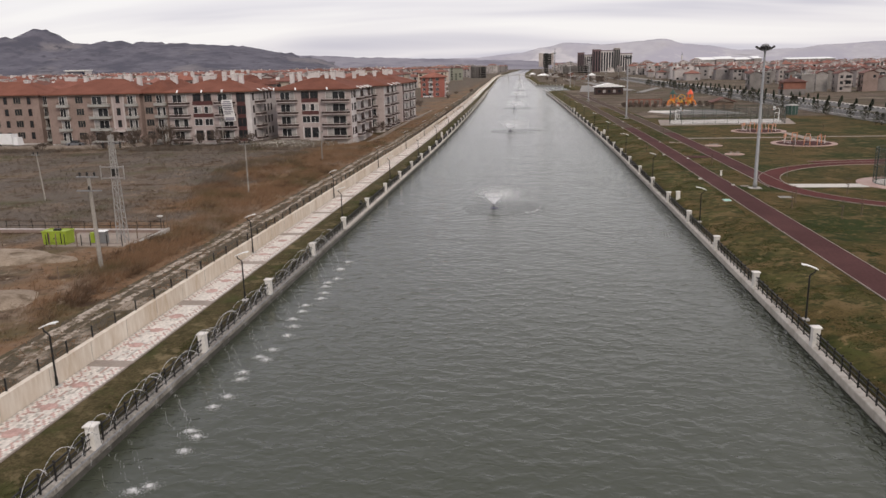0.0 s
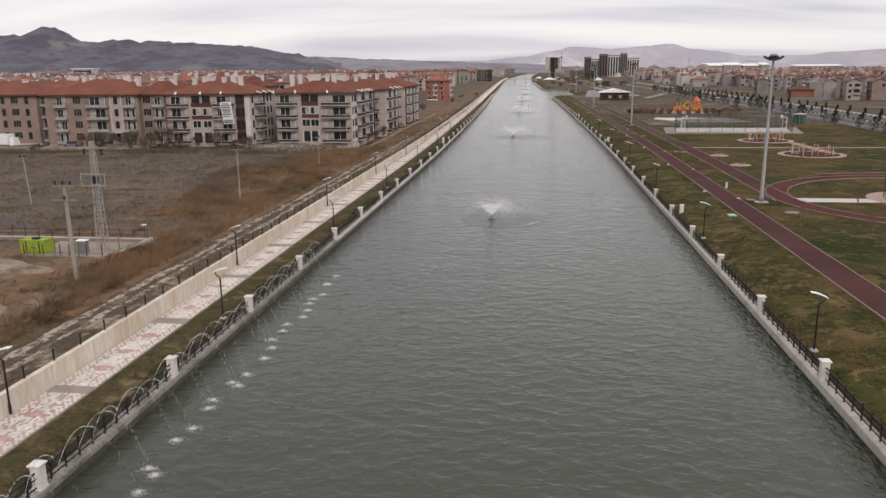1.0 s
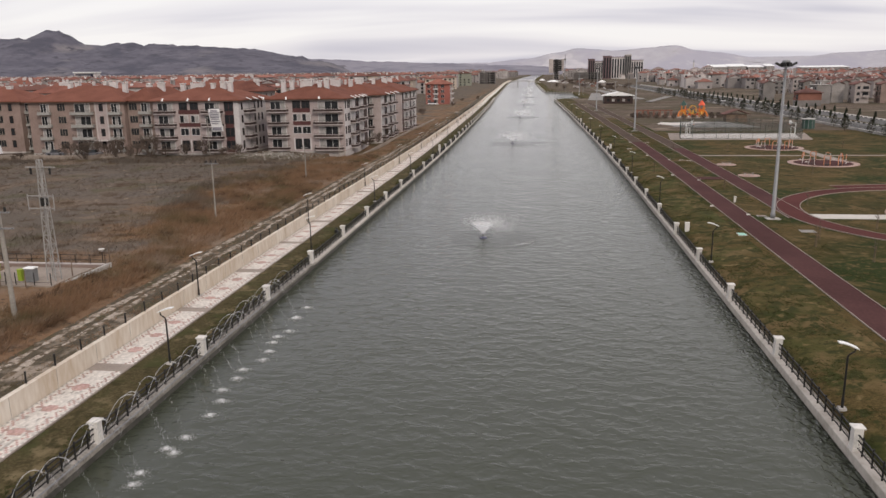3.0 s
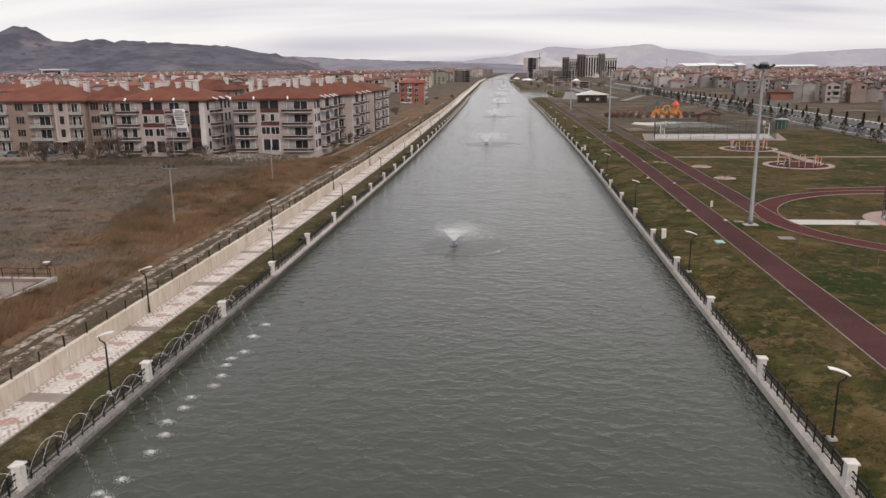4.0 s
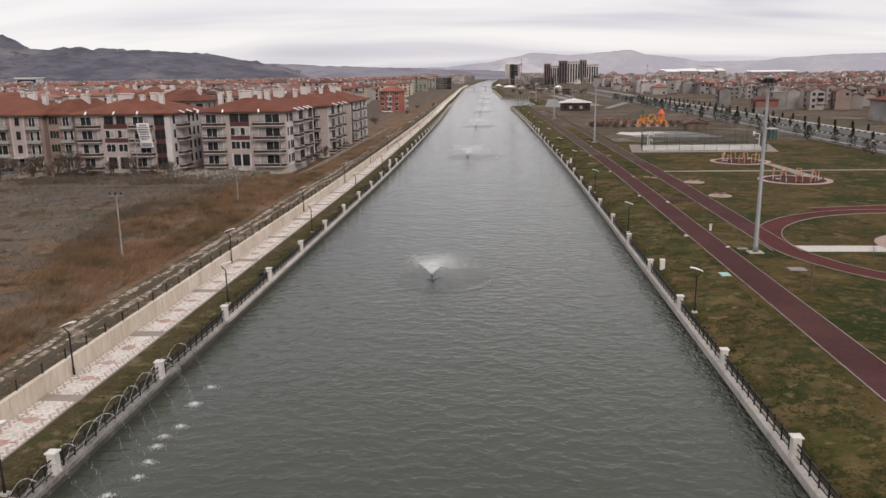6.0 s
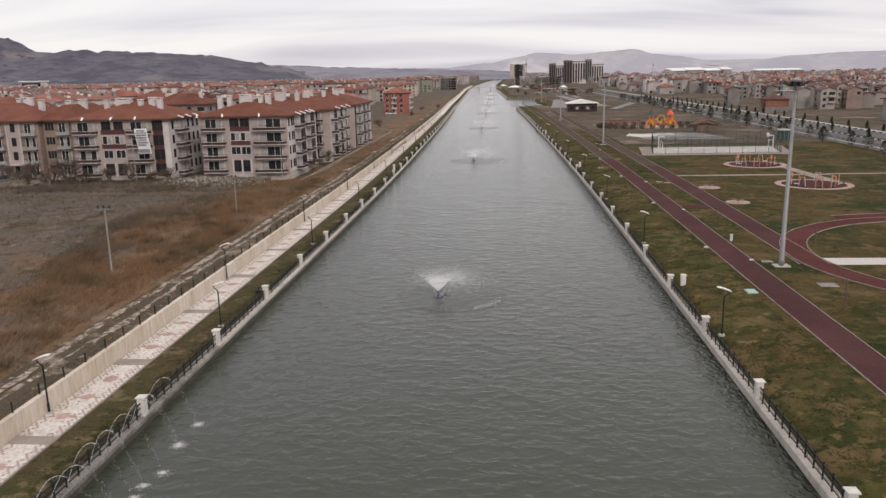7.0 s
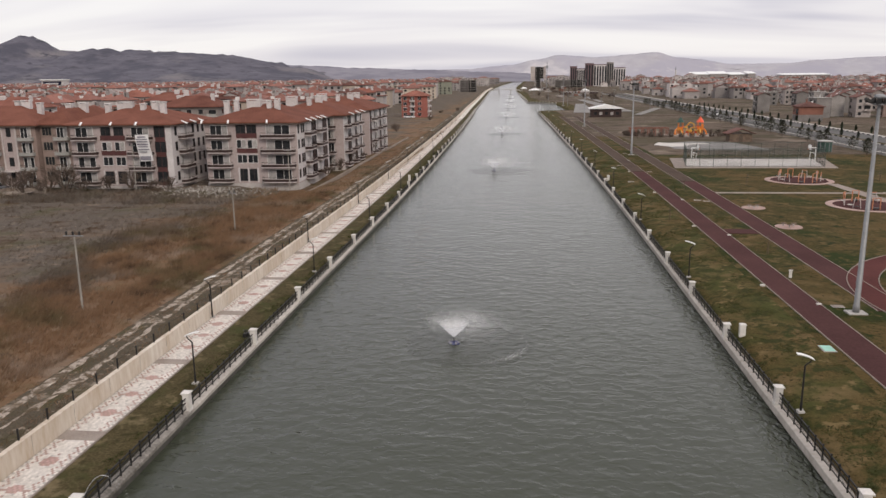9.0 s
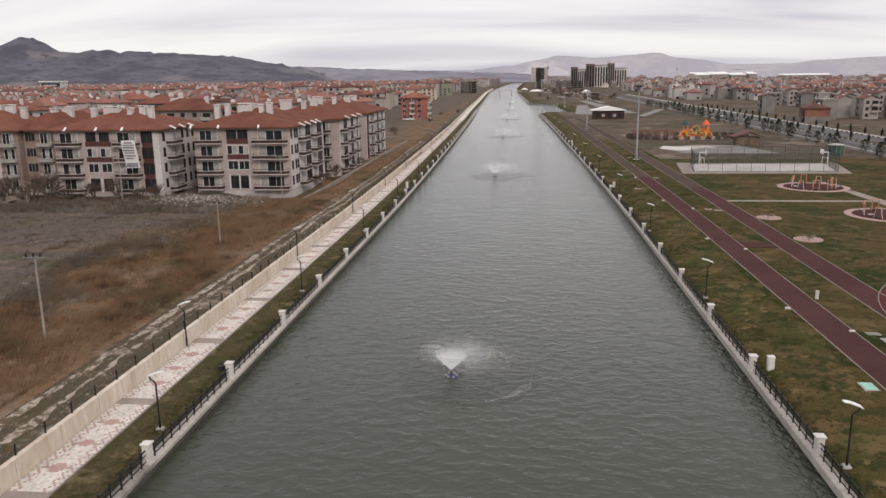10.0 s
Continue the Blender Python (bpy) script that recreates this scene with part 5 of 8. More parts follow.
for k, (u, a, b, h) in enumerate(((0.05, 0.2, 0.8, 0.3), (0.14, 0.08, 0.92, 0.22), (0.22, 0.1, 0.9, 0.3), (0.32, 0.1, 0.9, 0.3), (0.42, 0.15, 0.85, 0.2), (0.52, 0.1, 0.9, 0.22), (0.62, 0.12, 0.7, 0.18), (0.8, 0.1, 0.9, 0.75))):
    z, y = 10.2 - 5.1 * u, -0.12 * math.sin(u * 5) - 0.1
    x = 0.2 + 0.6 * u
    part("print_bar", MB().box(x + 2.7 * a, x + 2.7 * b, y - 0.14, y - 0.10, z - h, z), INK, ban)
part("rope", MB().tube((-0.1, -0.05, 10.25), (3.0, -0.1, 10.35), 0.03, n=5), IRON, ban)

# low garden wall and street before the houses
mb = MB()
line = [(-47.5, 186.2, -1.25), (-42.2, 186.0, -1.2), (-41.3, 191, -0.95), (-39.6, 205, -0.1), (-38.6, 218, 0.55), (-38.4, 260, 0.75), (-38.4, 300, 0.75)]
for (xa, ya, za), (xb, yb, zb) in zip(line, line[1:]):
    d = Vector((yb - ya, xa - xb, 0)).normalized() * 0.17
    mb.add([(xa + d.x, ya + d.y, -2.6), (xb + d.x, yb + d.y, -2.6), (xb - d.x, yb - d.y, -2.6), (xa - d.x, ya - d.y, -2.6), (xa + d.x, ya + d.y, za), (xb + d.x, yb + d.y, zb), (xb - d.x, yb - d.y, zb), (xa - d.x, ya - d.y, za)],
           [(3, 2, 1, 0), (4, 5, 6, 7), (0, 1, 5, 4), (1, 2, 6, 5), (2, 3, 7, 6), (3, 0, 4, 7)])
single("garden_wall", mb, WALL_SAND, "low concrete garden wall beside the houses", "wall", kind="structure")
road = MB()
for k in range(13):
    xa, xb = -170 + 6 * k, -170 + 6 * (k + 1)
    f = lambda x: 178.2 + 0.8 * math.sin((x + 140) * 0.04)
    road.add([(xa, f(xa) - 3, 0.16), (xb, f(xb) - 3, 0.16), (xb, f(xb) + 3, 0.16), (xa, f(xa) + 3, 0.16), (xa, f(xa) - 3, -0.9), (xb, f(xb) - 3, -0.9), (xb, f(xb) + 3, -0.9), (xa, f(xa) + 3, -0.9)], [(0, 1, 2, 3), (0, 4, 5, 1), (3, 2, 6, 7)])
single("road_west", road, WALL_SAND, "pale dusty street before the houses", "road", kind="structure")
single("street_wall", MB().box(-150, -98, 174.3, 174.6, -0.9, 0.75).box(-98, -97.7, 174.3, 178.6, -0.9, 0.75).box(-97.7, -90.0, 178.3, 178.6, -0.9, 0.75), WALL_SAND, "low grey wall beside the street", "wall", kind="structure")


def make_car(paint, long=4.3, high=1.45, name="car", label="parked car on the street"):
    t = thing(name, label, "car" if name == "car" else "lorry", "parked vehicles")
    h = long / 2
    if name == "car":
        body = MB().box(-h, h, -0.85, 0.85, 0.3, 0.85, 0, 0.06)
        part("body", body, paint, t)
        part("cabin", MB().box(-h * 0.55, h * 0.45, -0.75, 0.75, 0.85, high, 0, 0.28), GLASS, t)
    else:
        part("body", MB().box(-h, h * 0.62, -1.2, 1.2, 0.9, high), paint, t, "white box body")
        part("cab", MB().box(h * 0.66, h, -1.1, 1.1, 0.6, high * 0.75, 0, 0.15), paint, t)
    w = MB().tube((0, -0.12, 0), (0, 0.12, 0), 0.34, n=12).mesh("wheel", TYRE)
    for x in (-h * 0.62, h * 0.62):
        for y in (-0.78, 0.78):
            part("wheel", w, None, t, loc=(x, y, 0.34))
    return t


make_car(CARWHITE, 7.5, 3.2, "lorry", "white box lorry parked by the tan house").matrix_basis = at(-126.0, 177.6, 0.16)
make_car(CARGREY).matrix_basis = at(-100, 178.6, 0.16, 8)
make_car(CARGREY).matrix_basis = at(-109, 178.8, 0.16, 5)
make_car(CARWHITE).matrix_basis = at(-57, 427, 0.5, 0)

# ---- field on the west side ----


def crossarm_pole(x, y, h, arms, lean=(0, 0), r=0.11, label="grey concrete power pole with crossarms in the field"):
    t = thing("power_pole", label, "power pole", loc=(x, y, 0.5))
    part("pole", MB().tube((0, 0, -0.4), (lean[0], lean[1], h), r, r * 0.65, 8), POLE, t)
    for z, w, n in arms:
        fx = z / h
        a = part("crossarm", MB().box(-w / 2, w / 2, -0.05, 0.05, -0.045, 0.045), GALV, t, loc=(lean[0] * fx, lean[1] * fx - 0.15, z))
        for i in range(n):
            part("insulator", MB().lathe([(0.05, 0.06), (0.1, 0.12), (0.07, 0.2), (0.11, 0.26), (0.05, 0.4)], 8), IRON, a, loc=(-w / 2 + w * (i + 0.5) / n, 0, 0))
    return t


crossarm_pole(-37.2, 66.0, 8.1, ((8.1, 1.9, 3), (6.95, 2.2, 1)), (-0.1, 0.0), 0.2)
crossarm_pole(-38.7, 104.8, 7.0, ((6.9, 1.8, 3),), (0.0, 0.05))
crossarm_pole(-37.9, 139.3, 5.6, ((5.4, 1.2, 2),))
crossarm_pole(-65.0, 100.4, 6.4, ((6.2, 1.2, 2),), (-0.4, 0.0))
crossarm_pole(-47.0, 300.0, 7.5, ((7.2, 1.6, 3),))
crossarm_pole(-43.5, 182.0, 7.0, ((6.9, 1.4, 2),))
crossarm_pole(-73.0, 180.5, 8.2, ((8.0, 1.4, 2),))


def make_pylon():
    t = thing("lattice_pylon", "grey lattice steel power pylon with crossarm frame", "pylon", loc=(-40.55, 75.7, 0.86))
    h, n = 10.3, 13

    def half(z):
        return 0.40 - 0.25 * z / h

    for sx in (-1, 1):
        for sy in (-1, 1):
            part("leg", MB().tube((sx * half(0), sy * half(0), -0.2), (sx * half(h), sy * half(h), h), 0.055, 0.045, 5), PALESTEEL, t)
    for k in range(n):
        z0, z1 = h * k / n, h * (k + 1) / n
        a, b = half(z0), half(z1)
        br = MB()
        for s in (-1, 1):
            d = 1 if k % 2 else -1
            br.tube((-a * d, s * a, z0), (b * d, s * b, z1), 0.03, n=4).tube((s * a, -a * d, z0), (s * b, b * d, z1), 0.03, n=4)
            br.tube((-b, s * b, z1), (b, s * b, z1), 0.024, n=4).tube((s * b, -b, z1), (s * b, b, z1), 0.024, n=4)
        part("bracing", br, PALESTEEL, t, kind="stuff")
    fr = MB()
    for z in (6.3, 7.35):
        fr.tube((-1.15, -0.45, z), (1.15, -0.45, z), 0.05, n=5)
    for x in (-1.15, 1.15):
        fr.tube((x, -0.45, 6.15), (x, -0.45, 7.5), 0.05, n=5)
    part("switch_frame", fr, PALESTEEL, t, "pale steel switch frame")
    part("switchgear", MB().box(-0.14, 0.14, -0.3, 0.3, 6.45, 7.15), IRON, t)
    for z in (9.7,):
        a = part("crossarm", MB().box(-1.3, 1.3, -0.06, 0.06, -0.05, 0.05), PALESTEEL, t, loc=(0, 0, z))
        for x in (-0.85, 0.85):
            part("insulator", MB().lathe([(0.05, -0.6), (0.11, -0.5), (0.07, -0.35), (0.11, -0.2), (0.05, 0.0)], 8), IRON, a, loc=(x, 0, 0))


make_pylon()
pad = single("concrete_pad", MB().box(-47.5, -39.6, 73.8, 79.8, 0.2, 0.86), WALL_SAND, "pale concrete pad under the power pylon", "pad", kind="structure")
single("pad_wall", MB().box(-75, -38.2, 80.2, 80.45, 0.2, 1.05).box(-75.1, -38.1, 80.15, 80.5, 1.05, 1.14, 1), [WALL_TAN, BALC], "low pale wall behind the concrete pad", "wall", kind="structure")
single("pad_ramp", MB().add([(-38.2, 80.3, 0.2), (-38.2, 80.3, 1.3), (-39.6, 75.5, 0.75), (-39.6, 75.5, 0.2), (-38.0, 80.3, 0.2), (-38.0, 80.3, 1.3), (-39.4, 75.5, 0.75), (-39.4, 75.5, 0.2)], [(0, 1, 2, 3), (7, 6, 5, 4), (1, 5, 6, 2), (3, 2, 6, 7), (0, 4, 5, 1)]), CONCRETE, "sloping concrete end wall of the pad", "wall", kind="structure")
for cx, cy, rx, ry, h in ((-49.0, 69.6, 6.0, 3.4, 0.7), (-55.0, 66.0, 5.0, 3.0, 0.8), (-40.2, 56.6, 3.6, 3.6, 0.7), (-45.0, 57.5, 4.0, 3.4, 0.8), (-43.4, 69.0, 2.6, 1.4, 0.5)):
    mb = MB()
    for j in range(7):
        for i in range(20):
            a, q = 2 * math.pi * i / 20, j / 6
            n = 1 + 0.25 * noise.noise(Vector((math.cos(a) * 1.5 + cx, math.sin(a) * 1.5, q)))
            mb.v.append((cx + rx * q * n * math.cos(a), cy + ry * q * n * math.sin(a), 0.62 + h * (1 - q * q) + 0.1 * noise.noise(Vector((i * 0.8, j * 0.9, cx))) - 0.3 * (j == 6)))
    for j in range(6):
        for i in range(20):
            mb.f.append((j * 20 + i, (j + 1) * 20 + i, (j + 1) * 20 + (i + 1) % 20, j * 20 + (i + 1) % 20))
            mb.m.append(0)
    single("sand_mound", mb, SAND, "low bare sandy heap in the scrub", "heap", "sandy heaps", smooth=True)
pf = thing("pad_fence", "dark steel pipe fence on the pad wall", "fence")
for k in range(13):
    part("post", MB().tube((0, 0, 1.1), (0, 0, 2.0), 0.035, n=6), IRON, pf, loc=(-56 + 1.45 * k, 80.3, 0))
for z in (1.5, 1.95):
    part("rail", MB().tube((-56.2, 80.3, z), (-38.4, 80.3, z), 0.025, n=5), IRON, pf)
bin_ = thing("container", "lime-green metal container with dark lid on the field edge", "container", loc=(-46.75, 75.0, 0.86))
bin_.scale = (0.66, 0.7, 0.76)
body = MB().add([(-1.84, -0.9, 0), (1.84, -0.9, 0), (1.84, 0.9, 0), (-1.84, 0.9, 0), (-1.9, -0.95, 1.65), (1.9, -0.95, 1.65), (1.9, 0.95, 1.65), (-1.9, 0.95, 1.65)], [(3, 2, 1, 0), (4, 5, 6, 7), (0, 1, 5, 4), (1, 2, 6, 5), (2, 3, 7, 6), (3, 0, 4, 7)])
part("body", body, LIME, bin_)
part("rim", MB().box(-1.98, 1.98, -1.02, -0.92, 1.58, 1.74).box(-1.98, 1.98, 0.92, 1.02, 1.58, 1.74).box(-1.98, -1.88, -1, 1, 1.58, 1.74).box(1.88, 1.98, -1, 1, 1.58, 1.74), LIME, bin_)
for x in (-1.0, 1.0):
    part("rib", MB().box(-0.06, 0.06, -0.99, -0.85, 0.1, 1.58), IRON, bin_, loc=(x, 0, 0))
part("hatch", MB().box(-0.5, 0.5, -0.3, 0.3, 1.66, 1.92, 0, 0.05), IRON, bin_, "dark hatch")
for x in (-0.12, 0.2):
    part("emblem", MB().box(-0.1, 0.1, -0.93, -0.9, 0.7, 0.85), IRON, bin_, loc=(x, 0, 0))
wc = thing("meter_cabinet", "pale grey metal meter cabinet on the concrete pad", "cabinet", loc=(-42.3, 75.2, 0.86))
wc.scale = (0.85, 0.85, 0.85)
part("body", MB().box(-0.5, 0.5, -0.35, 0.35, 0.0, 1.35), GALV, wc)
part("roof", MB().box(-0.58, 0.58, -0.42, 0.42, 1.35, 1.45, 0, 0.05), WHITE, wc)
part("door", MB().box(-0.44, 0.44, -0.37, -0.352, 0.1, 1.28), GALV, wc)
lb = thing("fuse_box", "small lime-green fuse box beside the meter cabinet", "fuse box", loc=(-43.35, 75.3, 0.86))
part("body", MB().box(-0.2, 0.2, -0.18, 0.18, 0.0, 0.95), LIME, lb)
part("lid", MB().box(-0.24, 0.24, -0.22, 0.22, 0.95, 1.02, 0, 0.04), LIME, lb)
part("door", MB().box(-0.16, 0.16, -0.2, -0.182, 0.1, 0.88), LIME, lb)
ff = thing("pad_fence", "thin dark steel fence along the front of the pad", "fence")
for k, x in enumerate((-47.4, -45.5, -43.8, -42.9, -41.2, -39.7)):
    part("post", MB().tube((0, 0, 0.5), (0.02, 0, 1.95), 0.04, n=6), IRON, ff, loc=(x, 73.95, 0))
part("rail", MB().tube((-47.5, 73.95, 1.12), (-39.6, 73.95, 1.12), 0.018, n=5), IRON, ff)
stake = MB().tube((0, 0, -0.3), (0.04, 0.02, 1.7), 0.06, 0.05, 6).mesh("stake", WOOD)
for x, y, s in ((-46.7, 73.4, 1), (-45.9, 73.2, 1), (-44.0, 73.5, 1.1), (-41.7, 73.5, 1), (-39.9, 77.2, 1.2), (-38.6, 81.0, 1.2), (-40.6, 80.9, 1.1), (-42.0, 81.2, 1), (-38.9, 62.6, 0.8), (-49.4, 81.3, 1), (-52.0, 74.0, 0.9)):
    o = single("wooden_stake", stake, None, "dark weathered wooden stake in the scrub", "stake", "field stakes", loc=(x, y, 0.5))
    o.scale = (1, 1, s)
bowl = thing("flood_light", "small pale flood light on a stake by the pad", "lamp", loc=(-39.2, 80.9, 0.5))
part("stem", MB().tube((0, 0, 0), (0, 0, 1.7), 0.04, n=6), IRON, bowl)
part("shade", MB().lathe([(0.05, 1.65), (0.28, 1.85), (0.3, 1.9)], 10), PILLAR, bowl)


def stalks(name, label, n, region, mats, h0, h1, seed, dens=None, spread=0.25, blades=6, lean=0.85, drift=0.25, slim=1.0):
    """Tufts of dry stalks as one mesh of many blades."""
    r = random.Random(seed)
    mb = MB()
    x0, x1, y0, y1 = region
    for _ in range(n):
        x, y = r.uniform(x0, x1), r.uniform(y0, y1)
        d = dens(x, y) if dens else 1.0
        if r.random() > d:
            continue
        z = ground_z(x, y) if x < -28.5 else 0.6
        z = (0.6 if z is None else z) - 0.06
        k = r.uniform(0.6, 1.25)
        for _ in range(blades):
            a, s = r.uniform(0, 6.283), r.uniform(0.0, spread)
            bx0, by0 = x + s * math.cos(a), y + s * math.sin(a)
            h = r.uniform(h0, h1) * k
            lx, ly = r.gauss(drift, lean) * h, r.gauss(drift * 0.6, lean) * h
            w = r.uniform(0.02, 0.05) * (0.6 + h) * slim
            c, s2 = math.cos(a) * w, math.sin(a) * w
            i = len(mb.v)
            mb.v += [(bx0 - s2, by0 + c, z), (bx0 + s2, by0 - c, z), (bx0 + lx, by0 + ly, z + h)]
            mb.f.append((i, i + 1, i + 2))
            mb.m.append(0)
    return single(name, mb, mats, label, "grass", kind="stuff")


# wheel ruts of the dirt track
for x0, seed in ((-31.45, 2.0), (-30.2, 9.0)):
    mb = MB()
    ys = edges(-30, 300, 0.4)
    for y in ys:
        c = x0 + 0.55 * noise.noise(Vector((y * 0.06, seed, 0))) + 0.28 * noise.noise(Vector((y * 0.35, seed, 4)))
        c2 = 0.16 * noise.noise(Vector((y * 1.1, seed, 14)))
        w = max(0.02, (0.34 if seed < 5 else 0.24) + 0.4 * noise.noise(Vector((y * 0.14, seed, 7))) + 0.28 * noise.noise(Vector((y * 0.7, seed, 1))) + 0.12 * noise.noise(Vector((y * 2.0, seed, 3))))
        z = 0.79 - 0.25 * min(1.0, max(0.0, (y - 150) / 30))
        mb.v += [(bx(c - w + c2, y), y, z - 0.07), (bx(c - w * 0.7 + c2, y), y, z), (bx(c + w * 0.7 - c2, y), y, z), (bx(c + w - c2, y), y, z - 0.07)]
    for j in range(len(ys) - 1):
        for k in range(3):
            mb.f.append((j * 4 + k, j * 4 + k + 1, j * 4 + k + 5, j * 4 + k + 4))
            mb.m.append(0)
    single("wheel_rut", mb, RUT, "pale worn wheel rut of the dirt track", "track", kind="structure")


def scrub_density(x, y):
    v = noise.noise(Vector((x * 0.06, y * 0.06, 5))) + 0.5 * noise.noise(Vector((x * 0.2, y * 0.2, 9)))
    belt = 1.0 if -33 > x > -46 - 5 * math.sin(y * 0.07) else 0.4
    return max(0.0, belt * (0.6 + 0.9 * v))


def pad_free(x, y):
    return not (-53 < x < -39 and 73 < y < 82)


stalks("dry_grass", "rust-brown dry undergrowth of the field", 30000, (-60, -33, 26, 200), STRAW, 0.12, 0.42, 1, lambda x, y: scrub_density(x, y) * pad_free(x, y), 0.45)


def reed_density(x, y):
    """Reeds stand in a belt beside the dirt track, in drifts with gaps between them."""
    edge = -44.5 - 4.5 * math.sin(y * 0.055 + 0.6) - 5.0 * max(0.0, min(1.0, (y - 85) / 40))
    if y < 66:
        edge = max(edge, -36.6 - 0.14 * max(0.0, y - 52))
    if not edge < x < -33.2:
        return 0.0
    v = noise.noise(Vector((x * 0.16, y * 0.07, 15))) + 0.55 * noise.noise(Vector((x * 0.5, y * 0.28, 19)))
    return max(0.0, min(1.0, 0.7 + 1.3 * v)) * min(1.0, (x - edge) / 2.5)


stalks("dry_reeds", "tall feathery rust-brown dry reeds", 44000, (-55, -33, 26, 175), STRAW, 0.32, 0.88, 41, lambda x, y: reed_density(x, y) * pad_free(x, y), 0.35, 7, 0.3, 0.42, 0.62)
stalks("dry_grass", "grey-brown dry grass of the field", 24000, (-150, -46, 55, 172), STRAW_GREY, 0.2, 0.5, 2, lambda x, y: max(0.0, 0.4 + noise.noise(Vector((x * 0.05, y * 0.08, 1)))) * pad_free(x, y), 0.5)
stalks("dry_grass", "low dry grass along the dirt track", 9000, (-33.5, -27.9, 20, 260), STRAW, 0.1, 0.3, 3, lambda x, y: 0.8 if x > -29.4 or x < -32 or abs(x + 30.8) < 0.25 else 0.2, 0.3)
stalks("dry_grass", "rust-brown grass beside the houses", 7000, (-62, -29, 200, 330), STRAW, 0.2, 0.5, 4, lambda x, y: 0.7 * (x > -39 or y > 300 or y < 184), 0.4)


stalks("dry_brush", "tall grey-brown brush before the houses", 9000, (-128, -41, 164, 184), STRAW_GREY, 0.3, 0.9, 14, lambda x, y: max(0.0, 0.45 + 1.2 * noise.noise(Vector((x * 0.09, y * 0.12, 21)))), 0.6, 6, 0.35)


def tufts(name, label, n, region, seed, h0, h1, z_of, lvl):
    r = random.Random(seed)
    mb = MB()
    for _ in range(n):
        x, y = r.uniform(*region[:2]), r.uniform(*region[2:])
        if noise.noise(Vector((x * 0.23, y * 0.23, 12))) + 0.6 * noise.noise(Vector((x * 0.7, y * 0.7, 2))) < lvl:
            continue
        xx, z = bx(x, y), z_of(x)
        for _ in range(5):
            a, s = r.uniform(0, 6.283), r.uniform(0, 0.22)
            h, w = r.uniform(h0, h1), r.uniform(0.02, 0.05)
            px0, py0 = xx + s * math.cos(a), y + s * math.sin(a)
            i = len(mb.v)
            mb.v += [(px0 - w, py0, z - 0.02), (px0 + w, py0, z - 0.02), (px0 + r.gauss(0, 0.12), py0 + r.gauss(0, 0.12), z + h * 0.7)]
            mb.f.append((i, i + 1, i + 2))
            mb.m.append(0)
    single(name, mb, TUFT, label, "grass", kind="stuff")


def lawn_slope(x):
    pts = ((16.4, -0.2), (17.4, 0.12), (19.0, 0.36), (20.6, 0.56), (22.0, 0.62), (400, 0.62))
    for (a, za), (b, zb) in zip(pts, pts[1:]):
        if x <= b:
            return za + (zb - za) * (x - a) / (b - a)
    return 0.62


tufts("grass_tufts", "dark green tufts in the yellowed lawn", 26000, (16.6, 22.6, 20, 260), 5, 0.03, 0.09, lawn_slope, 0.05)
tufts("grass_tufts", "dark green tufts in the yellowed lawn", 9000, (25.6, 29.0, 60, 260), 6, 0.03, 0.09, lawn_slope, 0.05)
tufts("grass_tufts", "short grass tufts on the canal verge", 9000, (-24.6, -22.0, 20, 260), 8, 0.03, 0.08, lambda x: -0.07, -0.1)


def make_shrub(seed, h, spread, name="bare_shrub", label="bare grey-brown shrub in the field"):
    """A leafless bush of forking twigs."""
    r = random.Random(seed)
    t = thing(name, label, "shrub", "bare shrubs")
    mb = MB()

    def grow(p, d, length, rad, depth):
        q = p + d * length
        mb.tube(p, q, rad, rad * 0.65, 4, caps=False)
        if depth:
            for _ in range(3 if depth > 1 else 4):
                e = (d + Vector((r.gauss(0, 0.45), r.gauss(0, 0.45), r.gauss(0.1, 0.3)))).normalized()
                grow(p + d * length * r.uniform(0.5, 1.0), e, length * r.uniform(0.55, 0.85), rad * 0.6, depth - 1)

    for _ in range(12):
        d = Vector((r.gauss(0, spread), r.gauss(0, spread), 1)).normalized()
        grow(Vector((r.gauss(0, 0.25), r.gauss(0, 0.25), -0.1)), d, h * 0.38, 0.055, 3)
    part("branch", mb, TWIG, t)
    return t


shr = [make_shrub(1, 2.6, 0.5), make_shrub(2, 3.4, 0.4), make_shrub(3, 1.8, 0.6)]
spots = [(-93, 176), (-96.5, 178.5), (-90.5, 178), (-99, 174), (-87, 180), (-84, 181), (-79.5, 182), (-75, 182.5), (-70, 182), (-66, 180), (-104, 176), (-112, 170), (-131, 172), (-137, 171), (-92, 183), (-95, 181), (-101, 181), (-41.9, 204), (-41.0, 212), (-41.5, 222), (-41.2, 236), (-41.4, 250), (-47, 330), (-52, 352), (-44, 410), (-57, 470), (-46, 482), (-38, 500)]
for k, (x, y) in enumerate(spots):
    m = at(x, y, 0.35, rnd.uniform(0, 360))
    if k < 3:
        shr[k].matrix_basis = m
    else:
        copy_thing(shr[k % 3], m).scale = [1.9 if -100 < x < -86 else 1.25] * 3

# earth mound and rubble by the houses


def mound_z(x, y):
    u, v = (x + 70) / 25, (y - 172) / 9.5
    if not (0 < u < 1 and 0 < v < 1):
        return 0.0
    return -0.1 + 1.1 * math.sin(math.pi * v) ** 0.8 * (0.35 + 0.65 * math.sin(math.pi * u)) + 0.45 * noise.noise(Vector((x * 0.35, y * 0.5, 4))) + 0.2 * noise.noise(Vector((x * 1.1, y * 1.3, 8)))


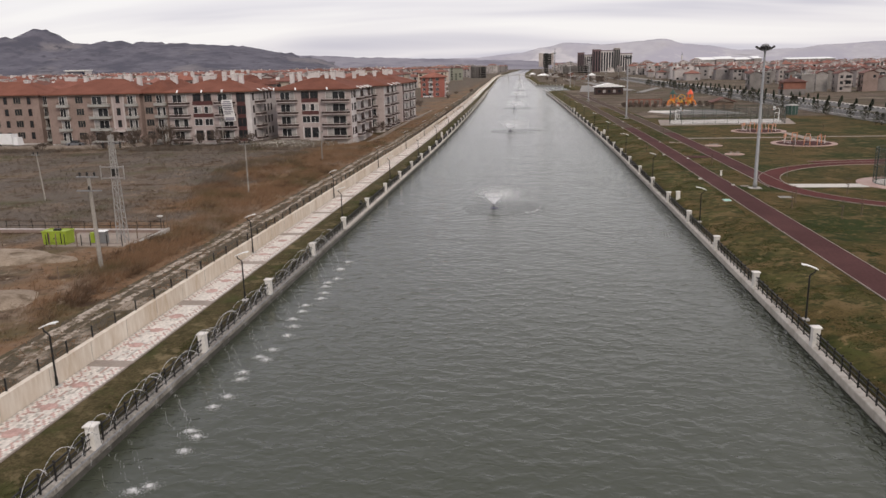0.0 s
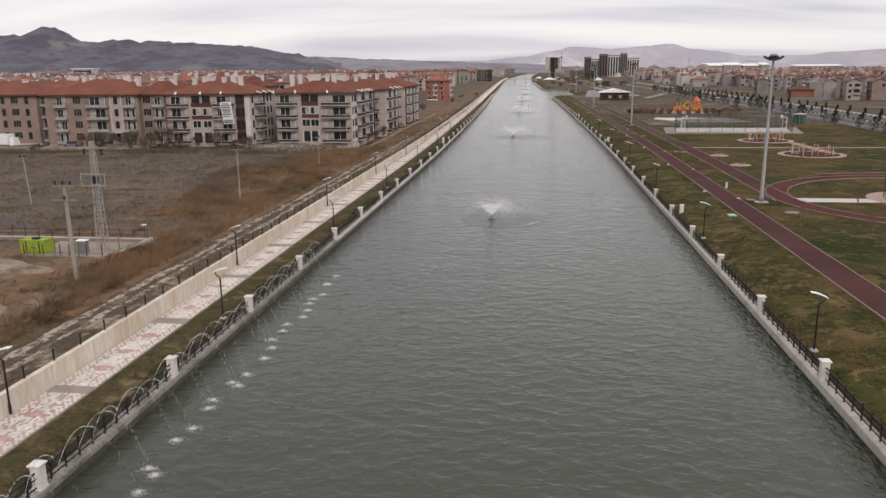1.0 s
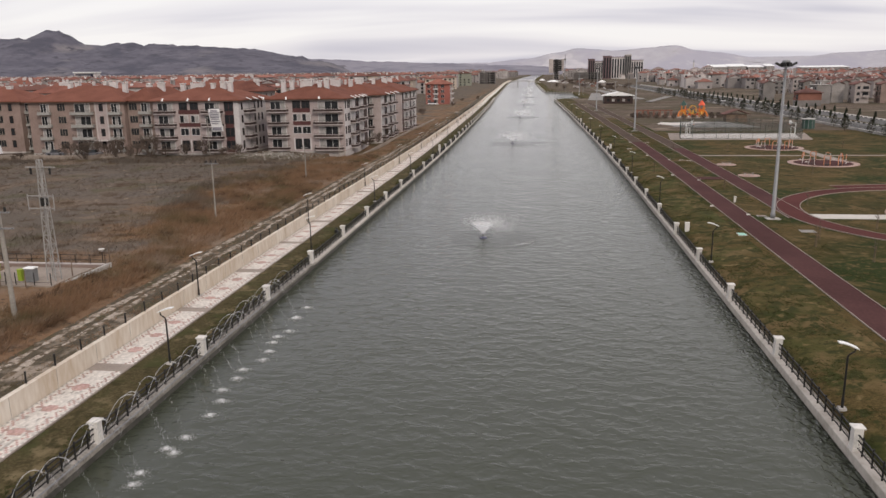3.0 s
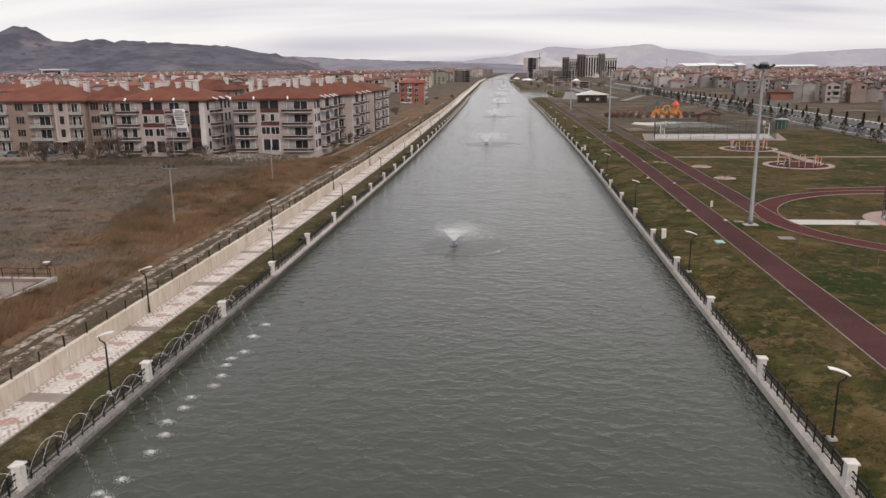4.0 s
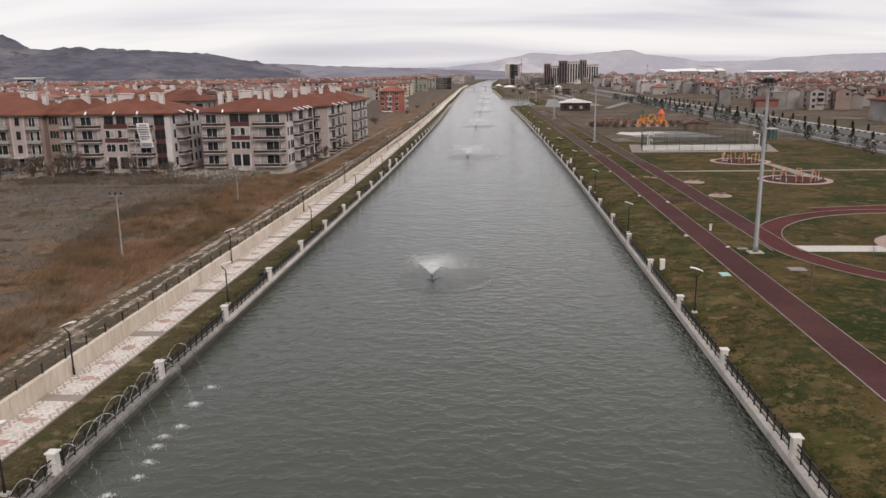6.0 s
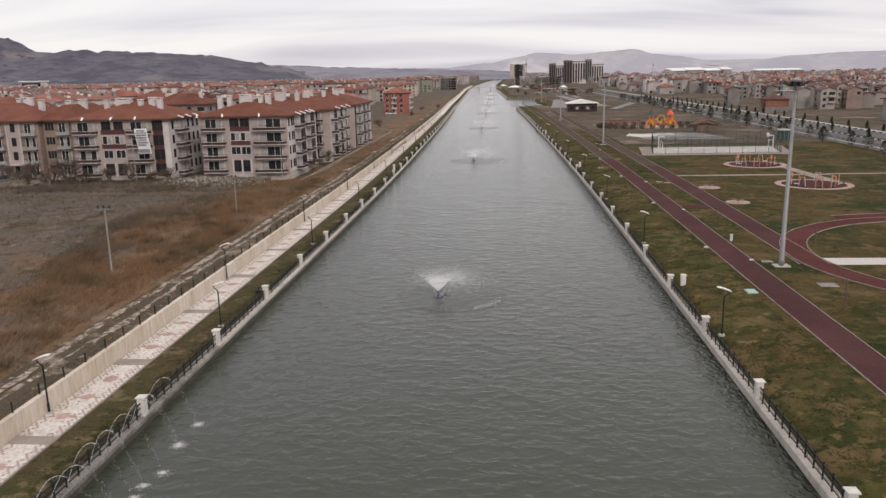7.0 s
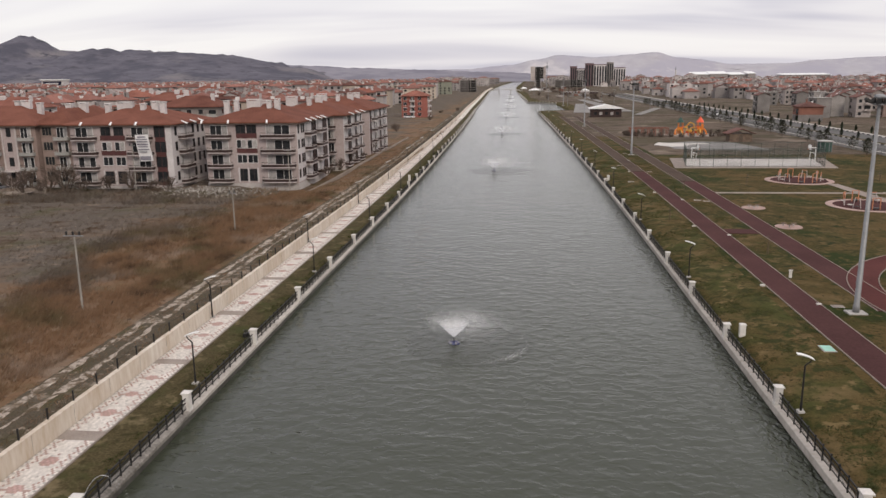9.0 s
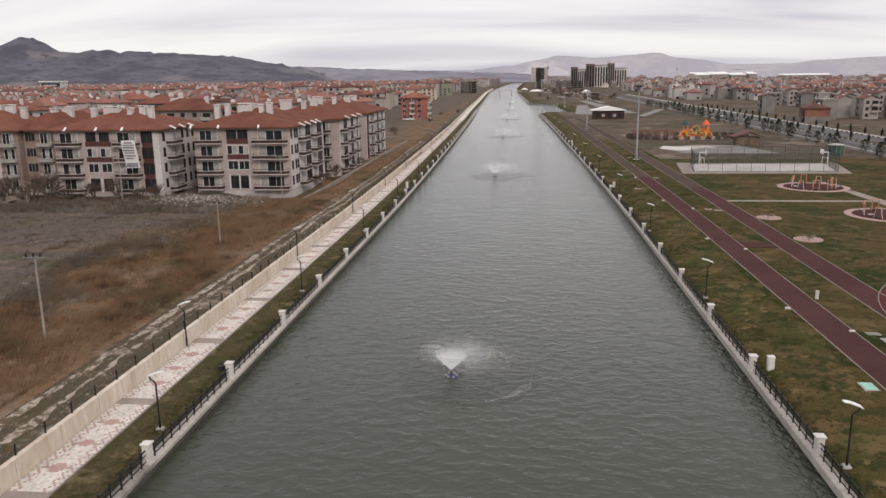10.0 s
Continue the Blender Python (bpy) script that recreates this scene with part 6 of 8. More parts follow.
mb = MB()
for i in range(41):
    for j in range(15):
        x, y = -70 + 25 * i / 40, 172 + 9.5 * j / 14
        mb.v.append((x, y, mound_z(x, y) if 0 < j < 14 and 0 < i < 40 else -0.9))
for i in range(40):
    for j in range(14):
        mb.f.append((i * 15 + j, (i + 1) * 15 + j, (i + 1) * 15 + j + 1, i * 15 + j + 1))
        mb.m.append(0)
single("earth_mound", mb, EARTH, "low grassy earth mound before the houses", "mound", kind="structure", smooth=True)
mb, gr = MB(), MB()
r9 = random.Random(9)
for _ in range(1300):
    x, y = r9.gauss(-56, 4.5), 176.6 + r9.gauss(0, 1.8)
    z, s = mound_z(x, y), r9.uniform(0.04, 0.15)
    if z > 0.1:
        mb.box(x - s, x + s, y - s * 0.8, y + s * 0.8, z - 0.1, z + s * 1.2, 0, s * 0.4)
single("rubble", mb, STONE, "pale rubble and rubbish heap by the houses", "rubble", kind="stuff")
for _ in range(5000):
    x, y = r9.uniform(-69.5, -45.5), r9.uniform(172.3, 181.2)
    z, h, w = mound_z(x, y), r9.uniform(0.15, 0.55), r9.uniform(0.03, 0.08)
    a = r9.uniform(0, 6.283)
    gr.add([(x - w * math.cos(a), y - w * math.sin(a), z - 0.05), (x + w * math.cos(a), y + w * math.sin(a), z - 0.05), (x + r9.gauss(0, 0.7) * h, y + r9.gauss(0, 0.7) * h, z + h)], [(0, 1, 2)])
single("mound_grass", gr, STRAW_GREY, "dry grass tufts over the earth mound", "grass", kind="stuff")

# ---- park on the east side ----
PZ = LAWN_Z


def path_band(name, x0, x1, y0, y1, label, surface=RUBBER):
    p = single(name, strip([(x0, 0.4), (x0, PZ + 0.02), (x1, PZ + 0.02), (x1, 0.4)], y0, y1, 5, closed=True), surface, label, "path", kind="structure")
    for x in (x0, x1):
        for a, b in ((y0, (y0 + y1) / 2), ((y0 + y1) / 2, y1)):
            part("kerb", strip([(x - 0.038, 0.4), (x - 0.038, PZ + 0.05), (x + 0.038, PZ + 0.05), (x + 0.038, 0.4)], a, b, 5, closed=True), KERB, p)
    return p


path_band("far_running_path", 22.85, 25.65, 205.5, 430, "dusty brown-maroon running path far along the park", DUSTY)
path_band("far_inner_path", 29.65, 32.55, 190.5, 430, "dusty brown-maroon running path far along the park", DUSTY)
path_band("running_path", 22.85, 25.65, -60, 205, "maroon rubber running path with pale kerbs")
path_band("inner_path", 29.65, 32.55, 109, 190, "maroon rubber running path with pale kerbs")
single("link_path", MB().box(25.4, 29.7, 141.3, 144.2, 0.4, PZ + 0.016), RUBBER, "short maroon link between the running paths", "path", kind="structure")
loop = single("loop_path", MB().ring(52.2, 111.8, 19.6, 22.2, 0.4, PZ + 0.03, 90, 0, 0.985), RUBBER_RED, "oval maroon running path with pale kerbs", "path", kind="structure")
for r in (19.52, 22.28):
    part("kerb", MB().ring(52.2, 111.8, r - 0.04, r + 0.04, 0.4, PZ + 0.06, 90, 0, 0.985), KERB, loop)
part("side_arm", MB().prism([(43.3, 134.9), (43.9, 131.4), (52.0, 132.4), (64.0, 132.0), (90.0, 137.6), (90.0, 144.2)], 0.4, PZ + 0.024), RUBBER_RED, loop)
part("kerb", MB().prism([(43.2, 134.86), (90.0, 144.16), (90.0, 144.26), (43.2, 134.98)], 0.4, PZ + 0.06), KERB, loop)
single("white_strip", MB().box(32.7, 41.9, 108.8, 111.5, 0.4, PZ + 0.025), COURT, "pale concrete strip across the oval lawn", "path", kind="structure")
disc = single("court_apron", MB().lathe([(6.4, 0.4), (6.4, PZ + 0.035)], 48, (48.0, 111.3, 0)), BRICKRED, "round pink paved apron", "pavement", kind="structure")
part("court_floor", MB().lathe([(4.4, 0.5), (4.4, PZ + 0.06)], 40, (48.0, 111.3, 0)), COURT, disc, "pale round court floor")


def mesh_fence(label, pts, h, closed=False):
    """A sports fence: posts, rails and wire mesh between the given corner points."""
    t = thing("mesh_fence", label, "fence", "court fences")
    for a, b in zip(pts, pts[1:] + (pts[:1] if closed else [])):
        a, b = Vector((*a, PZ)), Vector((*b, PZ))
        d = b - a
        n = max(1, round(d.length / 3.0))
        for i in range(n):
            p = a + d * (i / n)
            part("post", MB().tube((p.x, p.y, PZ - 0.1), (p.x, p.y, PZ + h), 0.045, n=6), DARKGREEN, t)
        for z in (0.1, h / 2, h):
            part("rail", MB().tube((a.x, a.y, PZ + z), (b.x, b.y, PZ + z), 0.03, n=5), DARKGREEN, t)
        nn = Vector((-d.y, d.x, 0)).normalized() * 0.008
        part("mesh_panel", MB().add([a + nn, b + nn, b + nn + Vector((0, 0, h)), a + nn + Vector((0, 0, h)), a - nn, b - nn, b - nn + Vector((0, 0, h)), a - nn + Vector((0, 0, h))], [(0, 1, 2, 3), (7, 6, 5, 4), (3, 2, 6, 7)]), MESH, t, "fine dark wire mesh")
    return t


mesh_fence("round dark wire-mesh fence about a small court", [(48.0 + 4.4 * math.cos(k * math.pi / 8), 111.3 + 4.4 * math.sin(k * math.pi / 8)) for k in range(16)], 4.6, True)
court = single("court_slab", MB().prism([(32.6, 211.4), (66.2, 211.4), (70.6, 231.6), (35.2, 231.6)], 0.4, PZ + 0.03), KERB, "bleached concrete ball court", "court", kind="structure")
mesh_fence("tall dark wire-mesh fence about the ball court", [(35.4, 214.0), (64.4, 214.0), (67.6, 229.6), (38.0, 229.6)], 3.9, True)
part("court_floor", MB().prism([(35.6, 214.2), (64.2, 214.2), (67.3, 229.4), (38.2, 229.4)], 0.5, PZ + 0.036), COURT, court, "white court floor")
single("skating_slab", MB().prism([(41, 256), (46, 252.5), (65.5, 252.5), (61, 276), (50, 279), (40, 273)], 0.4, PZ + 0.025), SCREED, "grey unfinished concrete slab", "court", kind="structure")
single("white_patch", MB().prism([(37.6, 268), (41, 262), (45, 263), (48, 268), (54, 270), (52, 275), (44, 273), (40, 276)], 0.5, PZ + 0.04), COURT, "white cement patch on the slab", "court", kind="structure")


def make_hoop():
    t = thing("basketball_hoop", "white steel basketball post with backboard", "basketball hoop", "basketball hoops")
    part("post", MB().tube((0, 0, 0), (0, 0, 3.3), 0.1, n=8), WHITE, t)
    part("arm", MB().tube((0, 0, 3.3), (-1.3, 0, 3.35), 0.08, n=8), WHITE, t)
    b = part("backboard", MB().box(-1.36, -1.31, -0.9, 0.9, 2.9, 3.95), WHITE, t)
    part("rim", MB().ring(-1.65, 0, 0.21, 0.25, 3.03, 3.07, 14), ORANGE, b)
    return t


hoop = make_hoop()
hoop.matrix_basis = at(65.2, 222, PZ)
copy_thing(hoop, at(38.2, 222, PZ, 180))
goal = thing("goal", "white tubular goal frame on the ball court", "goal", "court goals")
part("frame_tube", MB().tube((0, -1.5, 0), (0, -1.5, 2.2), 0.06).tube((0, 1.5, 0), (0, 1.5, 2.2), 0.06).tube((0, -1.5, 2.2), (0, 1.5, 2.2), 0.06), WHITE, goal)
goal.matrix_basis = at(38.9, 222, PZ)
copy_thing(goal, at(64.6, 222, PZ, 180))
single("footpath", MB().box(32.6, 60.0, 175.3, 176.6, 0.4, PZ + 0.02).box(60.0, 84.0, 175.9, 177.0, 0.4, PZ + 0.02), KERB, "narrow pale footpath across the lawn", "path", kind="structure")
single("ring_link", MB().prism([(55.2, 166), (57.6, 167), (56.6, 187), (54.8, 188)], 0.4, PZ + 0.016), KERB, "pale paved link between exercise rings", "path", kind="structure")


def exercise_ring(x, y, rad):
    g = single("exercise_ring", MB().ring(0, 0, rad - 1.0, rad, -0.2, 0.05, 44), BRICKRED, "round exercise area edged with pale paving", "pavement", kind="structure", loc=(x, y, PZ))
    part("rubber_floor", MB().lathe([(rad - 1.0, -0.2), (rad - 1.0, 0.03)], 44), RUBBER, g)


def make_machine(kind):
    t = thing("exercise_machine", "cream and orange steel outdoor exercise machine", "exercise machine", "exercise machines")
    post = MB().tube((0, 0, 0), (0, 0, 1.6), 0.08, 0.08, 8)
    if kind == 0:
        for x in (-0.5, 0.5):
            part("post", post, MACHINE, t, loc=(x, 0, 0))
        part("bar", MB().tube((-0.55, 0, 1.7), (0.55, 0, 1.7), 0.05), MACHINE, t)
        part("footplate", MB().box(-0.4, 0.4, -0.5, 0.5, 0.2, 0.27), IRON, t)
    elif kind == 1:
        part("post", post, BALC, t)
        part("panel", MB().box(-0.35, 0.35, -0.06, 0.06, 1.0, 1.7), MACHINE, t)
        part("seat", MB().box(-0.25, 0.25, -0.9, -0.5, 0.42, 0.5), IRON, t)
        part("stem", MB().tube((0, -0.05, 0.25), (0, -0.7, 0.42), 0.05), PILLAR, t)
    elif kind == 2:
        part("post", post, BALC, t)
        part("wheel", MB().tube((0, -0.12, 1.3), (0, -0.06, 1.3), 0.38, n=18), MACHINE, t)
        part("handle", MB().tube((0.2, -0.2, 1.45), (0.2, -0.08, 1.45), 0.03), IRON, t)
    else:
        part("frame_post", MB().tube((-0.6, 0, 0), (-0.35, 0, 1.5), 0.06).tube((0.6, 0, 0), (0.35, 0, 1.5), 0.06), BALC, t)
        part("beam", MB().tube((-0.4, 0, 1.5), (0.4, 0, 1.5), 0.06), MACHINE, t)
        part("pedal", MB().box(-0.3, -0.1, -0.5, 0.3, 0.2, 0.26).box(0.1, 0.3, -0.3, 0.5, 0.2, 0.26), IRON, t)
        part("bench", MB().box(-1.3, -0.7, -0.3, 0.3, 0.35, 0.43), COURT, t)
    return t


kinds = [make_machine(k) for k in range(4)]
first = set()
for cx, cy, rad in ((51.5, 191.8, 6.0), (52.0, 163.3, 6.0)):
    exercise_ring(cx, cy, rad)
    for k in range(9):
        a = k * 0.7 + cx * 0.1
        m = at(cx + 3.6 * math.cos(a), cy + 3.9 * math.sin(a), PZ + 0.03, math.degrees(a) + 90)
        if k % 4 not in first:
            first.add(k % 4)
            kinds[k % 4].matrix_basis = m
        else:
            copy_thing(kinds[k % 4], m)


def make_bench_disc():
    t = thing("seat_group", "small seat group on a round pale paved disc", "bench", "paved seat groups")
    part("disc", MB().lathe([(1.7, -0.2), (1.7, 0.05)], 24), BRICKRED, t)
    for a in (0.3, 2.4, 4.5):
        x, y = 0.7 * math.cos(a), 0.7 * math.sin(a)
        part("seat", MB().box(x - 0.3, x + 0.3, y - 0.2, y + 0.2, 0.38, 0.46), WOOD, t)
        part("leg", MB().box(x - 0.06, x + 0.06, y - 0.12, y + 0.12, 0.05, 0.38), CONCRETE, t)
    return t


bd = make_bench_disc()
bd.matrix_basis = at(34.6, 146.0, PZ)
copy_thing(bd, at(34.4, 160.8, PZ))


def make_manhole(w, d, m, label):
    t = thing("manhole_cover", label, "manhole cover", "lawn covers")
    part("surround", MB().box(-w / 2, w / 2, -d / 2, d / 2, -0.2, 0.03), CONCRETE, t)
    part("lid", MB().box(-w / 2 + 0.08, w / 2 - 0.08, -d / 2 + 0.08, d / 2 - 0.08, 0.03, 0.06), m, t)
    return t


make_manhole(0.9, 1.3, AQUA, "aqua-painted service cover in the lawn").matrix_basis = at(22.0, 99.4, PZ - 0.02)
mh = make_manhole(1.5, 1.2, SCREED, "pale concrete service cover in the lawn")
mh.matrix_basis = at(29.3, 101.5, PZ - 0.02)
mh2 = make_manhole(1.0, 0.7, KERB, "pale concrete service cover in the lawn")
mh2.matrix_basis = at(26.9, 110.2, PZ - 0.02)
for x, y in ((27.8, 168.0), (29.0, 167.0), (26.6, 205), (27.2, 244), (20.6, 190), (22.0, 216)):
    copy_thing(mh2, at(bx(x, y), y, PZ - 0.02))
stud = thing("path_marker", "small white marker stone beside the running path", "marker", "path markers")
part("stone", MB().box(-0.22, 0.22, -0.15, 0.15, -0.05, 0.12, 0, 0.03), PILLAR, stud)
stud.matrix_basis = at(22.55, 116.6, PZ)
for x, y in ((25.5, 110.6), (25.5, 168), (22.5, 176), (22.5, 146), (25.5, 140), (22.5, 205), (25.5, 226)):
    copy_thing(stud, at(bx(x, y), y, PZ))
sp = thing("sprinkler_post", "small pale tap post on the lawn", "post", loc=(26.1, 119.7, PZ))
part("post", MB().box(-0.12, 0.12, -0.1, 0.1, 0, 0.7), PILLAR, sp)
part("top", MB().box(-0.16, 0.16, -0.13, 0.13, 0.7, 0.78), PILLAR, sp)


def make_mast():
    t = thing("floodlight_mast", "tall grey galvanised floodlight mast with lamp ring", "light mast", "floodlight masts")
    part("footing", MB().box(-0.75, 0.75, -0.6, 0.6, -0.3, 0.12), CONCRETE, t)
    part("pole", MB().lathe([(0.27, 0.1), (0.27, 0.7), (0.235, 0.75), (0.12, 17.6)], 12), GALV, t, smooth=True)
    ring = part("ring", MB().ring(0, 0, 0.42, 0.5, 17.2, 17.3, 16).tube((-0.45, 0, 17.25), (0.45, 0, 17.25), 0.04).tube((0, -0.45, 17.25), (0, 0.45, 17.25), 0.04), GALV, t)
    for k in range(6):
        a = k * math.pi / 3
        c, s = math.cos(a), math.sin(a)
        part("floodlight", MB().box(-0.2, 0.2, 0.0, 0.2, -0.2, 0.22, 0, 0.05), IRON, ring, loc=(0.42 * c, 0.42 * s, 17.5), rz=a - math.pi / 2)
    part("hood", MB().lathe([(0.42, 17.72), (0.46, 17.84), (0.36, 17.98), (0.1, 18.04)], 12), GALV, t)
    for s in (-1, 1):
        arm = part("lamp_arm", MB().tube((0.15 * s, 0, 17.2), (0.75 * s, 0, 17.42), 0.045), GALV, t)
        part("side_lamp", MB().add([(0.6 * s, -0.2, 17.28), (1.18 * s, -0.2, 17.62), (1.18 * s, 0.2, 17.62), (0.6 * s, 0.2, 17.28), (0.5 * s, -0.16, 17.46), (1.06 * s, -0.16, 17.8), (1.06 * s, 0.16, 17.8), (0.5 * s, 0.16, 17.46)], [(3, 2, 1, 0), (4, 5, 6, 7), (0, 1, 5, 4), (1, 2, 6, 5), (2, 3, 7, 6), (3, 0, 4, 7)]), IRON, arm)
    return t


mast = make_mast()
mast.matrix_basis = at(27.65, 108.4, PZ - 0.05)
for x, y in ((27.3, 240.0), (24.6, 354.0), (28.0, 575.0)):
    copy_thing(mast, at(x, y, PZ - 0.05))


def make_sapling(seed):
    r = random.Random(seed)
    t = thing("sapling", "thin young bare tree staked in the lawn", "tree", "lawn saplings")
    tr = MB().tube((0, 0, -0.1), (0.05, 0, 1.3), 0.03, 0.02, 5).tube((0.05, 0, 1.3), (0.02, 0.05, 2.1), 0.02, 0.01, 5)
    part("trunk", tr, BARK, t)
    cr = MB()
    for _ in range(14):
        z = r.uniform(1.0, 2.0)
        a = r.uniform(0, 6.28)
        cr.tube((0.03, 0, z), (0.03 + 0.35 * math.cos(a), 0.35 * math.sin(a), z + r.uniform(0.2, 0.5)), 0.01, 0.005, 4)
    part("crown", cr, TWIG, t)
    part("stake", MB().tube((0.15, 0, -0.1), (0.15, 0, 1.5), 0.03, n=5), WOOD, t)
    return t


sap = make_sapling(1)
sap.matrix_basis = at(29.0, 97.5, PZ)
for x, y in ((33.2, 90), (30.5, 88), (27.5, 94), (34.5, 118), (36.8, 103), (20.0, 150), (27.0, 130), (45, 148), (62, 150), (28, 180), (40, 185), (65, 190), (26.5, 270), (36, 290)):
    copy_thing(sap, at(x, y, PZ))

# playground
pg = thing("playground_tower", "orange and yellow plastic playground with green and red roofs", "playground", loc=(55.5, 306, PZ))
for x, roof in ((-4.2, TEAL), (4.2, REDPLASTIC)):
    for a in (-0.9, 0.9):
        for b in (-0.9, 0.9):
            part("post", MB().tube((x + a, b, 0), (x + a, b, 5.0), 0.12, n=8), ORANGE, pg)
    part("deck", MB().box(x - 1.1, x + 1.1, -1.1, 1.1, 1.9, 2.05), YELLOW, pg)
    for y in (-1.0, 1.0):
        part("side_panel", MB().box(x - 0.9, x + 0.9, y - 0.05, y + 0.05, 2.05, 3.1), ORANGE, pg)
    part("roof", MB().lathe([(1.7, 5.0), (1.0, 6.0), (0.3, 6.9), (0.05, 7.3)], 8, (x, 0, 0)), roof, pg, "green pointed roof" if roof is TEAL else "red-orange pointed roof")
    s = -1 if x < 0 else 1
    sl = MB()
    pts = [(x + s * 1.0, -0.3, 2.6), (x + s * 1.9, -0.6, 2.1), (x + s * 2.4, -1.2, 1.1), (x + s * 2.5, -2.0, 0.3)]
    for a, b in zip(pts, pts[1:]):
        sl.tube(a, b, 0.32, 0.32, 10)
    part("slide", sl, ORANGE, pg, "orange tube slide")
    s2 = MB()
    for a, b in zip([(x, -1.1, 2.0), (x - s * 0.3, -2.4, 1.2), (x - s * 0.4, -3.6, 0.3)], [(x - s * 0.3, -2.4, 1.2), (x - s * 0.4, -3.6, 0.3), (x - s * 0.4, -4.2, 0.2)]):
        s2.tube(a, b, 0.28, 0.28, 8)
    part("slide", s2, YELLOW, pg, "yellow slide")
part("bridge", MB().box(-3.1, 3.1, -0.5, 0.5, 1.85, 2.0).tube((-3.1, -0.5, 2.8), (3.1, -0.5, 2.8), 0.06).tube((-3.1, 0.5, 2.8), (3.1, 0.5, 2.8), 0.06), YELLOW, pg)
part("arch", MB().ring(0, 0, 1.5, 1.8, -0.2, 0.2, 24), YELLOW, pg, loc=(0, -0.8, 3.2)).rotation_euler = (math.pi / 2, 0, 0)
part("climber", MB().tube((-0.9, -1.2, 0), (0, -1.2, 3.0), 0.08).tube((0.9, -1.2, 0), (0, -1.2, 3.0), 0.08).tube((-0.5, -1.2, 1.4), (0.5, -1.2, 1.4), 0.06), YELLOW, pg)
rp = random.Random(77)
for k in range(16):
    x, y, h = rp.uniform(-5.5, 5.5), rp.uniform(-2.6, 1.8), rp.uniform(1.4, 4.2)
    part("post", MB().tube((x, y, 0), (x, y, h), 0.1, n=6), (ORANGE, YELLOW, REDPLASTIC)[k % 3], pg)
for k in range(12):
    x, y, z = rp.uniform(-5, 5), rp.uniform(-2.0, 1.2), rp.uniform(0.5, 3.2)
    part("side_panel", MB().box(x - 0.5, x + 0.5, y - 0.05, y + 0.05, z, z + 0.8), (YELLOW, ORANGE, TEAL, REDPLASTIC)[k % 4], pg)
for k in range(5):
    x, z = -3.6 + 1.8 * k, 1.2 + 0.7 * (k % 2)
    tb = [(x, -1.6, z), (x + 0.6, -2.3, z - 0.3), (x + 1.3, -2.0, z - 0.6), (x + 1.5, -1.2, z - 0.9)]
    part("climbing_tube", MB().sweep(tb, [0.16] * 4, 7), (ORANGE, YELLOW)[k % 2], pg)
for k in range(22):
    a = math.pi * (1.02 + 0.96 * k / 21)
    part("picket", MB().box(-0.1, 0.1, -0.06, 0.06, 0, 0.7, 0, 0.02), (WHITE, ORANGE)[k % 2], pg, loc=(7.0 * math.cos(a), 1.0 + 5.4 * math.sin(a), 0))
for k in range(6):
    x, z = -5.0 + 2.0 * k, 2.2 + 0.8 * (k % 3)
    part("crossbar", MB().sweep([(x - 0.8, -1.3, z), (x, -1.5, z + 0.4), (x + 0.8, -1.3, z)], [0.11] * 3, 6), (YELLOW, REDPLASTIC, ORANGE)[k % 3], pg)
pg.scale = (0.76, 0.76, 0.82)
single("playground_floor", MB().lathe([(8.5, 0.4), (8.5, PZ + 0.03)], 48, (55.5, 305.5, 0)), WALL_SAND, "round pale playground floor", "pavement", kind="structure")


def leaf_clump(n, rx, ry, rz, seed, size, base=0.0):
    """Many small leaf faces, filling an uneven rounded volume."""
    r = random.Random(seed)
    mb = MB()
    while len(mb.f) < n:
        p = Vector((r.uniform(-1, 1), r.uniform(-1, 1), r.uniform(-1, 1)))
        if p.length > 1 or p.length < 0.35 or noise.noise(p * 2.2 + Vector((seed, 0, 0))) < -0.18:
            continue
        c = Vector((p.x * rx, p.y * ry, base + rz + p.z * rz))
        a = Vector((r.gauss(0, 1), r.gauss(0, 1), r.gauss(0, 1))).normalized() * size * r.uniform(0.6, 1.3)
        b = Vector((r.gauss(0, 1), r.gauss(0, 1), r.gauss(0, 1))).normalized() * size * r.uniform(0.6, 1.3)
        mb.add([c - a, c + b, c + a, c - b * 0.5], [(0, 1, 2), (0, 2, 3)])
    return mb


# clipped hedge round the playground
hedge = thing("hedge", "brown-green clipped hedge round the playground", "hedge")
hm = leaf_clump(520, 1.35, 1.1, 0.75, 3, 0.17).mesh("hedge_clump", TWIG)
for k in range(34):
    a = math.pi * 2 * k / 34
    part("hedge_clump", hm, None, hedge, loc=(52.5 + 18.0 * math.cos(a), 305 + 9.0 * math.sin(a), PZ - 0.1), rz=a)
pergola = thing("pergola", "brown timber pergola fence beside the playground", "pergola", loc=(41.5, 303, PZ))
for k in range(7):
    for y in (-1.6, 1.6):
        part("post", MB().box(-0.12, 0.12, -0.12, 0.12, 0, 2.4), BRICK, pergola, loc=(-6 + 2 * k, y, 0))
for y in (-1.6, 1.6):
    part("beam", MB().box(-6.4, 6.4, y - 0.1, y + 0.1, 2.4, 2.6), BRICK, pergola)
for k in range(12):
    part("slat", MB().box(-0.06, 0.06, -1.9, 1.9, 2.6, 2.72), BRICK, pergola, loc=(-5.8 + 1.05 * k, 0, 0))

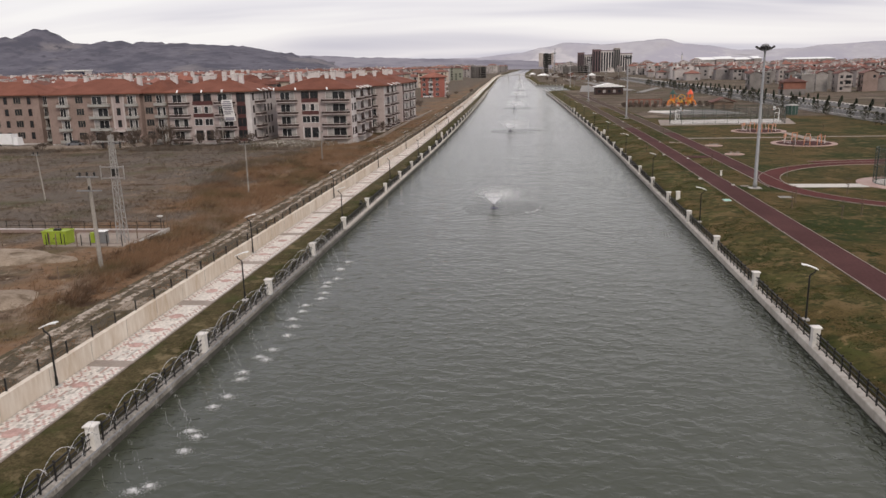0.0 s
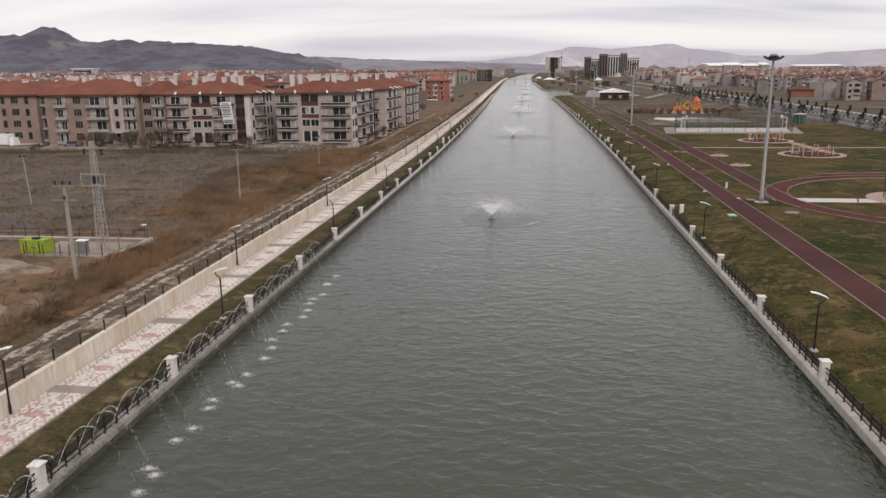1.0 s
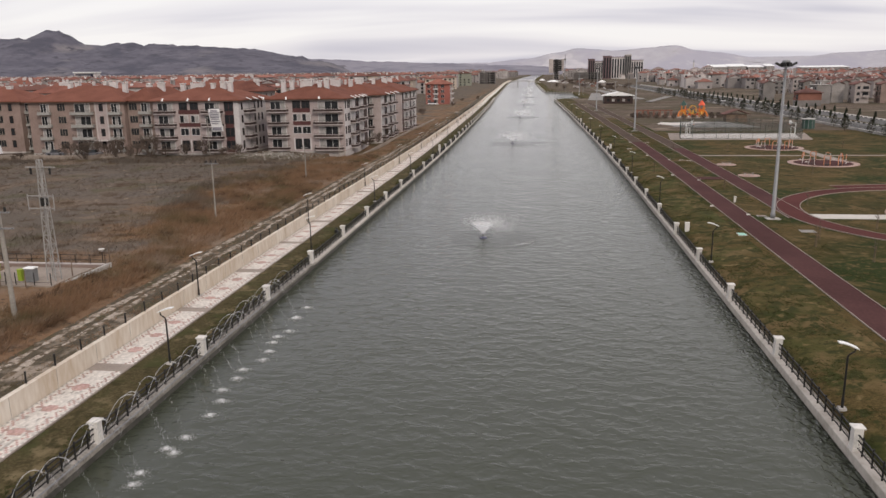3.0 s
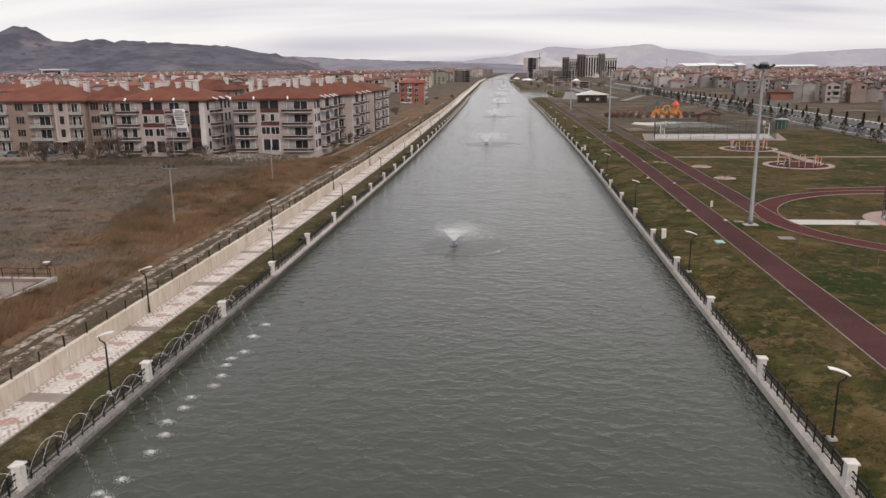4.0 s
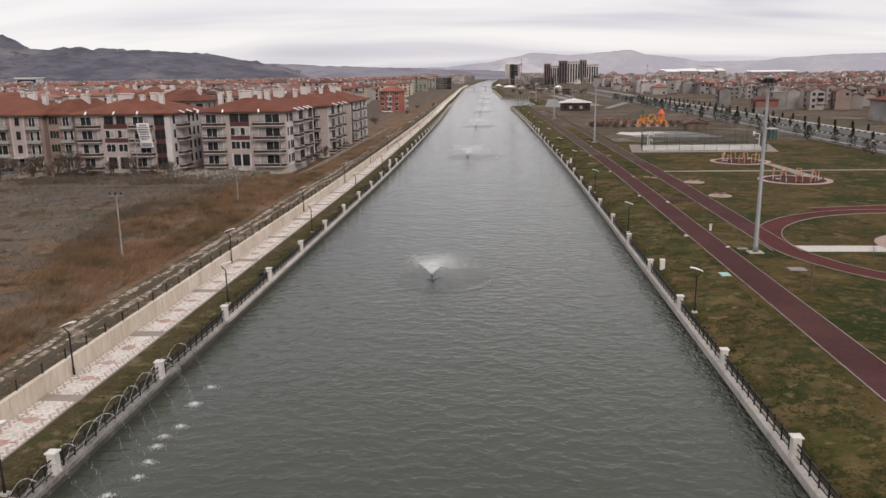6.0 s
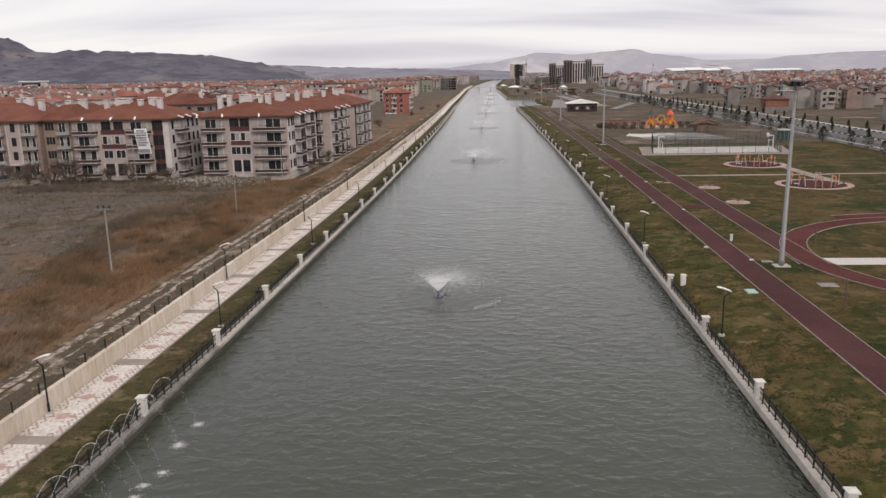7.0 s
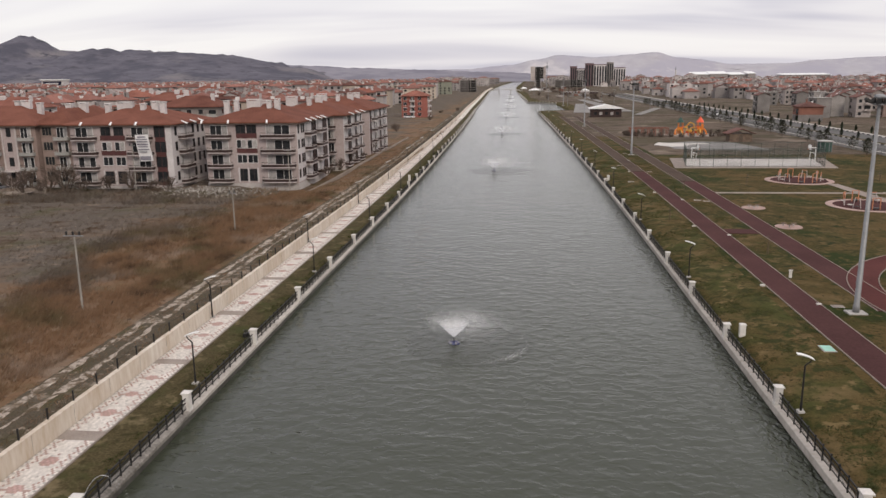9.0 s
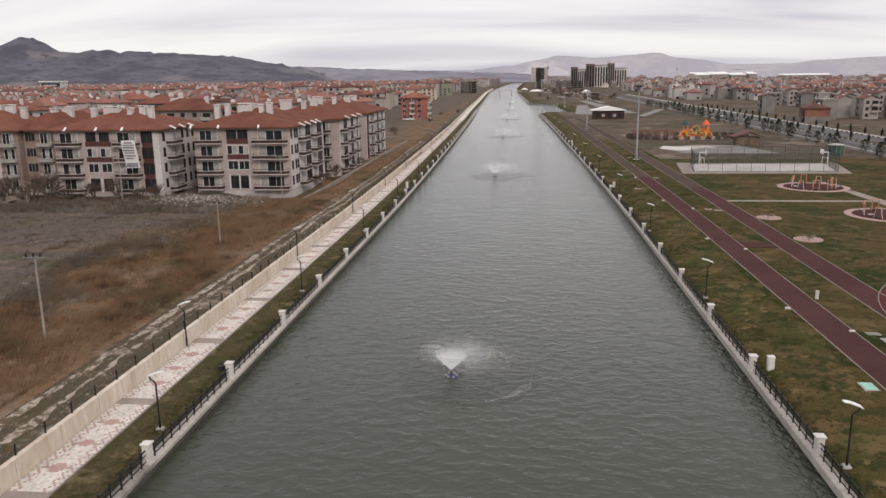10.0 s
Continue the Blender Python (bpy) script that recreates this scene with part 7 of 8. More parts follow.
hut = thing("hut", "small brown timber hut with a red pitched roof", "hut", loc=(64.0, 279, PZ))
part("wall", MB().box(-3.2, 3.2, -2.2, 2.2, 0, 2.3), WOOD, hut)
part("roof", MB().gable(-3.4, 3.4, -2.4, 2.4, 2.3, 1.5, 0.7, 0.15), ROOF_TOWN, hut)
part("door", MB().box(-0.5, 0.5, -2.25, -2.2, 0, 1.95), BARK, hut)
tank = thing("transformer_cabin", "teal-green round metal cabin with a white roof", "cabin", loc=(76.5, 247, PZ))
part("body", MB().lathe([(2.0, 0), (2.0, 3.0)], 10), TEAL, tank)
tank.scale = (0.86, 0.86, 0.86)
part("roof", MB().lathe([(2.3, 3.0), (2.3, 3.2), (0.6, 3.5)], 10), BALC_GREY, tank)
for k in range(10):
    a = 2 * math.pi * k / 10
    part("rib", MB().box(-0.06, 0.06, -0.06, 0.06, 0, 3.0), GALV, tank, loc=(2.02 * math.cos(a), 2.02 * math.sin(a), 0))

kiosk = thing("kiosk", "dark-walled park kiosk with a wide white pitched roof", "kiosk", loc=(40.5, 426, 0.6))
part("wall", MB().box(-7.2, 7.2, -4, 4, 0, 3.9), DARKBAND, kiosk)
part("roof", MB().add([(-8.0, -5, 3.9), (8.0, -5, 3.9), (8.0, 5, 3.9), (-8.0, 5, 3.9), (-8.0, -5, 4.15), (8.0, -5, 4.15), (8.0, 5, 4.15), (-8.0, 5, 4.15), (0, -5, 5.9), (0, 5, 5.9)], [(3, 2, 1, 0), (0, 1, 5, 8, 4), (1, 2, 6, 5), (2, 3, 7, 9, 6), (3, 0, 4, 7), (4, 8, 9, 7), (8, 5, 6, 9)]), WHITE, kiosk, "white pitched roof")
for k in range(5):
    part("window", MB().box(-0.7, 0.7, -4.04, -4.0, 1.0, 2.4), CURTAIN if k in (1, 3) else GLASS, kiosk, loc=(-5.2 + 2.6 * k, 0, 0))

# ---- street beyond the park ----
single("street", MB().box(89.5, 98.6, -40, 900, 0.4, 0.70).box(100.8, 110.2, -40, 900, 0.4, 0.70), ASPHALT, "grey asphalt dual carriageway", "road", kind="structure")
for x0, x1, nm in ((98.6, 100.8, "median"), (110.2, 112.6, "pavement_east"), (87.2, 89.5, "pavement_west")):
    single(nm, MB().box(x0, x1, -40, 900, 0.4, 0.84), PAVE_GREY_J if nm != "median" else GRASS, "raised street edge strip", "pavement", kind="structure")
kerb = MB().box(-0.12, 0.12, -0.95, 0.95, 0.4, 0.93)
kw, kb = kerb.mesh("kerb_stone", PILLAR), kerb.mesh("kerb_stone", IRON)
for x in (98.6, 110.2):
    kr = thing("kerb_row", "black and white painted kerb stones beside the street", "kerb", "street kerbs")
    for k in range(130):
        part("kerb_stone", kw if k % 2 else kb, None, kr, loc=(x, 205 + 2.0 * k, 0))
fen = thing("street_fence", "low pale concrete wall with grey railing beside the street", "fence")
part("wall", MB().box(86.6, 86.9, 120, 900, 0.3, 1.25), CONCRETE, fen, "pale low wall")
for k in range(110):
    part("post", MB().box(-0.05, 0.05, -0.05, 0.05, 1.25, 2.3), GALV, fen, loc=(86.75, 200 + 3.0 * k, 0))
part("mesh_panel", MB().box(86.735, 86.765, 120, 900, 1.3, 2.2), MESH, fen)


def make_conifer(seed, h, w, m=LEAF, label="small dark green cypress beside the street", name="cypress"):
    t = thing(name, label, "tree", "street trees")
    part("trunk", MB().tube((0, 0, -0.2), (0, 0, h * 0.8), 0.07 * h / 3, 0.02, 6), BARK, t)
    r = random.Random(seed)
    mb = MB()
    for _ in range(460 if m is LEAF else 230):
        u = r.random() ** 0.8
        z = h * (0.12 + 0.88 * u)
        q = w * (math.sin(min(1.0, u * 1.6 + 0.25) * math.pi / 2) * (1 - u ** 2.2) + 0.08) * r.uniform(0.45, 1.08)
        a = r.uniform(0, 6.283)
        c = Vector((q * math.cos(a), q * math.sin(a), z))
        d = Vector((math.cos(a), math.sin(a), r.uniform(0.2, 1.4))).normalized() * 0.09 * h
        e = Vector((-math.sin(a), math.cos(a), r.gauss(0, 0.3))) * 0.05 * h
        mb.add([c - e, c + e, c + d], [(0, 1, 2)])
    part("crown", mb, m, t)
    return t


cy = [make_conifer(1, 2.2, 0.46), make_conifer(2, 2.5, 0.52)]
pine = [make_conifer(3, 3.7, 1.25, SHRUB, "grey-green young pine on the park edge", "young_pine"), make_conifer(4, 3.0, 1.15, SHRUB, "grey-green young pine on the park edge", "young_pine")]
for k in range(34):
    y = 215 + 11.5 * k
    m = at(99.7 + rnd.uniform(-0.2, 0.2), y, 0.8, rnd.uniform(0, 360))
    if k < 2:
        cy[k].matrix_basis = m
    else:
        copy_thing(cy[k % 2], m)
    if k < 26:
        copy_thing(cy[(k + 1) % 2], at(111.4, y + rnd.uniform(-2, 2) + 40, 0.8, rnd.uniform(0, 360)))
for k in range(44):
    y = 190 + 9.0 * k + rnd.uniform(-3, 3)
    m = at(84.5 + rnd.uniform(-2.2, 1.2), y, 0.6, rnd.uniform(0, 360))
    if k < 2:
        pine[k].matrix_basis = m
    else:
        o = copy_thing(pine[k % 2], m)
        o.scale = [rnd.uniform(0.85, 1.5)] * 3
car1 = make_car(CARWHITE)
car1.matrix_basis = at(94, 430, 0.72, 88)

# ---- east town: narrow houses ----


def town_house(seed, w, d, storeys, wallm, top="gable"):
    """A narrow house; top: gable, hip, or flat with starter columns."""
    r = random.Random(seed)
    t = thing("town_house", "narrow grey unfinished house with a flat concrete roof" if top == "flat" else "narrow grey unfinished house with a brown-red pitched roof", "house", "town houses")
    h = 2.8 * storeys + 0.3
    body = MB().box(-w / 2, w / 2, 0, d, -0.3, h)
    if top == "gable":
        body.add([(-w / 2, 0, h), (w / 2, 0, h), (0, 0, h + w * 0.22), (-w / 2, d, h), (w / 2, d, h), (0, d, h + w * 0.22)], [(0, 1, 2), (5, 4, 3)])
        part("roof", MB().gable(-w / 2, w / 2, 0, d, h, w * 0.22 + 0.1, 0.45), ROOF_TOWN, t)
    elif top == "hip":
        part("roof", MB().hip(-w / 2, w / 2, 0, d, h, w * 0.2, 0.6), ROOF_TOWN, t)
    else:
        part("roof_slab", MB().box(-w / 2 - 0.3, w / 2 + 0.3, -0.3, d + 0.3, h, h + 0.2), CONCRETE, t)
        for x in (-w / 2 + 0.3, w / 2 - 0.3):
            for y in (0.3, d - 0.3):
                part("starter_column", MB().box(x - 0.15, x + 0.15, y - 0.15, y + 0.15, h + 0.2, h + 1.3), CONCRETE, t)
    part("wall", body, wallm, t)
    if wallm is BRICK:
        part("ground_storey", MB().box(-w / 2 - 0.04, w / 2 + 0.04, -0.04, d + 0.04, -0.3, 2.7), WALL_GREY, t, "grey block ground storey")
    wm = MB().box(-0.65, 0.65, -0.05, 0.02, 0, 1.4).mesh("window", GLASS)
    wf = MB().box(-0.75, 0.75, -0.09, 0.0, -0.12, -0.02).mesh("sill", BALC)
    slab = MB().box(-w * 0.24, w * 0.24, -1.2, 0, -0.12, 0.06).box(-w * 0.24, w * 0.24, -1.2, -1.1, 0.06, 0.85).mesh("balcony", wallm)
    # flat dark sheet painted for the shaded recess behind each balcony
    dark_recess = MB().box(-w * 0.2, w * 0.2, -0.06, 0.0, 0.1, 2.2).mesh("balcony_door", GLASS)
    side = r.choice((-1, 1))
    blank = seed % 3 != 0
    for k in range(storeys):
        z = 2.8 * k
        if k:
            if blank:
                b = part("balcony", slab, None, t, loc=(-w / 2, d * (0.3 if side > 0 else 0.65), z + 0.1), rz=-math.pi / 2)
            else:
                b = part("balcony", slab, None, t, loc=(side * w * 0.24, 0, z + 0.1))
            part("balcony_door", dark_recess, None, b)
        else:
            part("door", MB().box(-0.5, 0.5, -0.05, 0, 0, 2.0), BARK, t, loc=(-w / 2, d * 0.5, 0), rz=-math.pi / 2)
        if not blank or k == storeys - 1 and r.random() < 0.4:
            n = part("window", wm, None, t, loc=(-side * w * 0.25, 0, z + 0.9))
            part("sill", wf, None, n)
        y = d * (0.75 if side > 0 else 0.2)
        n = part("window", wm, None, t, loc=(-w / 2, y, z + 0.9), rz=-math.pi / 2)
        part("sill", wf, None, n)
    for k in range(1):
        x, y = r.uniform(-w / 4, w / 4), d * r.uniform(0.35, 0.7)
        part("chimney", MB().box(x - 0.3, x + 0.3, y - 0.3, y + 0.3, h, h + w * 0.2 + 1.1), wallm, t)
    part("water_tank", MB().lathe([(0.45, 0), (0.5, 0.1), (0.5, 0.9), (0.3, 1.05)], 10), FRAME, t, "small white water tank", loc=(w * 0.2, d * 0.75, h + (0.2 if top == "flat" else w * 0.12)))
    return t


protos = [town_house(11, 6.0, 9, 3, WALL_GREY), town_house(12, 6.4, 9, 3, WALL_TOWN), town_house(13, 5.6, 8, 2, WALL_GREY, "hip"), town_house(14, 6.4, 9, 3, WALL_GREY, "flat"), town_house(19, 5.8, 8, 2, WALL_TOWN), town_house(16, 9.5, 10, 2, BRICK, "hip"), town_house(17, 5.6, 9, 3, WALL_GREY), town_house(20, 6.6, 9, 3, WALL_TAN)]
spots = [(119.5, 378, 5, 0), (134, 404, 3, 0), (144, 414, 6, 0), (152, 406, 1, 0), (123.5, 455, 0, 0), (163, 404, 7, 0), (173, 412, 4, 0)]
for row in range(9):
    for col in range(10):
        y = 392 + 27 * row + rnd.uniform(-8, 8)
        x = 150 + (y - 395) * 0.2 + col * 10.5 + rnd.uniform(-4, 4) - (20 if row > 4 else 0)
        if rnd.random() < 0.8 and not (x < 180 and y < 430):
            spots.append((x, y, rnd.choice((0, 0, 1, 1, 2, 3, 4, 4, 6, 6, 7)), rnd.choice((0, 0, 0, 0, 90))))
used = set()
for x, y, k, a in spots:
    m = at(x, y, 0.5, a + rnd.uniform(-7, 7))
    if k not in used:
        used.add(k)
        protos[k].matrix_basis = m
    else:
        copy_thing(protos[k], m).scale = (rnd.uniform(0.85, 1.1), rnd.uniform(0.85, 1.1), rnd.uniform(0.85, 1.08))
nh = apartment("apartment_house", "grey concrete apartment house with open balconies and red roof", 113.5, 125.5, 250.0, 264.0, WALL_GREY, [("-", 0.5), ("B", 4.6), ("P", 2.8), ("B", 3.6)], [], kit_b, WALL_GREY, 2.4)
nh.location, nh.scale = (25, 61, -1.0), (1, 1, 0.76)

# ---- west town behind the first houses ----


def block_house(seed, w, d, storeys, wallm):
    r = random.Random(seed)
    t = thing("town_block", "pale apartment block with a terracotta hipped roof", "house", "west town blocks")
    h = 2.85 * storeys + 0.4
    part("wall", MB().box(-w / 2, w / 2, 0, d, -0.4, h), wallm, t)
    part("roof", MB().hip(-w / 2, w / 2, 0, d, h, 3.5, 0.9), ROOF_BLOCK, t)
    wm = MB().box(-0.7, 0.7, -0.05, 0.02, 0, 1.4).mesh("window", GLASS)
    bm_ = MB().box(-1.6, 1.6, -1.1, 0, -0.1, 0.1).box(-1.6, 1.6, -1.1, -1.0, 0.1, 0.9).box(-1.2, 1.2, -0.05, 0, 0.1, 2.2, 1).mesh("balcony", [BALC_GREY, GLASS])
    n = int(w / 3.6)
    for k in range(1, storeys):
        for i in range(n if k > 1 else 0):
            x = -w / 2 + w * (i + 0.5) / n
            part("balcony" if i % 3 == 1 else "window", bm_ if i % 3 == 1 else wm, None, t, loc=(x, 0, 2.85 * k + (0.2 if i % 3 == 1 else 1.1)))
    for k in range(1, storeys):
        for y in (d * 0.3, d * 0.7):
            part("window", wm, None, t, loc=(w / 2, y, 2.85 * k + 1.1), rz=math.pi / 2)
    for i in range(5):
        x, s = r.uniform(-w / 2.6, w / 2.6), r.choice((0.4, 0.5, 1.2))
        y = d * r.uniform(0.3, 0.6)
        part("chimney", MB().box(x - s, x + s, y, y + 0.9, h + 0.5, h + r.uniform(3.6, 4.6)).box(x - s - 0.12, x + s + 0.12, y - 0.12, y + 1.02, h + 3.4, h + 3.6), WALL_WHITE, t)
    return t


bp = [block_house(21, 20, 13, 4, WALL_TOWN), block_house(22, 26, 14, 4, WALL_WHITE), block_house(23, 16, 13, 4, WALL_TAN), block_house(24, 22, 13, 5, WALL_TOWN)]
bspots = []
for row in range(7):
    y = 286 + 36 * row
    for col in range(16):
        x = -80 - 25 * col + rnd.uniform(-5, 5) - row * 3
        if x < -78 - 1.35 * (y + 60):
            continue
        if rnd.random() < 0.62:
            bspots.append((x, y + rnd.uniform(-6, 6), rnd.randrange(4), rnd.choice((0, 0, 0, 90)) + rnd.uniform(-6, 6)))
for i, (x, y, k, a) in enumerate(bspots):
    m = at(x, y, rnd.uniform(-0.5, 0.4), a)
    if i < 4:
        bp[i].matrix_basis = m
    else:
        copy_thing(bp[k], m).scale = (rnd.uniform(0.55, 0.85), rnd.uniform(0.6, 0.9), rnd.uniform(0.66, 0.98))

# ---- the distance ----


def far_town(name, label, n, seed, place, w0, w1, s0, s1, glazed=0.8, hips=0.5):
    """Joined far houses: walls, roofs, dark windows and chimneys."""
    r, tone = random.Random(seed), random.Random(seed + 500)
    mb = MB()
    for _ in range(n):
        p = place(r)
        if p is None:
            continue
        x, y = p
        w, d, h = r.uniform(w0, w1), r.uniform(9, 14), 2.9 * r.randint(s0, s1) + 0.5
        mb.box(x - w / 2, x + w / 2, y, y + d, -0.3, h, tone.choice((0, 0, 0, 4, 5) if hips > 0.6 else (0,)))
        if r.random() < 0.86 + (hips > 0.6) * 0.12:
            if r.random() < hips:
                mb.hip(x - w / 2, x + w / 2, y, y + d, h, r.uniform(1.8, 2.8), 0.7, m=1)
            else:
                mb.gable(x - w / 2, x + w / 2, y, y + d, h, w * 0.2, 0.4, m=1)
                mb.add([(x - w / 2, y, h), (x + w / 2, y, h), (x, y, h + w * 0.19), (x - w / 2, y + d, h), (x + w / 2, y + d, h), (x, y + d, h + w * 0.19)], [(0, 1, 2), (5, 4, 3)], 0)
        for _ in range(r.randint(1, 4)):
            cx, s = x + r.uniform(-w / 2.6, w / 2.6), r.uniform(0.3, 0.9)
            mb.box(cx - s, cx + s, y + d / 2 - 0.4, y + d / 2 + 0.4, h, h + r.uniform(2.2, 3.6), 0)
        if r.random() < 0.45:
            cx = x + r.uniform(-w / 2.4, w / 2.4)
            mb.box(cx - 0.7, cx + 0.7, y + 1.0, y + 1.8, h + 0.2, h + 1.9, 3)
        k = 0
        z = 1.0
        while z + 1.5 < h:
            for i in range(max(2, int(w / 4))):
                if r.random() < glazed:
                    cx = x - w / 2 + w * (i + 0.5) / max(2, int(w / 4))
                    mb.box(cx - 0.95, cx + 0.95, y - 0.06, y - 0.01, z, z + 1.65, 2)
            z += 2.9
    single(name, mb, [WALL_FAR, ROOF_FAR, GLASS, FRAME, WALL_SAGE, WALL_CREAM], label, "town", kind="stuff")


def west_place(r):
    y = 600 + 1800 * r.random() ** 1.3
    x = -66 - (y + 250) * 0.78 * r.random()
    if x > -60 - 0.03 * y or (y < 620 and x > -100):
        return None
    return x, y


def east_place(r):
    y = 700 + 1700 * r.random() ** 1.2
    x = 125 + (y + 50) * 0.72 * r.random()
    if x < 128 + 0.02 * (y - 700):
        return None
    return x, y


far_town("far_town_west", "far red-roofed town blocks", 1900, 31, west_place, 8, 16, 3, 5, 0.8, 0.9)


def near_west(r):
    row = r.randrange(9)
    y = 330 + 38 * row + r.uniform(-4, 4)
    x = -84 - r.random() * (110 + (y - 250) * 0.85)
    return x, y


far_town("town_west", "red-roofed pale town blocks behind the first houses", 330, 35, near_west, 8, 14, 3, 4, 0.8, 0.92)
far_town("far_town_east", "far pale houses with brown-red roofs", 1500, 32, east_place, 6, 12, 2, 4, 0.35)


def mid_east(r):
    y = r.uniform(400, 820)
    x = 135 + (y - 400) * 0.12 + r.random() * 480
    if y < 665 and x < 265 + (y - 395) * 0.24:
        return None
    return x, y


far_town("far_town_middle", "pale houses with brown-red roofs", 1300, 33, mid_east, 5.5, 9, 2, 3, 0.3)


def head_place(r):
    y = 1500 + 900 * r.random()
    x = -210 + 520 * r.random()
    if -62 < x < 60:
        return None
    return x, y


far_town("far_town_north", "far pale blocks at the canal's end", 120, 34, head_place, 10, 22, 3, 6)


def slab_tower(name, label, x0, x1, y, z1, cols, m1, m2, group=""):
    """A far tower with upright bands."""
    t = thing(name, label, "tower block", group, loc=((x0 + x1) / 2, y, 0))
    w = x1 - x0
    part("wall", MB().box(-w / 2, w / 2, 0, 16, 0, z1), m1, t)
    for k in range(cols):
        x = -w / 2 + w * (k + 0.5) / cols
        part("window_band", MB().box(x - w / cols * (0.12 if m1 is WALL_RED else 0.3), x + w / cols * (0.12 if m1 is WALL_RED else 0.3), -0.3, 0, 2, z1 - 2.5), WALL_WHITE if m1 is WALL_RED else WALL_RED if m2 is WALL_RED else GLASS, t)
    part("cornice", MB().box(-w / 2 - 0.6, w / 2 + 0.6, -0.6, 16.6, z1, z1 + 1.2), m2, t)
    return t


slab_tower("tower_block", "far dark red tower block", 89.5, 101, 1500, 36, 3, WALL_DIM, WALL_DIM, "far towers")
slab_tower("tower_block", "far white tower block with dark bands", 101.6, 116.5, 1506, 32, 4, WALL_WHITE, WALL_DIM, "far towers")
slab_tower("tower_block", "far dark red tower block", 117, 131.5, 1500, 41, 3, WALL_DIM, WALL_DIM, "far towers")
slab_tower("tower_block", "far white tower block with dark bands", 132, 156, 1502, 39, 5, WALL_WHITE, WALL_DIM, "far towers")
slab_tower("tower_block", "far grey glass tower block", 156.5, 167.5, 1500, 43, 3, WALL_GREY, WALL_WHITE, "far towers")
slab_tower("tower_block", "far white tower block with dark bands", 168, 190, 1504, 33, 5, WALL_WHITE, WALL_DIM, "far towers")


def skeleton_block(x0, x1, y, floors, label):
    t = thing("concrete_frame", label, "building", "unfinished buildings", loc=((x0 + x1) / 2, y, 0))
    w = x1 - x0
    for k in range(floors + 1):
        part("slab", MB().box(-w / 2, w / 2, 0, 14, 3.1 * k, 3.1 * k + 0.5), WALL_GREY, t)
    n = max(3, int(w / 6))
    for i in range(n + 1):
        x = -w / 2 + w * i / n
        part("column", MB().box(x - 0.4, x + 0.4, 0, 0.8, 0, 3.1 * floors), WALL_GREY, t)
    part("core", MB().box(-w * 0.45, w * 0.05, 3, 13.8, 0, 3.1 * floors), WALL_GREY, t)
    # black block between the floors puts the shade inside into colour
    part("inner_dark", MB().box(w * 0.05, w * 0.45, 5, 13, 0.6, 3.1 * floors), IRON, t)


tw = thing("concrete_frame", "far unfinished grey concrete tower, its shaded gap a black core", "building", "unfinished buildings", loc=(28, 1400, 0))
# black core and boxes are added for the shaded gap and open floors
part("core", MB().box(-3.2, 3.6, 2, 12, 0, 36), IRON, tw)
for x0, x1, k0 in ((-13, -2.4, 4), (2.6, 13, 5)):
    part("shear_wall", MB().box(x0 if x0 < 0 else x1 - 4.0, x0 + 7.5 if x0 < 0 else x1, -0.1, 13, 3.1 * k0, 36.5), WALL_TOWN, tw)
    part("inner_dark", MB().box(x0 + 0.6, x1 - 0.6, 4, 12, 3.1 * k0, 35.5), IRON, tw)
    for k in range(k0, 12):
        part("slab", MB().box(x0, x1, 0, 13.5, 3.1 * k, 3.1 * k + 0.7), WALL_GREY, tw)
for x in (-5.5, 5.0):
    part("column", MB().box(x - 0.6, x + 0.6, 0, 1.2, 0, 16), WALL_GREY, tw)
for k in range(1, 5):
    part("slab", MB().box(-6, 6, 0, 13, 3.1 * k, 3.1 * k + 0.5), WALL_GREY, tw)
skeleton_block(56, 107, 1400, 4, "far unfinished concrete frame building")
skeleton_block(-84, -61, 1085, 5, "far unfinished concrete frame building")
skeleton_block(-118, -101, 1150, 5, "far unfinished concrete frame building")
ant = thing("antenna_mast", "far slim antenna mast with platforms", "mast", loc=(43, 1400, 0))
part("pole", MB().tube((0, 0, 0), (0, 0, 44), 0.9, 0.4, 6), GALV, ant)
part("platform", MB().lathe([(1.8, 34), (1.8, 37)], 8), GALV, ant)
mn = thing("minaret", "far slim pale minaret", "minaret", loc=(337, 1800, 0))
part("shaft", MB().tube((0, 0, 0), (0, 0, 30), 1.6, 1.3, 8), WALL_WHITE, mn)
part("balcony", MB().lathe([(2.3, 24), (2.3, 25.5)], 8), WALL_WHITE, mn)
part("spire", MB().tube((0, 0, 30), (0, 0, 38), 1.3, 0.1, 8), GALV, mn)


def hall(x0, x1, y, z0, z1, label):
    t = thing("hall", label, "hall", "far halls", loc=(0, y, 0))
    part("wall", MB().box(x0, x1, 0, 40, 0, z0), WALL_GREY, t)
    rf = MB().add([(x0 - 1, -1, z0), (x1 + 1, -1, z0), (x1 + 1, 41, z1), (x0 - 1, 41, z1), (x0 - 1, -1, z0 + 0.6), (x1 + 1, -1, z0 + 0.6), (x1 + 1, 41, z1 + 0.6), (x0 - 1, 41, z1 + 0.6)], [(3, 2, 1, 0), (4, 5, 6, 7), (0, 1, 5, 4), (1, 2, 6, 5), (2, 3, 7, 6), (3, 0, 4, 7)])
    part("roof", rf, WHITE, t, "sloping white metal roof")


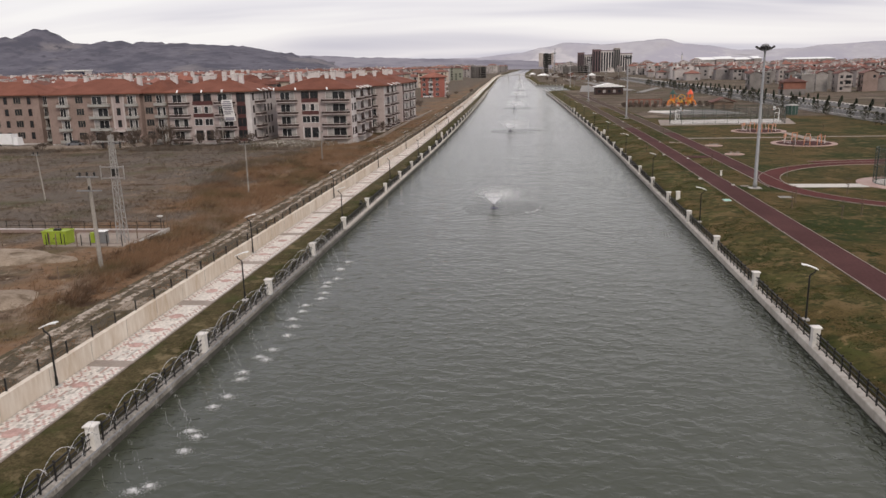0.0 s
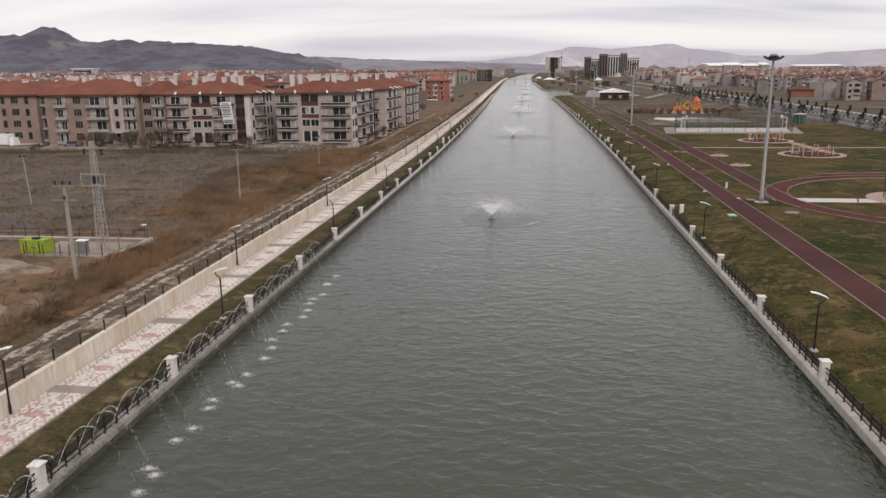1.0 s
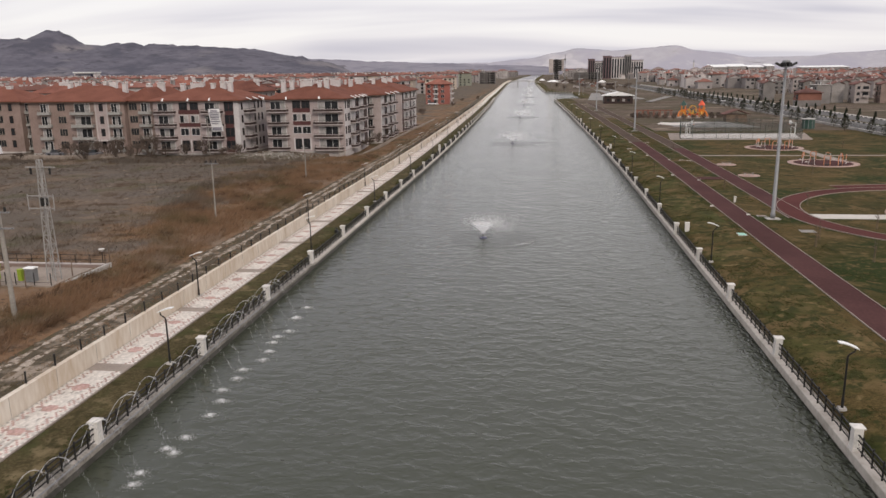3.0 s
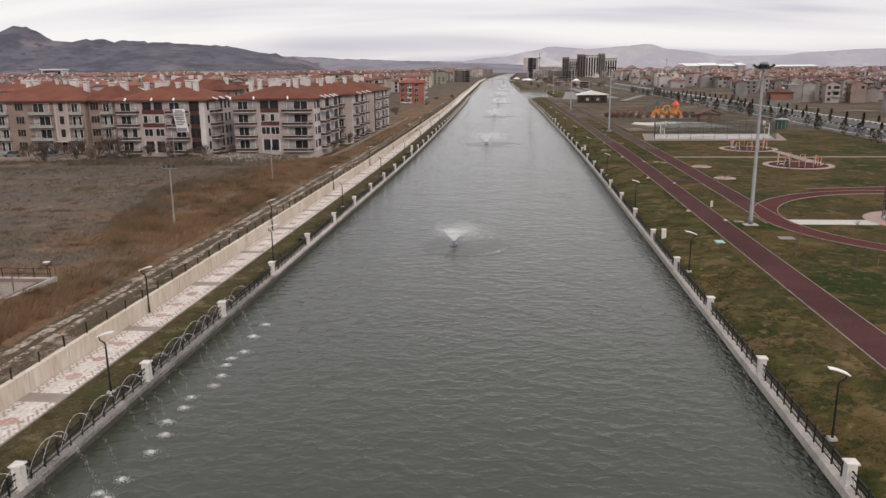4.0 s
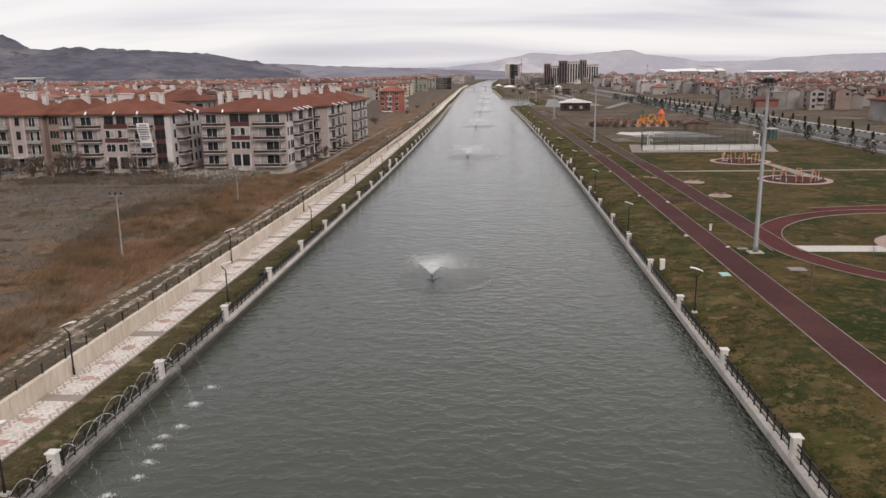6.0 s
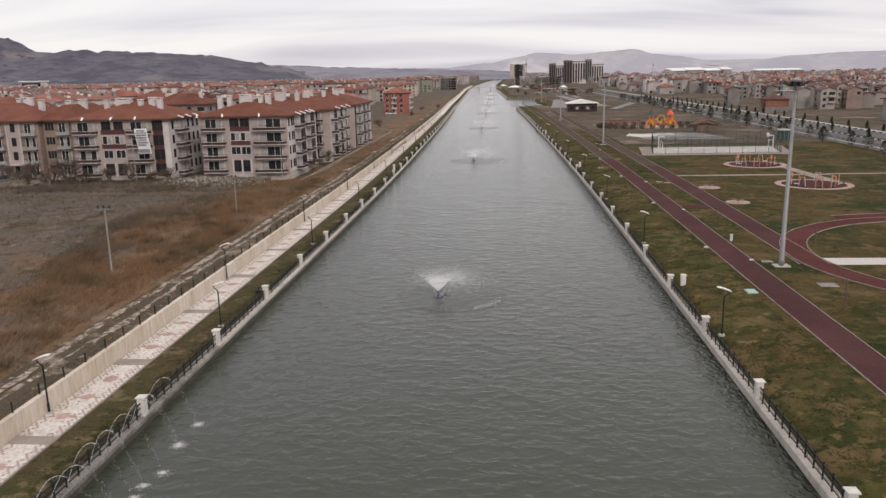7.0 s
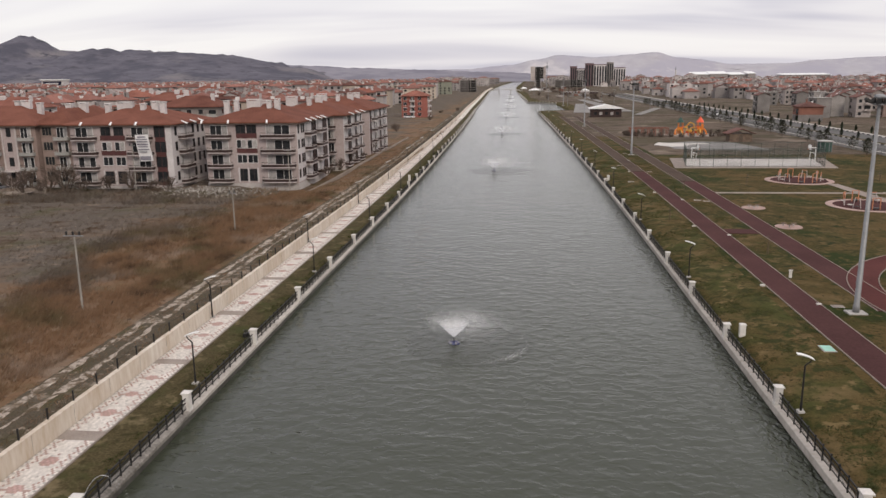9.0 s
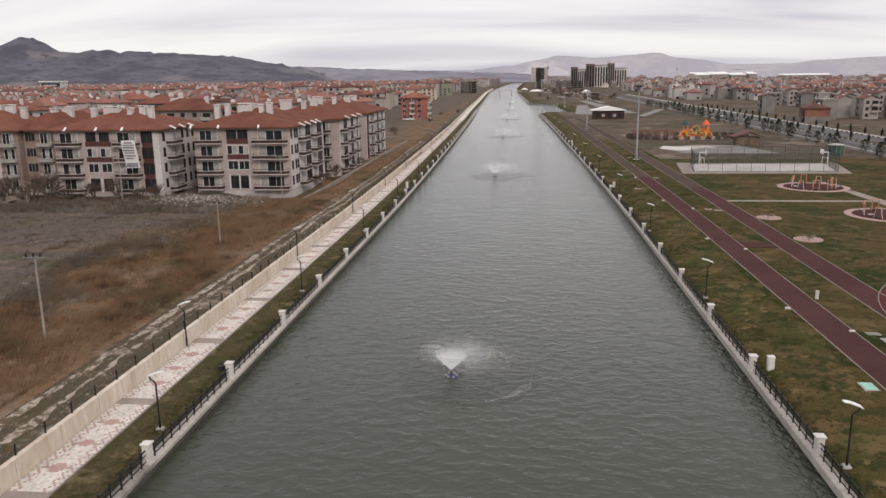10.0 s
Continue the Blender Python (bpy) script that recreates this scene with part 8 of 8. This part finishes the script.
hall(415, 455, 2000, 19, 25, "far hall with a sloping white roof")
hall(458, 500, 2000, 20, 26, "far hall with a sloping white roof")
hall(505, 540, 2000, 18, 23, "far hall with a sloping white roof")
hall(548, 566, 2000, 20, 25, "far hall with a sloping white roof")
hall(566, 664, 1800, 16, 19, "far long hall with a white roof")
wb = thing("office_building", "far white office building with dark glass front", "office building", loc=(-674.5, 1100, -0.6))
wb.scale = (0.76, 1, 1)
part("wall", MB().box(-21, 21, 0, 16, -7.5, 23.2), WALL_WHITE, wb)
part("glass_front", MB().box(-18.5, 18.5, -0.4, 0, 4, 21.5), NAVY, wb, "dark blue glass front")
for k in range(4):
    part("band", MB().box(-12.5, 12.5, -0.7, -0.4, 8 + 3.2 * k, 9.7 + 3.2 * k), WALL_WHITE, wb)
part("roof_slab", MB().box(-22.5, 22.5, -2, 17, 23.2, 24.6), WHITE, wb)

# bridge at the canal's end
br = thing("canal_bridge", "far low pale arched bridge over the canal", "bridge", loc=(-21.5, 1030, 0))
deck, n = MB(), 24
for i in range(n + 1):
    u = i / n
    x, top = -22 + 44 * u, 2.2 + 2.0 * math.sin(math.pi * u)
    deck.v += [(x, 0, top - 0.55), (x, 0, top), (x, 6, top), (x, 6, top - 0.55)]
for i in range(n):
    for k in range(4):
        p, q = i * 4 + k, i * 4 + (k + 1) % 4
        deck.f.append((p, q, q + 4, p + 4))
        deck.m.append(0)
for x in (-7.3, 7.3):
    part("pier", MB().box(x - 0.5, x + 0.5, 0.5, 5.5, -2.5, 3.4), CONCRETE, br)
part("deck", deck, CONCRETE, br)
for y in (0.0, 5.8):
    part("parapet", MB().sweep([(-22 + 44 * i / n, y + 0.1, 3.0 + 2.0 * math.sin(math.pi * i / n)) for i in range(n + 1)], [0.14] * (n + 1), 5), COURT, br)
# pale market tents at the far bank
for x, y, s in ((16, 1005, 0.8), (3, 1150, 0.5), (74, 960, 0.45)):
    tn = thing("tent", "far white canvas market tent", "tent", "far tents", loc=(x, y, 0.5))
    part("canopy", MB().hip(-9 * s, 9 * s, 0, 10, 2.6, 2.2, 0.3), WHITE, tn)
    for a in (-8.5 * s, 8.5 * s):
        for b in (0.5, 9.5):
            part("post", MB().tube((a, b, 0), (a, b, 2.7), 0.1, n=5), GALV, tn)
# bare white ground strips beyond the kiosk
single("far_paving", MB().prism([(28, 470), (40, 466), (44, 600), (38, 600)], 0.3, 0.66).prism([(52, 480), (62, 478), (52, 700), (46, 700)], 0.3, 0.665).prism([(60, 440), (84, 520), (80, 524), (57, 444)], 0.3, 0.66).prism([(58, 640), (62, 640), (64, 900), (58, 900)], 0.3, 0.66), SCREED, "pale unfinished paving in the far park", "pavement", kind="structure")
single("far_plot", MB().prism([(20, 690), (84, 560), (84, 1400), (5, 1400), (8, 760)], 0.2, 0.64).prism([(58, 436), (84, 430), (84, 560), (64, 600)], 0.2, 0.638), PLOT, "bare brown unfinished ground in the far park", "ground", kind="structure")
rq = random.Random(55)
slim = thing("park_lamp", "slim tall grey lamp post in the far park", "street lamp", "far park lamps")
part("pole", MB().tube((0, 0, 0), (0, 0, 9.5), 0.12, 0.07, 6), GALV, slim)
part("head", MB().box(-0.9, 0.9, -0.15, 0.15, 9.4, 9.6), GALV, slim)
for k, (x, y) in enumerate(((22, 700), (12, 830), (30, 560), (48, 520), (66, 610), (36, 760), (58, 800), (74, 500))):
    if k:
        copy_thing(slim, at(x, y, 0.6))
    else:
        slim.matrix_basis = at(x, y, 0.6)
for k in range(60):
    x, y = rq.uniform(14, 84), rq.uniform(690, 1350)
    if x < 20 and y < 760:
        continue
    o = copy_thing(shr[k % 3], at(x, y, 0.5, rq.uniform(0, 360)))
    o.scale = [rq.uniform(1.0, 2.2)] * 3
for k in range(26):
    x, y, w, d = rq.uniform(20, 80), rq.uniform(700, 1350), rq.uniform(3, 9), rq.uniform(2, 5)
    hh = rq.uniform(1.2, 3.2)
    cb = thing("site_hut", "low pale site hut in the far park", "hut", "far site huts", loc=(x, y, 0.6))
    part("wall", MB().box(-w / 2, w / 2, 0, d, 0, hh), (WALL_TOWN, WALL_GREY, DARKBAND, BRICK)[k % 4], cb)
    part("roof", MB().box(-w / 2 - 0.3, w / 2 + 0.3, -0.3, d + 0.3, hh, hh + 0.25), (WHITE, ROOF_TOWN, CONCRETE)[k % 3], cb)


def hills(name, label, prof, dist_y, depth, mat_, seed, rough):
    """A ridge whose crest follows (x, height) pairs, with spurs and gullies."""
    xs = edges(prof[0][0], prof[-1][0], 22)
    mb = MB()
    rows = 16
    for x in xs:
        for (a, ha), (b, hb_) in zip(prof, prof[1:]):
            if a <= x <= b:
                u = (x - a) / (b - a)
                h = ha + (hb_ - ha) * (u * u * (3 - 2 * u))
        for j in range(rows):
            v = j / (rows - 1)
            n = noise.fractal(Vector((x * 0.006, v * 3.0, seed)), 1.0, 2.0, 5)
            z = h * v ** 1.25 * (1 + (1 - v) * 0.7 * n) + (rough * noise.fractal(Vector((x * 0.028, seed, 0)), 1.0, 2.0, 4) if j == rows - 1 else 0)
            y = dist_y - depth * (1 - v) + 40 * n
            mb.v.append((x, y, max(-2.0, z)))
        mb.v.append((x, dist_y + 150, -5.0))
    n = rows + 1
    for i in range(len(xs) - 1):
        for j in range(n - 1):
            mb.f.append((i * n + j, (i + 1) * n + j, (i + 1) * n + j + 1, i * n + j + 1))
            mb.m.append(0)
    single(name, mb, mat_, label, "hills", kind="structure", smooth=True)


hills("backdrop_hills_west", "bare hills behind the town, violet-grey haze in their colour", [(-3600, 210), (-2700, 205), (-2480, 192), (-2330, 194), (-2296, 200), (-2284, 226), (-2205, 224), (-2160, 200), (-2085, 160), (-1990, 154), (-1950, 170), (-1925, 160), (-1850, 166), (-1790, 150), (-1757, 158), (-1622, 148), (-1305, 130), (-1098, 95), (-995, 72), (-740, 20), (-600, 2)], 3400, 900, HILL, 3, 9)
hills("backdrop_hills_middle", "low hills behind the canal's end, haze in their colour", [(-1700, 60), (-1098, 84), (-995, 80), (-740, 66), (-437, 54), (-150, 42), (200, 22), (420, 4)], 3560, 500, HILL_MID, 5, 4)
hills("backdrop_hills_far", "pale hills on the horizon, haze in their colour", [(-1500, 20), (-700, 55), (-300, 60), (-60, 78), (75, 104), (190, 126), (390, 112), (580, 124), (600, 129), (670, 133), (690, 131), (790, 106), (900, 95), (1070, 68), (1350, 70), (1480, 84), (1800, 96), (2400, 110), (3000, 60)], 4150, 300, HILL_FAR, 8, 2)

# ---- pavers of the promenade ----


def paver_colour(i, y):
    """Pattern of the promenade, 16 stones wide: pale ground, dotted borders, pink lozenges, grey cross bands."""
    j = int(y / 0.2)
    s = (y - 46.95) % 11.9
    if s < 1.1:
        return 4
    e = min(i, 15 - i)
    zig = 1 + abs(j % 4 - 2)
    if e == 0:
        return 2 if j % 2 else 0
    if e == zig:
        return 1 if y < 54 else 3
    c = min(abs(s - 3.65), abs(s - 6.5), abs(s - 9.35))
    u, v = abs(i - 7.5), c / 0.2
    # stepped pink lozenge, in a pale ground with grey and rose sprigs
    if u < 1.6 and v < 2.1 or u < 2.6 and v < 1.1:
        return 1 if y < 75 or (i + j) % 2 else 3
    if u < 4.6 and v < 0.9 and j % 2:
        return 3
    g = noise.noise(Vector((i * 0.6, j * 0.42, 3)))
    near = min(1.0, max(0.0, (62 - y) / 20))
    if e > 2 and g > 0.5 - 0.32 * near:
        return 2
    if e > 2 and g < -0.6 + 0.32 * near:
        return 3
    return 0


PW, PX = 0.1525, -27.29
pave_mats = (PAVE_WHITE, PAVE_PINK, PAVE_GREY, PAVE_ROSE, PAVE_BAND)
pm_mesh = []
for k in range(5):
    pm_mesh.append(MB().box(-PW / 2 + 0.005, PW / 2 - 0.005, -0.095, 0.095, -0.028, 0.0, 0, 0.005).mesh("paver", pave_mats[k]))
rest = MB()
y = -30.0
while y < 418:
    long = 0.2 if y < 150 else 0.4
    for i in range(16):
        x = bx(PX + PW * (i + 0.5), y)
        c = paver_colour(i, y + 0.1)
        dz = rnd.uniform(-0.003, 0.004)
        if 44.0 <= y < 47.7:
            part("paver", pm_mesh[c], None, prom, loc=(x, y + 0.1, dz))
        elif y > 8:
            k = len(rest.v)
            x0, x1, y0, y1 = x - PW / 2 + 0.005, x + PW / 2 - 0.005, y + 0.005, y + long - 0.005
            rest.v += [(x0, y0, -0.028), (x1, y0, -0.028), (x1, y1, -0.028), (x0, y1, -0.028), (x0, y0, dz), (x1, y0, dz), (x1, y1, dz), (x0, y1, dz)]
            rest.f += [(k + 4, k + 5, k + 6, k + 7), (k, k + 1, k + 5, k + 4), (k + 1, k + 2, k + 6, k + 5), (k + 2, k + 3, k + 7, k + 6), (k + 3, k, k + 4, k + 7)]
            rest.m += [c] * 5
    y += long
part("paving", rest, [PAVE_WHITE_J, PAVE_PINK_J, PAVE_GREY_J, PAVE_ROSE, PAVE_BAND], prom, "worn pink, white and grey pavers", kind="stuff")
